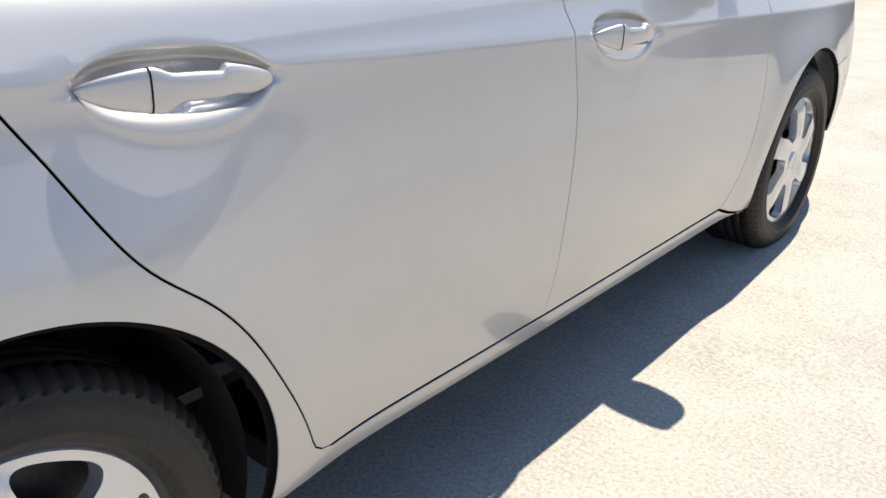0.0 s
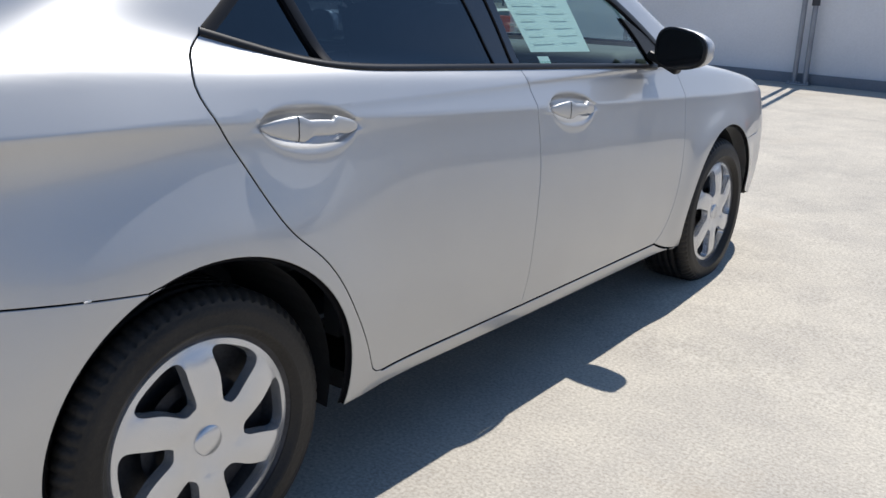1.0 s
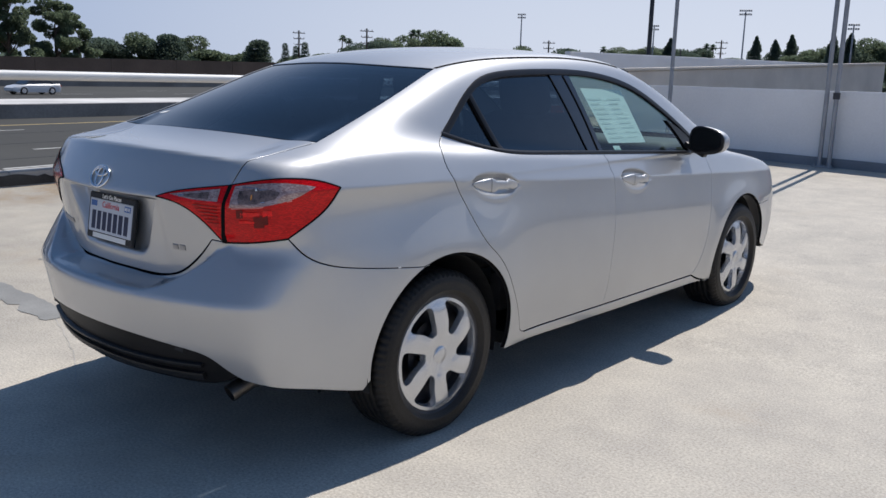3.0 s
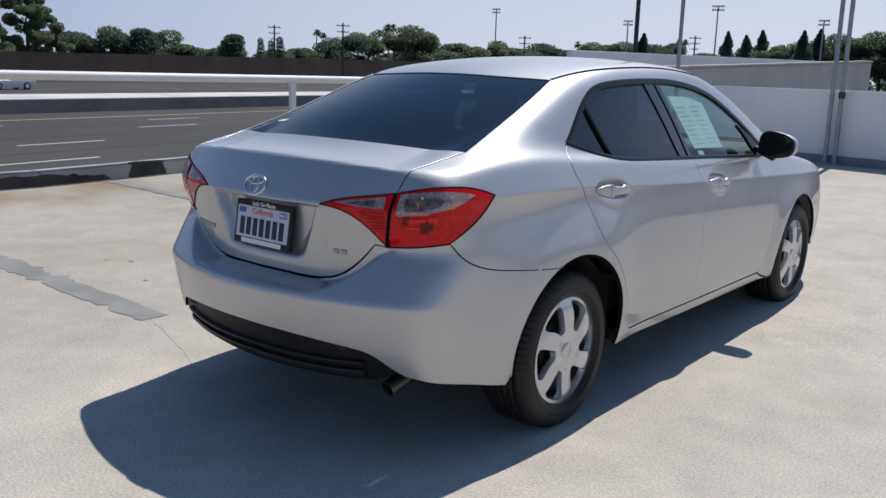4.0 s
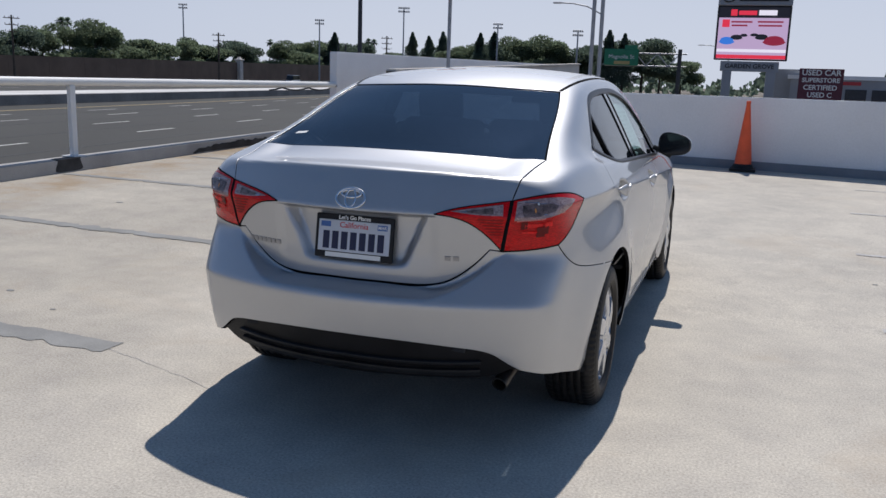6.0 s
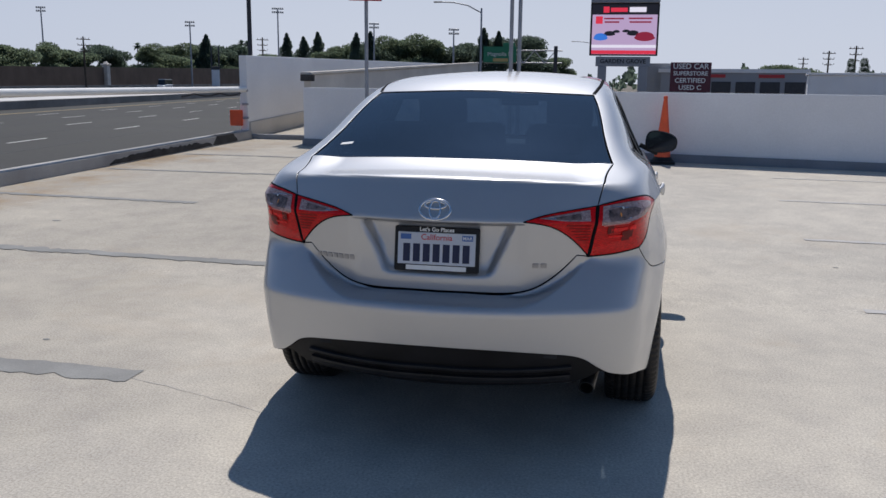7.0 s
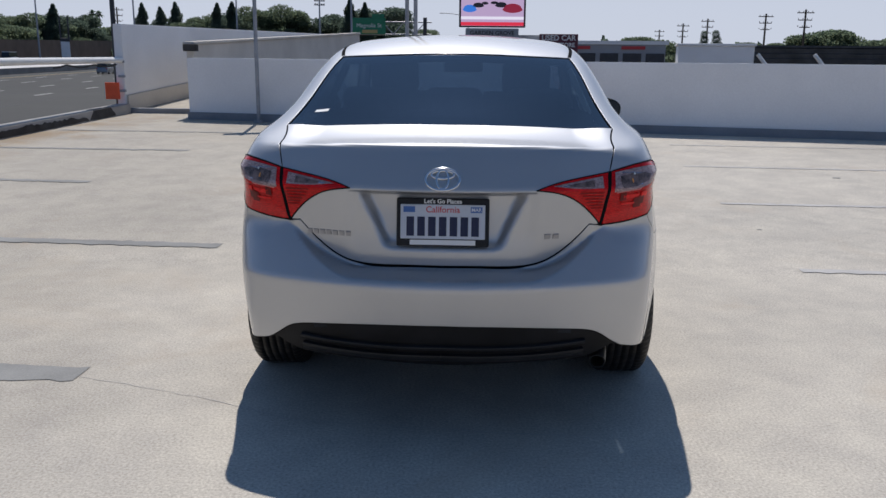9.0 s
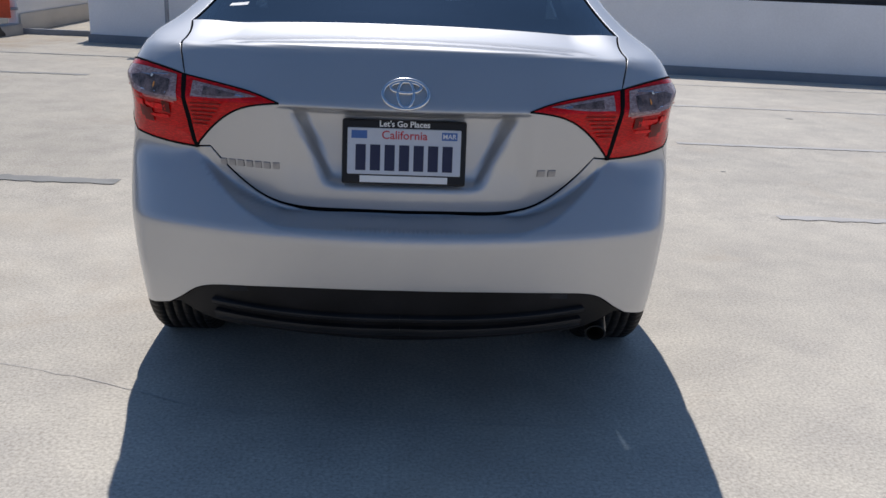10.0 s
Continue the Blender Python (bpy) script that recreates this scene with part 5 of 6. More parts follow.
def wheel(y, side):
    hub = Matrix.Translation((side * (0.742 if y == 0.0 else 0.766), y, WHEEL_Z if y == 0.0 else WHEEL_Z + 0.009)) @ Matrix.Rotation(math.pi / 2 * side, 4, "Y")
    e = empty("wheel", hub)
    e.parent = sedan
    R, w = WHEEL_R, 0.1
    prof = [(0.215, -0.095), (0.225, -0.112), (0.265, -0.119), (0.290, -0.116), (0.306, -0.106), (R - 0.003, -0.097), (R, -0.088)]
    for g in (-0.073, -0.045, -0.015, 0.015, 0.045):
        prof += [(R, g - 0.004), (R - 0.007, g - 0.003), (R - 0.007, g + 0.003), (R, g + 0.004)]
    prof += [(R, 0.066), (R - 0.002, 0.072), (R - 0.006, 0.080), (0.304, 0.088), (0.298, 0.093), (0.293, 0.0965), (0.290, 0.0965), (0.286, 0.100), (0.268, 0.105), (0.250, 0.103), (0.247, 0.1045), (0.243, 0.1045), (0.238, 0.099), (0.225, 0.088)]
    bm = bmesh.new()
    rings = lathe(bm, prof, 288)
    # grooves cut across both shoulders, and short sipes in the ribs
    for (r, z), ring in zip(prof, rings):
        if r < 0.296 or (abs(z) < 0.05 and r < R - 0.001):
            continue
        shoulder = z > 0.05 or z < -0.078
        for i, v in enumerate(ring):
            if shoulder and i % 4 == 0:
                f = 1 - 0.0065 / r
            elif not shoulder and (i + 2 * int((z + 0.2) / 0.03)) % 8 == 0:
                f = 1 - 0.004 / r
            else:
                continue
            v.co.x, v.co.y = v.co.x * f, v.co.y * f
    # the tyre sits flat on the ground under load
    for v in bm.verts:
        q = hub @ v.co
        if q.z < 0.002:
            q.z = 0.002
            v.co = hub.inverted() @ q
    part("tyre", bm, RUBBER, e, "black road tyre", smooth=32)
    bm = bmesh.new()
    lathe(bm, [(0.226, 0.086), (0.212, 0.078), (0.190, 0.03), (0.12, 0.015), (0.06, 0.03), (0.0, 0.03)], 48)
    lathe(bm, [(0.13, 0.05), (0.10, 0.05), (0.10, 0.02)], 30)
    for i in range(5):
        rod(bm, (0.055 * math.cos(i * 1.2566), 0.055 * math.sin(i * 1.2566), 0.02), (0.055 * math.cos(i * 1.2566), 0.055 * math.sin(i * 1.2566), 0.05), 0.011, n=6)
    part("steel_rim", bm, STEEL_DARK, e, "dark steel rim behind the cover", smooth=40)
    # cover with six broad spokes and six openings
    def zf(r):
        return 0.082 + 0.016 * (1 - (r / 0.215) ** 2) - 0.010 * max(0.0, 1 - r / 0.07)
    verts, norms, faces = COVER
    v = [(x * 1.04, y * 1.04, zf(math.hypot(x, y)) + dz) for x, y, dz in verts]
    part_ = mesh_of("wheel_cover", v, faces, HUBCAP, False)
    bm = bmesh.new()
    bm.from_mesh(part_)
    rim_edges = [ed for ed in bm.edges if len(ed.link_faces) == 1]
    ex_ = bmesh.ops.extrude_edge_only(bm, edges=rim_edges)
    for g in ex_["geom"]:
        if isinstance(g, bmesh.types.BMVert):
            r = math.hypot(g.co.x, g.co.y)
            g.co.z -= 0.024
            if r < 0.21:
                a = math.atan2(g.co.y, g.co.x)
                mid = (math.floor((a - COVER_TURN) / (math.pi / 3) + 0.5)) * math.pi / 3 + COVER_TURN
                c = Vector((math.cos(mid), math.sin(mid), 0)) * 0.135
                g.co.x += (c.x - g.co.x) * 0.10
                g.co.y += (c.y - g.co.y) * 0.10
    bmesh.ops.recalc_face_normals(bm, faces=bm.faces)
    bpy.data.meshes.remove(part_)
    part("wheel_cover", bm, HUBCAP, e, "silver wheel cover with six broad spokes", smooth=38)
    bm = bmesh.new()
    lathe(bm, [(0.0, zf(0) + 0.003), (0.030, zf(0.03) + 0.003), (0.033, zf(0.03) - 0.002)], 36)
    part("centre_cap", bm, HUBCAP, e, smooth=40)
    return e


for s in (1, -1):
    for y in (0.0, AXLE_F):
        wheel(y, s)

# wheel wells and floor
for s in (1, -1):
    for y in (0.0, AXLE_F):
        bm = bmesh.new()
        lathe(bm, [(0.0, 0.0), (0.362, 0.0), (0.362, 0.27), (0.359, 0.305)], 48, Matrix.Translation((s * 0.50, y + 0.012, 0.322)) @ Matrix.Rotation(math.pi / 2 * s, 4, "Y"))
        bmesh.ops.delete(bm, geom=[f for f in bm.faces if f.calc_center_median().z < 0.24], context="FACES")
        part("wheel_well", bm, WELL, sedan, "black wheel well liner")
bm = bmesh.new()
box(bm, (1.60, 1.78, 0.05), pose(0, 1.33, 0.262))
box(bm, (1.05, 0.86, 0.10), pose(0, -0.02, 0.32))
box(bm, (1.1, 0.5, 0.05), pose(0, -0.48, 0.34))
# two added unseen panels that stop sunlight leaking through the boot
box(bm, (0.98, 0.76, 0.03), pose(0, -0.36, 0.43))
box(bm, (0.90, 0.16, 0.03), pose(0, -0.755, 0.425))
box(bm, (1.0, 1.2, 0.06), pose(0, 2.8, 0.26))
part("underbody", bm, WELL, sedan, "black underbody")
bm = bmesh.new()
lathe(bm, [(0.026, 0), (0.030, 0), (0.030, 0.02), (0.029, 0.20), (0.026, 0.20), (0.026, 0.0)], 22, pose(0.560, -0.735, 0.272, -68, 0, -8))
rod(bm, (0.57, -0.66, 0.295), (0.60, -0.2, 0.30), 0.022, n=12)
part("tailpipe", bm, EXHAUST, sedan, "stainless tailpipe, darkened for the shade under the bumper", smooth=40)
bm = box(bmesh.new(), (0.5, 0.22, 0.14), pose(0.32, -0.55, 0.33), 0.05, 3)
part("silencer", bm, STEEL_DARK, sedan, "dark exhaust box")


# number plate and badges
def plate():
    m = Matrix.Translation((0, -0.816, 0.790)) @ Matrix.Rotation(radians(-8), 4, "X")
    f = box(bmesh.new(), (0.318, 0.014, 0.166), None, 0.006, 2)
    e = part("plate_frame", f, TRIM, boot, "black plate frame with white lettering")
    e.matrix_basis = m
    p = part("plate", box(bmesh.new(), (0.290, 0.006, 0.118), pose(0, -0.0065, 0.002), 0.002), PLATE_PALE, e, "white number plate")
    words("frame_words", "Let's Go Places", 0.021, pose(0, -0.0078, 0.0715, 90), WHITE, e, 0.0004, 0.0005)
    bar = box(bmesh.new(), (0.225, 0.001, 0.017), pose(0, -0.0075, -0.069))
    part("frame_bar", bar, WHITE, e)
    words("plate_script", "California", 0.030, pose(0, -0.0100, 0.043, 90), RED_SIGN, p, 0.0003, 0.0003)
    for i in range(7):
        part("character_bar", box(bmesh.new(), (0.026, 0.001, 0.066), pose(-0.111 + 0.037 * i, -0.0098, -0.014)), DARK_BLUE, p)
    for sx, c in ((-1, BLUE_TAG), (1, BLUE_TAG)):
        part("corner_tag", box(bmesh.new(), (0.040, 0.001, 0.020), pose(sx * 0.115, -0.0098, 0.044)), c, p)
    words("tag_letters", "MAR", 0.017, pose(0.115, -0.0106, 0.0435, 90), WHITE, p, 0.0002, 0.0002)


BADGE_GREY = material("badge_grey", (0.30, 0.30, 0.31), 0.3, 0.7)
PLATE_PALE = material("plate_white", (0.56, 0.59, 0.64), 0.5, 0, 0.04)
DARK_BLUE = material("dark_blue_ink", (0.015, 0.02, 0.06), 0.6)
BLUE_TAG = material("blue_tag", (0.07, 0.16, 0.42), 0.6)
plate()


def oval(bm, m, a, b, r, n=40, k=8):
    rings = []
    for i in range(n):
        t = 2 * math.pi * i / n
        c = Vector((a * math.cos(t), 0, b * math.sin(t)))
        o = Vector((math.cos(t) / a, 0, math.sin(t) / b)).normalized()
        rings.append([bm.verts.new(m @ (c + o * (r * math.cos(2 * math.pi * j / k)) + Vector((0, r * 0.8 * math.sin(2 * math.pi * j / k), 0)))) for j in range(k)])
    for i in range(n):
        x, y = rings[i], rings[(i + 1) % n]
        for j in range(k):
            bm.faces.new((x[j], x[(j + 1) % k], y[(j + 1) % k], y[j]))


bm = bmesh.new()
mb = Matrix.Translation((0, -0.853, 0.943)) @ Matrix.Rotation(radians(-24), 4, "X")
oval(bm, mb, 0.057, 0.038, 0.005)
oval(bm, mb, 0.020, 0.034, 0.0045)
oval(bm, mb @ Matrix.Translation((0, 0, 0.017)), 0.038, 0.014, 0.0045)
bmesh.ops.recalc_face_normals(bm, faces=bm.faces)
part("badge", bm, CHROME, boot, "chrome oval badge", smooth=60)
for x0, n, w in ((-0.40, 7, 0.021), (0.375, 2, 0.026)):
    for i in range(n):
        x = x0 + (i - (n - 1) / 2) * w * 1.12
        p = on(TAIL, np.array(((x, 0.742),)))[0]
        nn_ = slope(p[None])[0]
        bm = box(bmesh.new(), (w * 0.86, 0.004, 0.018), None, 0.0015, 2)
        box(bm, (w * 0.4, 0.005, 0.007), None)
        ob = part("badge_bar", bm, BADGE_GREY, boot, "small chrome lettering bar")
        ob.matrix_basis = Matrix.Translation(Vector(p) + Vector(nn_) * 0.001) @ Vector(-nn_).to_track_quat("Y", "Z").to_matrix().to_4x4()

# reflector clip on the bumper seam
p = on(SIDE, np.array(((-0.234, 0.668),)))[0]
part("seam_clip", box(bmesh.new(), (0.003, 0.014, 0.004), Matrix.Translation(p), 0.001), WHITE, sedan)


# cabin
def seat(x, y, parent, wide=0.50):
    bm = bmesh.new()
    box(bm, (wide, 0.50, 0.16), pose(x, y + 0.12, 0.56), 0.05, 3)
    box(bm, (wide, 0.14, 0.60), pose(x, y - 0.16, 0.86, 16), 0.05, 3)
    part("seat", bm, SEAT, parent, "dark grey cloth seat", smooth=40)
    bm = box(bmesh.new(), (0.26, 0.10, 0.17), pose(x, y - 0.27, 1.23, 14), 0.035, 3)
    rod(bm, (x - 0.05, y - 0.25, 1.08), (x - 0.05, y - 0.26, 1.2), 0.006, n=8)
    rod(bm, (x + 0.05, y - 0.25, 1.08), (x + 0.05, y - 0.26, 1.2), 0.006, n=8)
    part("headrest", bm, SEAT, parent, smooth=40)


for x in (-0.36, 0.36):
    seat(x, 1.38, sedan)
bm = bmesh.new()
box(bm, (1.24, 0.48, 0.16), pose(0, 0.55, 0.58), 0.05, 3)
box(bm, (1.24, 0.14, 0.56), pose(0, 0.24, 0.84, 20), 0.05, 3)
part("rear_seat", bm, SEAT, sedan, "dark grey cloth rear bench", smooth=40)
for x in (-0.36, 0.0, 0.36):
    part("headrest", box(bmesh.new(), (0.25, 0.09, 0.14), pose(x, 0.12, 1.14, 18), 0.035, 3), SEAT, sedan, smooth=40)
part("parcel_shelf", box(bmesh.new(), (1.12, 0.50, 0.03), pose(0, -0.12, 1.035), 0.01), CABIN, sedan, "black parcel shelf")
bm = box(bmesh.new(), (1.34, 0.50, 0.26), pose(0, 2.26, 0.86), 0.07, 3)
box(bm, (0.36, 0.2, 0.1), pose(-0.36, 2.08, 0.99), 0.04, 3)
part("dashboard", bm, CABIN, sedan, "black dashboard", smooth=40)
bm = bmesh.new()
oval(bm, pose(-0.36, 1.90, 0.93, 24), 0.18, 0.18, 0.015)
box(bm, (0.10, 0.04, 0.09), pose(-0.36, 1.91, 0.93, 24), 0.02, 2)
box(bm, (0.30, 0.02, 0.03), pose(-0.36, 1.91, 0.93, 24))
part("steering_wheel", bm, CABIN, sedan, "black steering wheel", smooth=50)
bm = box(bmesh.new(), (1.42, 2.3, 0.02), pose(0, 1.2, 0.40))
for sx in (-1, 1):
    box(bm, (0.05, 1.75, 0.54), pose(sx * 0.735, 1.32, 0.64))
    # added unseen ledge that stops sun leaking past the lining to the ground
    box(bm, (0.10, 1.80, 0.02), pose(sx * 0.785, 1.32, 0.52))
box(bm, (0.98, 0.04, 0.6), pose(0, 0.0, 0.72))
part("cabin_lining", bm, CABIN, sedan, "black cabin lining with hidden sun-blocking ledges")
cut("headliner", loop(roof_h * (0.97, 1, 1), flip(roof_h * (0.97, 1, 1))[::-1]), UP, HEADLINE, sedan, "pale headliner", depth=0.035, lip=False, fine=0.08)
bm = box(bmesh.new(), (0.03, 0.02, 0.03), pose(0, 1.83, 1.325))
box(bm, (0.24, 0.025, 0.07), pose(0, 1.80, 1.28), 0.012, 2)
part("inner_mirror", bm, CABIN, sedan, "black inner mirror")


# ---- beyond the deck: ground, motorway, trees, masts, buildings ----
LOW = -2.6


def out(heading, dist, z=LOW):
    """A place by its heading from the car, degrees from ahead to the right, and its distance."""
    a = radians(heading)
    return 0.3 + dist * math.sin(a), -3.9 + dist * math.cos(a), z


bm = bmesh.new()
bmesh.ops.create_circle(bm, cap_ends=True, segments=96, radius=3500)
bm.transform(Matrix.Translation((0, 0, LOW)))
setting("ground", bm, EARTH, "dry brown ground out to the horizon")

WAY, OFF = Vector((-0.156, 0.988, 0)), Vector((-0.988, -0.156, 0))


def along(s, p, z=-2.3):
    q = WAY * s + OFF * p
    return q.x, q.y, z


def band(name, p0, p1, z0, z1, mat, label, s0=-300, s1=1500):
    """A long strip of the motorway between two distances from the deck."""
    bm = bmesh.new()
    slab(bm, [along(s, p)[:2] for s, p in ((s0, p0), (s1, p0), (s1, p1), (s0, p1))], z0, z1)
    return setting(name, bm, mat, label)


band("road", 16, 53, LOW + 0.02, -2.3, ASPHALT, "grey asphalt motorway lanes")
FAR_Z = -1.35
band("retaining_wall", 53, 54, LOW + 0.02, FAR_Z, SHADE_WALL, "concrete wall between the carriageways, its shaded side painted dark grey")
band("far_shoulder", 54, 62, LOW + 0.02, FAR_Z + 0.01, BARRIER, "pale concrete shoulder of the far carriageway")
band("far_road", 62, 100, LOW + 0.02, FAR_Z, ASPHALT, "grey asphalt far carriageway")
band("verge_wall", 100, 101, LOW + 0.02, -0.6, SHADE_WALL, "low concrete wall along the far carriageway, its shaded side painted dark grey")
band("yellow_line", 47.2, 47.5, -2.30, -2.292, LANE_Y, "worn yellow edge line")
for p_ in (23.2, 29.4, 35.6, 41.3):
    band("road_seam", p_, p_ + 0.16, -2.30, -2.294, SEAM, "dark sealed seam along the asphalt")
bm = bmesh.new()
for lane, ph in ((26.5, 0), (32.5, 5), (38.5, 2), (43.5, 7), (72, 3), (82, 6)):
    for i in range(-8, 60):
        s = i * 14.6 + ph
        z = -2.296 if lane < 54 else FAR_Z + 0.004
        vs = [bm.verts.new(along(a, b, z)) for a, b in ((s, lane), (s + 4.5, lane), (s + 4.5, lane + 0.22), (s, lane + 0.22))]
        bm.faces.new(vs)
tagged(part("lane_dashes", bm, LANE), "white dashed lane lines on the motorway", "lane line", kind="stuff")

# brown sound wall: panels between posts, rising slowly with the road
sound = tagged(empty("sound_wall", pose(*along(100, 107, LOW))), "brown block sound wall beyond the motorway", "wall", kind="structure")
inv = sound.matrix_basis.inverted()


def top_of(s):
    return 1.6 + 0.0111 * s


for i in range(60):
    s0, s1 = -100 + i * 12.0, -100 + (i + 1) * 12.0 - 0.04
    bm = bmesh.new()
    a, b, c, d = (Vector(along(s, p, LOW)) for s, p in ((s0, 107), (s1, 107), (s1, 107.3), (s0, 107.3)))
    zs = (top_of(s0), top_of(s1), top_of(s1), top_of(s0))
    lo = [bm.verts.new(q) for q in (a, b, c, d)]
    hi = [bm.verts.new((q.x, q.y, z)) for q, z in zip((a, b, c, d), zs)]
    bm.faces.new(hi)
    for k in range(4):
        bm.faces.new((lo[k], lo[(k + 1) % 4], hi[(k + 1) % 4], hi[k]))
    bmesh.ops.recalc_face_normals(bm, faces=bm.faces)
    bm.transform(inv)
    part("panel", bm, SOUND, sound)
for s in (242.0,):
    q = along(s, 106.6, LOW)
    e = tagged(empty("gate_pillar", pose(*q)), "pale stone pillar on the sound wall", "pillar")
    h = top_of(s) - LOW
    part("pillar_shaft", box(bmesh.new(), (1.6, 1.6, h + 0.5), pose(0, 0, (h + 0.5) / 2), 0.06), TAN_WALL, e)
    bm = box(bmesh.new(), (2.2, 2.2, 0.45), pose(0, 0, h + 0.72), 0.1)
    bmesh.ops.create_cone(bm, cap_ends=True, segments=12, radius1=0.9, radius2=0.3, depth=0.7, matrix=pose(0, 0, h + 1.25))
    part("pillar_cap", bm, TAN_WALL, e)


# trees
def leafy(name, h, w, kind, seed, mat):
    """A tree: tapered trunk, limbs, and a crown of many small leaf clumps with gaps."""
    rnd = random.Random(seed)
    e = empty(name)
    bm = rod(bmesh.new(), (0, 0, 0), (0, 0, h * 0.72), h * 0.028, h * 0.008, 8)
    lobes = []
    if kind == "round":
        for i in range(11):
            a, r = rnd.uniform(0, 6.28), w * 0.34 * rnd.random() ** 0.5
            z = h * rnd.uniform(0.36, 0.86)
            lobes.append((Vector((r * math.cos(a), r * math.sin(a), z)), w * rnd.uniform(0.17, 0.27) * (1.15 - 0.5 * abs(z / h - 0.55)), h * rnd.uniform(0.10, 0.17)))
    elif kind == "cone":
        for i in range(14):
            t = i / 13
            a = rnd.uniform(0, 6.28)
            r = w * 0.16 * (1 - t)
            lobes.append((Vector((r * math.cos(a), r * math.sin(a), h * (0.16 + 0.80 * t))), w * (0.36 * (1 - t) ** 0.8 + 0.05), h * 0.075))
    elif kind == "column":
        for i in range(10):
            t = i / 9
            lobes.append((Vector((rnd.uniform(-0.04, 0.04) * w, rnd.uniform(-0.04, 0.04) * w, h * (0.08 + 0.84 * t))), w * 0.42 * (1 - 0.5 * t * t), h * 0.085))
    else:
        for i in range(34):
            a, z = rnd.uniform(0, 6.28), h * rnd.uniform(0.22, 0.96)
            r = w * 0.44 * rnd.random() ** 0.6 * (1.15 - 0.5 * z / h)
            lobes.append((Vector((r * math.cos(a), r * math.sin(a), z)), w * rnd.uniform(0.08, 0.17), h * rnd.uniform(0.04, 0.085)))
    for c, r, hh in lobes[::2]:
        rod(bm, (0, 0, max(h * 0.1, c.z - h * 0.16)), (c.x * 0.9, c.y * 0.9, min(c.z, h * 0.9)), h * 0.010, h * 0.003, 5)
    part("trunk", bm, BARK, e)
    verts, faces = [], []
    for c, r, hh in lobes:
        for _ in range({"cone": 700, "open": 650}.get(kind, 1100)):
            d = Vector((rnd.gauss(0, 1), rnd.gauss(0, 1), rnd.gauss(0, 1)))
            d = d.normalized() * (0.55 + 0.5 * rnd.random())
            p = c + Vector((d.x * r, d.y * r, d.z * hh))
            s = w * rnd.uniform(0.006, 0.019)
            q = Euler((rnd.uniform(0, 6.3), rnd.uniform(0, 6.3), rnd.uniform(0, 6.3))).to_matrix()
            k = len(verts)
            verts += [p + q @ Vector(v) * s for v in ((-1, -0.6, 0), (1, -0.7, 0.25), (0.9, 0.8, -0.1), (-0.8, 0.7, 0.3), (0.1, 0, 0.8))]
            faces += [(k, k + 1, k + 4), (k + 1, k + 2, k + 4), (k + 2, k + 3, k + 4), (k + 3, k, k + 4)]
    link("crown", mesh_of("crown", verts, faces, mat), e)
    return e


def palm(name, h, seed):
    rnd = random.Random(seed)
    e = empty(name)
    part("trunk", rod(bmesh.new(), (0, 0, 0), (0.2, 0, h), 0.22, 0.15, 8), BARK, e)
    bm = bmesh.new()
    for i in range(34):
        a, el = rnd.uniform(0, 6.28), rnd.uniform(-0.7, 1.2)
        d = Vector((math.cos(a) * math.cos(el), math.sin(a) * math.cos(el), math.sin(el)))
        n = Vector((-math.sin(a), math.cos(a), 0))
        o = Vector((0.2, 0, h))
        l, w = rnd.uniform(1.3, 2.0), 0.42
        pts = [o, o + d * l * 0.55 + n * w + Vector((0, 0, -0.1)), o + d * l + Vector((0, 0, -0.5)), o + d * l * 0.55 - n * w + Vector((0, 0, -0.1))]
        bm.faces.new([bm.verts.new(p) for p in pts])
    part("fronds", bm, LEAF_DARK, e)
    return e


def plant(src, label, places, category="tree", group="trees beyond the motorway"):
    """Stands copies of a tree at (heading, distance, height over the eye in degrees)."""
    first = True
    h0 = src["tall"]
    for i, (hd, d, el) in enumerate(places):
        if -19 < hd < 2:
            d *= 1.7
        if hd < -19:
            d = max(d, 118 / math.sin(radians(-hd - 9)) + (i * 13) % 30)
        k = (1.4 + d * math.tan(radians(el)) - LOW) / (h0 * 1.06)
        m = pose(*out(hd, d), 0, 0, (hd * 37) % 360)
        ob = src if first else copy_thing(src, m)
        ob.matrix_basis = m
        ob.scale = (k * (0.92 + 0.16 * ((i * 7) % 5) / 4),) * 2 + (k,)
        tagged(ob, label, category, group)
        first = False


def grown(kind, h, w, seed, mat):
    e = leafy("tree", h, w, kind, seed, mat)
    e["tall"] = h
    return e


plant(grown("cone", 13, 9, 11, LEAF_DARK), "dark green conifer behind the sound wall", [(-21.45, 235, 3.0), (-19.5, 240, 3.1), (-20.4, 240, 2.8), (-17.0, 236, 3.1), (-16.1, 240, 3.2), (-7.8, 230, 3.3), (-8.76, 232, 3.5), (-26.4, 230, 2.8)])
plant(grown("round", 12, 11, 12, LEAF), "broad green tree behind the sound wall", [(-14.3, 245, 3.1), (-12.7, 240, 3.2), (-17.7, 250, 2.6), (-30.0, 215, 2.3), (-28.4, 220, 2.4), (-43.7, 190, 2.6), (-42.1, 192, 2.75), (-40.8, 195, 3.1), (-59.5, 180, 2.35), (-57.0, 185, 2.3), (-35.3, 205, 2.3)])
plant(grown("round", 11, 12, 13, LEAF_DARK), "dark green spreading tree behind the sound wall", [(-45.4, 190, 2.5), (-32.2, 215, 2.3), (-27.3, 222, 2.4), (-24.8, 225, 2.5), (-11.4, 245, 2.7), (-9.9, 250, 2.8), (-6.6, 235, 3.4), (-61.0, 180, 2.1), (-58.4, 180, 1.95), (-15.2, 255, 2.9), (-5.5, 240, 2.6)])
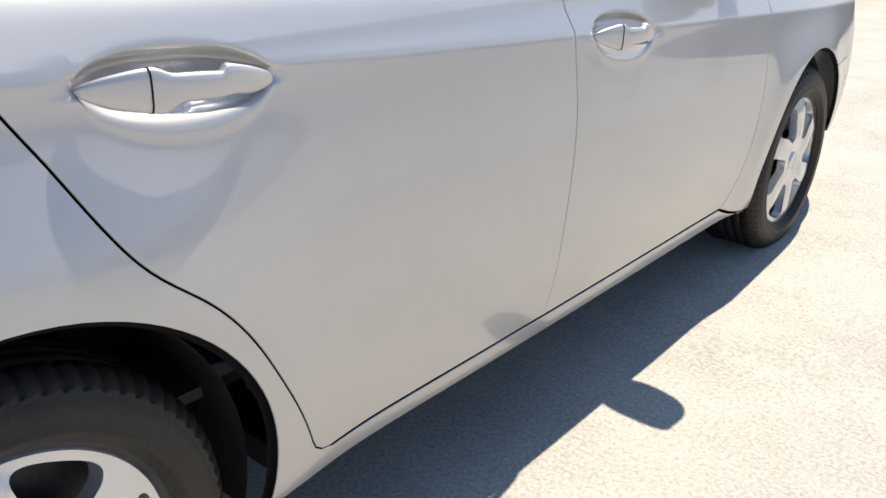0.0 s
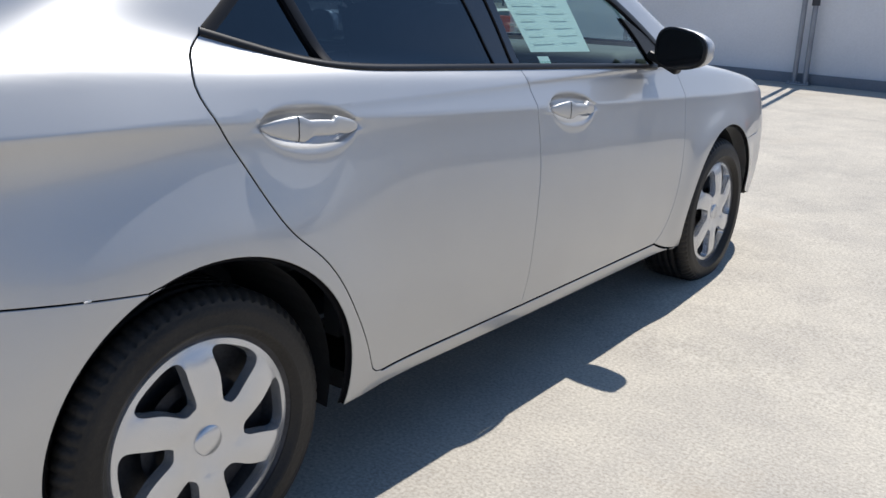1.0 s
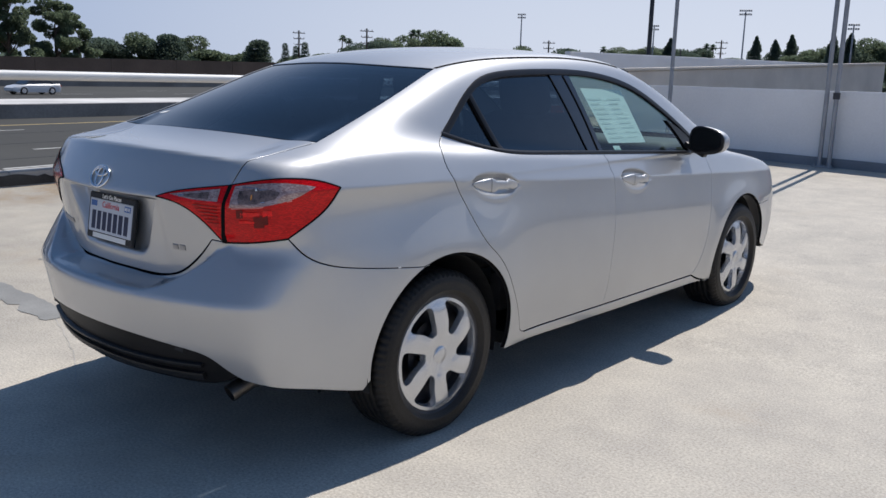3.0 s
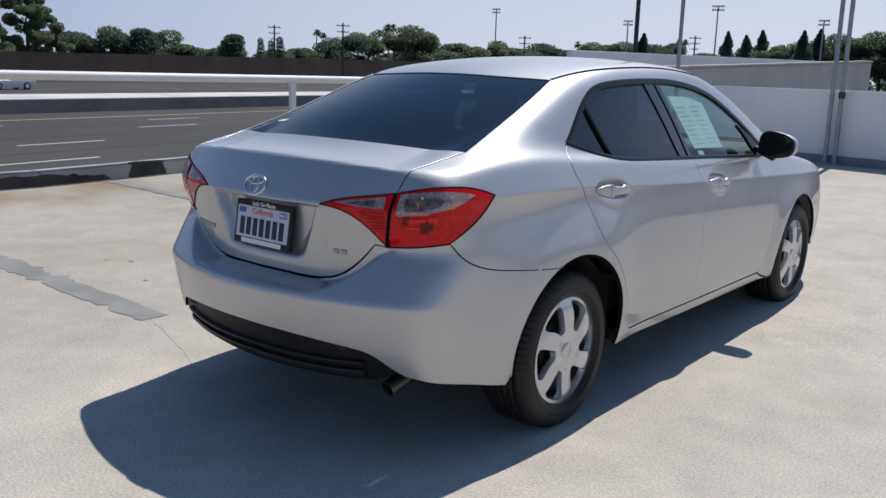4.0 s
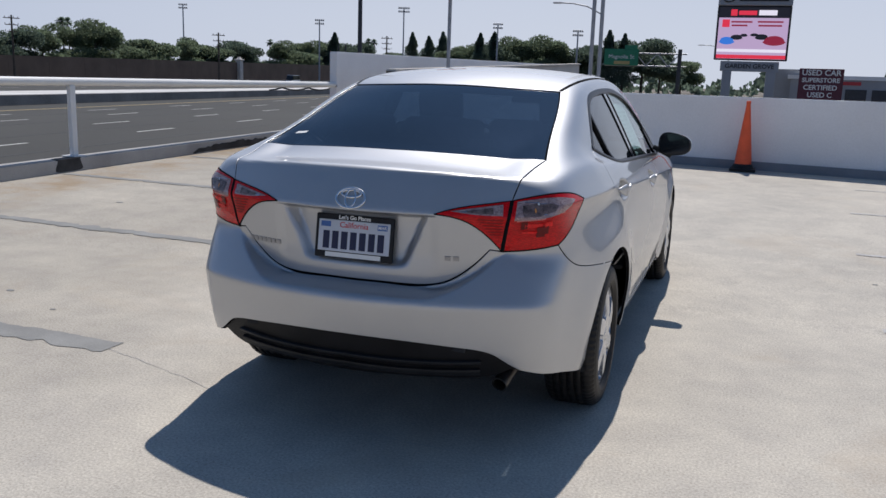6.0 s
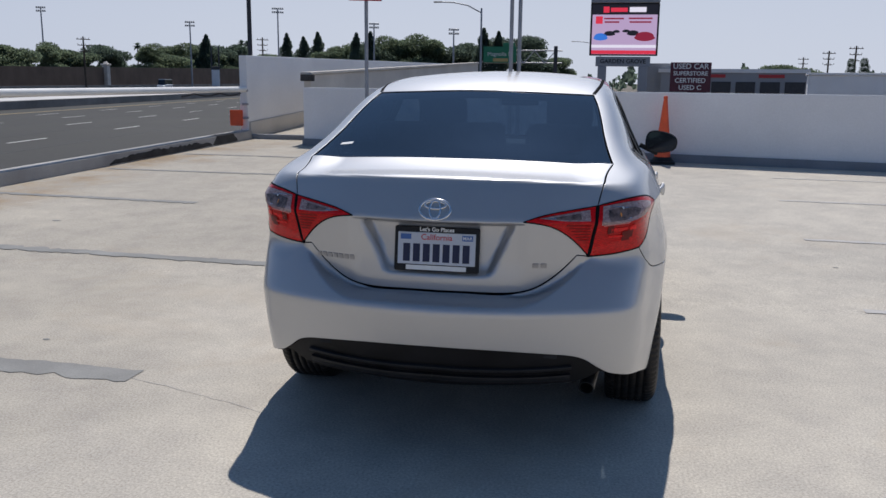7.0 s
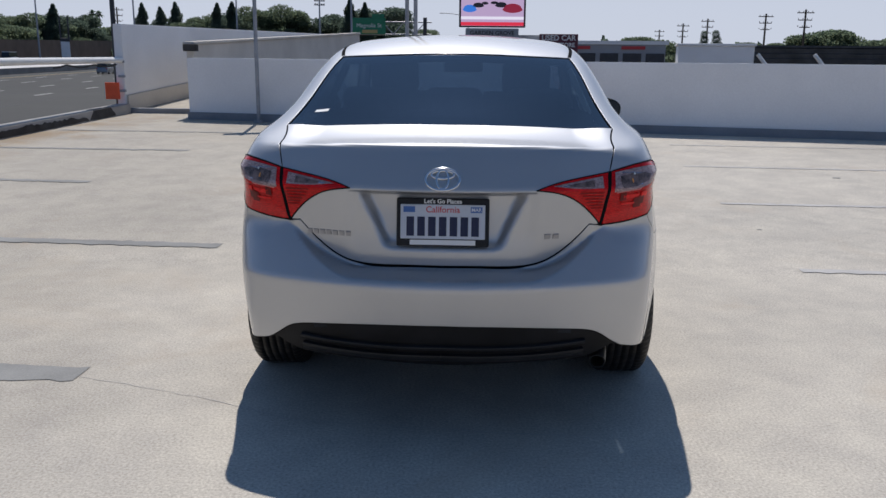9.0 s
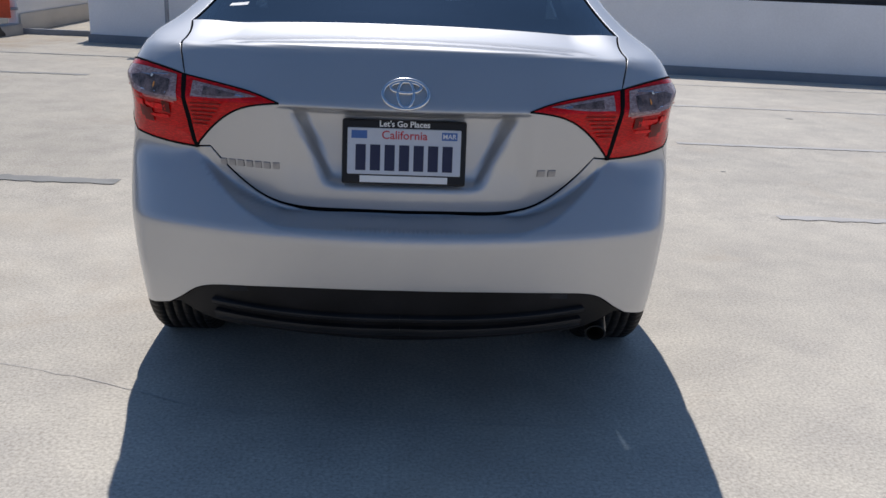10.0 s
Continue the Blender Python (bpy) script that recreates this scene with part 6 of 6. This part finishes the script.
plant(grown("round", 9, 12, 14, LEAF), "low leafy tree on the skyline", [(-37.8, 185, 2.4), (-33.6, 230, 1.9), (-47.9, 215, 1.7), (-52.8, 210, 1.6), (-55.0, 205, 1.7), (-23.0, 260, 2.0), (-18.6, 260, 2.3), (-13.5, 270, 2.4), (-4.2, 280, 2.0), (-50.0, 215, 1.5), (-39.3, 220, 2.0), (-34.5, 230, 2.1), (-29.2, 235, 2.0), (-25.6, 240, 2.0), (10.1, 150, 1.75), (15.8, 190, 1.3), (19.9, 170, 1.9), (21.5, 175, 2.2), (2.6, 300, 1.3), (8.6, 260, 1.2), (12.0, 280, 1.1), (17.8, 290, 1.2), (24.0, 250, 1.6)])
plant(grown("open", 18, 11, 15, LEAF), "tall airy tree behind the sound wall", [(-66.5, 150, 5.2), (-64.0, 152, 4.2), (-68.5, 150, 5.0), (-71.5, 152, 4.6), (-62.8, 156, 3.0)])
plant(grown("column", 7, 2.4, 16, LEAF_DARK), "slim dark cypress on the skyline", [(-50.5, 170, 1.95), (-49.9, 170, 1.8), (-49.4, 170, 2.05), (13.6, 140, 1.75), (14.3, 140, 1.78)])
plant(grown("column", 6, 6.0, 17, LEAF_DARK), "dark clipped tree on the skyline", [(-52.2, 175, 2.1), (-57.6, 178, 2.25)])
p0 = palm("palm_tree", 14, 5)
p0["tall"] = 15
plant(p0, "thin palm tree on the skyline", [(-24.2, 330, 2.6), (-23.85, 330, 2.55), (-42.6, 320, 3.1), (-42.3, 325, 3.1), (-47.3, 320, 2.6), (-46.9, 330, 2.4), (-62.0, 320, 1.9), (-30.5, 350, 2.3)], "palm tree", "palms on the skyline")

# a low far tree line closes the horizon
rnd = random.Random(4)
verts, faces = [], []
for i in range(5200):
    hd, d = rnd.uniform(-85, 40), rnd.uniform(420, 620)
    x, y, z = out(hd, d)
    h = rnd.uniform(3, 9) + 3 * math.sin(hd * 0.9) + 2 * math.sin(hd * 2.7)
    z += max(1.0, h) * rnd.random() ** 0.6
    s = rnd.uniform(1.0, 2.4)
    q = Euler((rnd.uniform(0, 6), rnd.uniform(0, 6), rnd.uniform(0, 6))).to_matrix()
    k = len(verts)
    verts += [Vector((x, y, z)) + q @ Vector(v) * s for v in ((-1, -0.6, 0), (1, -0.7, 0.25), (0.9, 0.8, -0.1), (-0.8, 0.7, 0.3), (0.1, 0, 0.8))]
    faces += [(k, k + 1, k + 4), (k + 1, k + 2, k + 4), (k + 2, k + 3, k + 4), (k + 3, k, k + 4)]
tagged(link("tree_line", mesh_of("tree_line", verts, faces, LEAF_DARK)), "far dark tree line along the horizon", "trees", kind="stuff")


# masts, lamps and poles
def mast(x, y, top, heads):
    e = tagged(empty("floodlight_mast", pose(x, y, LOW)), "tall sports field floodlight mast on the skyline", "light mast", "floodlight masts")
    h = top - LOW
    part("shaft", rod(bmesh.new(), (0, 0, 0), (0, 0, h), 0.32, 0.20, 8), GALV, e)
    for r in range(2):
        part("crossbar", box(bmesh.new(), (heads * 0.62, 0.16, 0.14), pose(0, 0, h - r * 1.1, 0, 0, 25)), GALV, e)
        for i in range(heads):
            part("floodlight", box(bmesh.new(), (0.46, 0.3, 0.44), pose(0, 0, h + 0.3 - r * 1.1, 0, 0, 25) @ pose((i - (heads - 1) / 2) * 0.62, -0.1, 0, 20), 0.06), GALV, e)


for x, y, z, n in ((-189.6, 260, 23.9, 5), (-136.1, 260, 19.0, 5), (-106, 260, 23.0, 6), (-74.6, 260, 18.3, 5), (-46.5, 244, 15.6, 5)):
    mast(x, y, z, n)


def street_lamp(hd, d, top, arm, name="street_lamp", r=0.11, mat=GALV):
    x, y, _ = out(hd, d)
    e = tagged(empty(name, pose(x, y, LOW)), "grey street lamp with a curved arm" if arm else "tall dark steel pole", "street lamp" if arm else "pole")
    h = top - LOW
    part("shaft", rod(bmesh.new(), (0, 0, 0), (0, 0, h), r, r * 0.7, 10), mat, e)
    if arm:
        bm = bmesh.new()
        pts = [Vector((0, 0, h - 0.4)), Vector((-arm * 0.35, 0, h + 0.25)), Vector((-arm * 0.7, 0, h + 0.5)), Vector((-arm, 0, h + 0.55))]
        for a, b in zip(pts, pts[1:]):
            rod(bm, a, b, r * 0.5, n=8)
        part("arm", bm, mat, e)
        part("lamp_head", box(bmesh.new(), (0.75, 0.3, 0.14), pose(-arm - 0.3, 0, h + 0.55), 0.05), mat, e)


street_lamp(-8.75, 78, 7.7, 3.6)
street_lamp(-1.2, 150, 7.6, 4.2)
street_lamp(-23.25, 35, 9.6, 0, "dark_pole", 0.10, DARK_POLE)


def utility_pole(hd, d, el):
    x, y, _ = out(hd, d)
    h = 1.4 + d * math.tan(radians(el)) - LOW
    e = tagged(empty("utility_pole", pose(x, y, LOW, 0, 0, -hd + 20)), "wooden utility pole with crossarms on the skyline", "utility pole", "utility poles")
    part("shaft", rod(bmesh.new(), (0, 0, 0), (0, 0, h), 0.22, 0.15, 8), BARK, e)
    for i in range(3):
        bm = box(bmesh.new(), (2.6 - 0.5 * i, 0.14, 0.14), pose(0, 0, h - 0.5 - 1.1 * i))
        for k in range(4):
            rod(bm, (-1.05 + 0.7 * k, 0, h - 0.45 - 1.1 * i), (-1.05 + 0.7 * k, 0, h - 0.2 - 1.1 * i), 0.05, n=6)
        part("crossarm", bm, BARK, e)


for hd, d, el in ((12.3, 190, 2.0), (13.75, 180, 2.28), (10.9, 230, 1.63), (17.1, 165, 2.56), (19.3, 150, 2.78), (-45.2, 165, 2.85), (-49.6, 175, 2.59), (-22.9, 190, 2.6), (-33.5, 180, 2.4)):
    utility_pole(hd, d, el)


def roadside_cabinet():
    x, y, _ = out(-25.9, 330)
    e = tagged(empty("roadside_cabinet", pose(x, y, LOW, 0, 0, 25)), "white roadside cabinet with two dark masts", "cabinet")
    part("cabinet_body", box(bmesh.new(), (2.8, 1.6, 7.2), pose(0, 0, 3.6), 0.1), WHITE_WALL, e)
    part("cabinet_roof", box(bmesh.new(), (3.0, 1.8, 1.2), pose(0, 0, 7.8), 0.1), DARK_POLE, e)
    for sx in (-1.3, 1.3):
        part("mast", rod(bmesh.new(), (sx, 0, 8.2), (sx, 0, 15.6), 0.28, 0.22, 8), DARK_POLE, e)


roadside_cabinet()


# gantry with a green sign
def gantry():
    x, y, _ = out(-4.0, 118)
    e = tagged(empty("sign_gantry", pose(x, y, LOW, 0, 0, 4)), "steel truss gantry with a green road sign over the motorway", "sign gantry")
    h = 8.1
    part("column", box(bmesh.new(), (0.5, 0.5, h + 0.6), pose(0, 0, (h + 0.6) / 2), 0.03), DARK_POLE, e)
    for z in (h, h - 1.6):
        part("chord", rod(bmesh.new(), (0.9, 0, z), (-9.5, 0, z), 0.09, n=8), GALV, e)
    for i in range(7):
        part("brace", rod(bmesh.new(), (-1.4 * i, 0, h - 1.6 * (i % 2)), (-1.4 * (i + 1), 0, h - 1.6 * ((i + 1) % 2)), 0.06, n=6), GALV, e)
    s = part("sign_panel", box(bmesh.new(), (4.4, 0.08, 2.1), pose(-7.4, -0.25, h - 0.55), 0.05), GREEN_SIGN, e, "green road sign with white words")
    words("sign_words", "Magnolia St", 0.72, pose(-7.4, -0.31, h - 0.5, 90), WHITE, s, 0.01)
    part("yellow_strip", box(bmesh.new(), (2.0, 0.02, 0.42), pose(-7.3, -0.31, h - 1.25)), LANE_Y, s)
    part("exit_tab", box(bmesh.new(), (1.6, 0.08, 0.5), pose(-6.2, -0.25, h + 0.75)), GREEN_SIGN, s)


gantry()


# electronic sign board
SCREEN_LILAC = lit("screen_lilac", (0.62, 0.45, 0.66), 0.75)
SCREEN_RED = lit("screen_red", (0.85, 0.04, 0.08), 0.8)
SCREEN_BLACK = lit("screen_black", (0.02, 0.02, 0.03), 0.5)
SCREEN_WHITE = lit("screen_white", (0.85, 0.80, 0.88), 0.9)
SCREEN_BLUE = lit("screen_blue", (0.05, 0.22, 0.75), 0.8)
SCREEN_DARK = lit("screen_dark_red", (0.30, 0.02, 0.05), 0.8)
GREY_PANEL = material("grey_panel", (0.33, 0.34, 0.36), 0.6, 0.1, 0.06, 0.5, 8)


def sign_board():
    x, y, _ = out(0.3, 94)
    e = tagged(empty("electronic_sign", pose(x, y, LOW, 0, 0, 2)), "large electronic sign board on two grey legs", "electronic sign")
    b = 4.35 - LOW
    part("case", box(bmesh.new(), (7.0, 0.7, 5.3), pose(0, 0.4, b + 2.5), 0.05), BLACK, e)
    part("header", box(bmesh.new(), (7.0, 0.9, 1.35), pose(0, 0.3, b + 5.85), 0.05), GREY_PANEL, e, "grey header panel with a dark word bar")
    part("header_bar", box(bmesh.new(), (4.6, 0.02, 0.62), pose(0.8, -0.17, b + 5.9)), BLACK, e)
    bm = bmesh.new()
    oval(bm, pose(-2.5, -0.17, b + 5.9), 0.55, 0.38, 0.06)
    part("header_oval", bm, BLACK, e)

    def tile(name, mat, w, h, cx, cz, up=0.0):
        part(name, box(bmesh.new(), (w, 0.02, h), pose(cx, 0.03 - up, b + cz)), mat, e)
    tile("screen_field", SCREEN_LILAC, 6.6, 5.0, 0, 2.5)
    tile("screen_top", SCREEN_BLACK, 6.6, 1.0, 0, 4.5, 0.02)
    tile("screen_band", SCREEN_RED, 6.6, 0.36, 0, 0.2, 0.02)
    tile("screen_mark", SCREEN_RED, 0.6, 0.6, -1.9, 4.5, 0.04)
    tile("screen_bar", SCREEN_RED, 1.7, 0.42, -0.6, 4.48, 0.04)
    tile("screen_bar", SCREEN_WHITE, 1.7, 0.5, 1.3, 4.5, 0.04)
    tile("screen_mark", SCREEN_RED, 0.7, 0.75, -2.6, 3.45, 0.02)
    for cx, cz, w in ((-1.1, 3.6, 2.0), (-1.3, 3.25, 1.5), (1.6, 3.62, 2.4), (1.6, 3.25, 2.2)):
        tile("screen_text_bar", SCREEN_DARK, w, 0.16, cx, cz, 0.02)
    tile("screen_stripe", SCREEN_WHITE, 6.6, 0.3, 0, 0.8, 0.01)
    for cx, cz, w, h, m in ((-2.4, 1.75, 1.6, 0.75, SCREEN_BLUE), (-1.5, 2.1, 1.3, 0.5, SCREEN_BLACK), (-0.8, 2.3, 0.8, 0.3, SCREEN_BLACK), (2.1, 1.8, 2.3, 0.95, SCREEN_DARK), (0.9, 2.15, 1.4, 0.55, SCREEN_BLACK), (0.2, 2.35, 0.9, 0.3, SCREEN_BLACK)):
        bm = bmesh.new()
        n = 20
        vs = [bm.verts.new((cx + w / 2 * math.cos(t) * (1 if math.sin(t) < 0 else 0.82), -0.005, b + cz + h / 2 * math.sin(t))) for t in (2 * math.pi * i / n for i in range(n))]
        bm.faces.new(vs[::-1])
        part("screen_shape", bm, m, e)
    part("lower_board", box(bmesh.new(), (5.6, 0.8, 1.0), pose(0, 0.4, b - 0.75), 0.04), GREY_PANEL, e, "grey board with dark letters")
    words("board_words", "GARDEN GROVE", 0.62, pose(0, -0.02, b - 0.75, 90), BLACK, e, 0.01, 0.01)
    for sx in (-1, 1):
        part("leg", box(bmesh.new(), (0.9, 0.8, b - 1.25), pose(sx * 2.1, 0.4, (b - 1.25) / 2), 0.04), GREY_PANEL, e)


sign_board()


# dealership building and its banner
def showroom():
    x, y, _ = out(7.0, 100)
    e = tagged(empty("showroom", pose(x, y, LOW, 0, 0, -6)), "long grey flat-roofed showroom with dark windows", "building")
    part("wall", box(bmesh.new(), (15, 10, 5.2), pose(0, 5, 2.6)), GREY_PANEL, e)
    part("roof", box(bmesh.new(), (15.6, 10.4, 0.4), pose(0, 5, 5.4)), WHITE_WALL, e)
    part("tower", box(bmesh.new(), (6, 6, 6.2), pose(-6.8, 4.6, 3.1)), GREY_PANEL, e)
    for i in range(5):
        w = part("window", box(bmesh.new(), (2.0, 0.2, 1.5), pose(-3.6 + 2.5 * i, 0.0, 3.5)), DARK_POLE, e, "dark shop window")
        part("sill", box(bmesh.new(), (2.2, 0.3, 0.12), pose(-3.6 + 2.5 * i, -0.05, 2.7)), WHITE_WALL, w)
    for sx in (-2.0, 4.0):
        part("fascia_bar", box(bmesh.new(), (2.6, 0.05, 0.35), pose(sx, -0.08, 4.85)), RED_SIGN, e)
    x, y, _ = out(4.55, 79)
    b = tagged(empty("banner_sign", pose(x, y, LOW, 0, 0, -4)), "dark red banner with white capitals", "banner")
    part("board", box(bmesh.new(), (3.4, 0.12, 2.5), pose(0, 0, 4.55), 0.02), material("maroon", (0.11, 0.03, 0.045), 0.7), b)
    for i, (t, s) in enumerate((("USED CAR", 0.64), ("SUPERSTORE", 0.50), ("CERTIFIED", 0.56), ("USED C", 0.56))):
        words("banner_words", t, s, pose(0, -0.07, 5.45 - 0.60 * i, 90), WHITE, b, 0.01, 0.012)
    for sx in (-1.6, 1.6):
        part("leg", rod(bmesh.new(), (sx, 0.1, 0), (sx, 0.1, 3.4), 0.07, n=8), GALV, b)


showroom()


def roof_hut():
    x, y, _ = out(13.9, 31)
    e = tagged(empty("roof_hut", pose(x, y, LOW, 0, 0, -10)), "white plastered stair hut behind the parapet", "building")
    part("wall", box(bmesh.new(), (2.35, 2.2, 4.3), pose(0, 0, 2.15), 0.02), WHITE_WALL, e)
    part("roof", box(bmesh.new(), (2.45, 2.3, 0.07), pose(0, 0, 4.335), 0.01), WHITE_WALL, e)
    x, y, _ = out(27, 47)
    f = tagged(empty("slatted_building", pose(x, y, LOW, 0, 0, -6)), "long dark grey building clad in horizontal slats", "building")
    part("wall", box(bmesh.new(), (21.6, 6, 4.4), pose(0.0, 3.2, 2.2)), DARK_SLAT, f)
    for i in range(9):
        part("slat", box(bmesh.new(), (21.7, 0.16, 0.26), pose(0, 0.14, 2.35 + 0.24 * i, 18)), DARK_SLAT, f)
    part("roof", box(bmesh.new(), (21.8, 6.4, 0.1), pose(0, 3.2, 4.46)), DARK_SLAT, f)
    for hd in (17.0, 20.2):
        x, y, _ = out(hd, 30)
        k = tagged(empty("steel_boom", pose(x, y, LOW, 0, 0, -15)), "pale slanted steel arm behind the parapet", "steel arm")
        bm = rod(bmesh.new(), (0, 0, 0), (0, 0, 3.7), 0.04, n=8)
        rod(bm, (0.05, 0, 3.65), (-0.28, 0, 4.05), 0.06, n=8)
        part("bar", bm, WHITE_STEEL, k)


DARK_SLAT = material("dark_slats", (0.07, 0.072, 0.075), 0.8, 0, 0.25, 1.5, 20)
roof_hut()


# vehicles on the motorway
def traffic(kind, colour):
    """A plain road vehicle: lofted body, glasshouse, wheels."""
    L, W, H, bon, boot_l, belt = {"saloon": (4.7, 1.8, 1.45, 1.1, 0.75, 0.95), "suv": (4.8, 1.9, 1.78, 1.15, 0.15, 1.1), "van": (6.2, 2.1, 2.5, 0.7, 0.05, 1.25)}[kind]
    e = empty("vehicle")
    bm = bmesh.new()
    sec = [(-L / 2, 0.35, belt * 0.86, 0.86), (-L / 2 + 0.12, 0.22, belt, 0.97), (-L * 0.2, 0.2, belt, 1.0), (L * 0.2, 0.2, belt * 0.98, 1.0), (L / 2 - 0.3, 0.22, belt * 0.8, 0.95), (L / 2, 0.34, belt * 0.62, 0.82)]
    rings = []
    for y, z0, z1, w in sec:
        x = W / 2 * w
        rings.append([bm.verts.new(v) for v in ((-x * 0.94, y, z0), (-x, y, z0 + 0.25), (-x * 0.97, y, z1 - 0.08), (-x * 0.88, y, z1), (x * 0.88, y, z1), (x * 0.97, y, z1 - 0.08), (x, y, z0 + 0.25), (x * 0.94, y, z0))])
    for a, b in zip(rings, rings[1:]):
        for i in range(8):
            bm.faces.new((a[i], a[(i + 1) % 8], b[(i + 1) % 8], b[i]))
    bm.faces.new(rings[0])
    bm.faces.new(rings[-1][::-1])
    bmesh.ops.recalc_face_normals(bm, faces=bm.faces)
    part("body", bm, colour, e, smooth=35)
    y0, y1 = -L / 2 + boot_l, L / 2 - bon
    for nm, mat, grow in (("glasshouse", GLOSS_BLACK, 0.0), ("roof", colour, 0.012)):
        bm = bmesh.new()
        lo_z = belt - 0.03 if nm == "glasshouse" else H - 0.12
        t = (lo_z - belt) / (H - belt)
        rows = []
        for z, f in ((lo_z, max(0, t)), (H, 1.0)):
            x = W / 2 * (0.90 - 0.14 * f) + grow
            ya, yb = y0 + 0.5 * f * (1 if kind == "saloon" else 0.35) - grow, y1 - 0.75 * f * (1 if kind != "van" else 0.6) + grow
            rows.append([bm.verts.new(v) for v in ((-x, ya, z + grow), (x, ya, z + grow), (x, yb, z + grow), (-x, yb, z + grow))])
        bm.faces.new(rows[1])
        for i in range(4):
            bm.faces.new((rows[0][i], rows[0][(i + 1) % 4], rows[1][(i + 1) % 4], rows[1][i]))
        bmesh.ops.recalc_face_normals(bm, faces=bm.faces)
        part(nm, bm, mat, e)
    for sx in (-1, 1):
        for y in (-L * 0.29, L * 0.30):
            m = Matrix.Translation((sx * (W / 2 - 0.1), y, 0.34)) @ Matrix.Rotation(math.pi / 2, 4, "Y")
            bm = bmesh.new()
            bmesh.ops.create_cone(bm, cap_ends=True, segments=20, radius1=0.34, radius2=0.34, depth=0.22, matrix=m)
            w = part("wheel", bm, RUBBER, e)
            bm = bmesh.new()
            bmesh.ops.create_cone(bm, cap_ends=True, segments=16, radius1=0.21, radius2=0.21, depth=0.24, matrix=m)
            part("rim", bm, HUBCAP, w)
        part("rear_lamp", box(bmesh.new(), (0.2, 0.06, 0.16), pose(sx * W * 0.40, -L / 2 + 0.03, belt * 0.82)), LENS_RED, e)
    return e


CAR_WHITE = paint("white_car_paint", (0.72, 0.72, 0.72), 0.3, 0.0)
CAR_GREY = paint("grey_car_paint", (0.22, 0.23, 0.25), 0.3, 0.4)
white_car, grey_suv, white_van = traffic("saloon", CAR_WHITE), traffic("suv", CAR_GREY), traffic("van", CAR_WHITE)
used = set()
for src, lab, s, p, z, back in ((grey_suv, "grey sport utility vehicle on the motorway", 150, 41, -2.3, 0), (white_car, "white saloon car on the motorway", 45, 72, FAR_Z, 1), (white_van, "white van on the far carriageway", 215, 80, FAR_Z, 1), (white_car, "white saloon car far along the motorway", 290, 35, -2.3, 0), (grey_suv, "dark vehicle far along the motorway", 330, 72, FAR_Z, 1),
                                (white_car, "white car in distant traffic", 380, 62, FAR_Z, 1), (white_car, "white car in distant traffic", 395, 70, FAR_Z, 1), (white_van, "white van in distant traffic", 420, 66, FAR_Z, 1), (white_car, "white car in distant traffic", 440, 60, FAR_Z, 1), (white_car, "white car in distant traffic", 455, 76, FAR_Z, 1), (grey_suv, "dark car in distant traffic", 365, 45, -2.3, 0)):
    x, y, _ = along(s, p)
    m = pose(x, y, z, 0, 0, 9 + 180 * back)
    if src.name in used:
        ob = copy_thing(src, m)
    else:
        used.add(src.name)
        ob = src
        ob.matrix_basis = m
    tagged(ob, lab, "car", "traffic on the motorway")
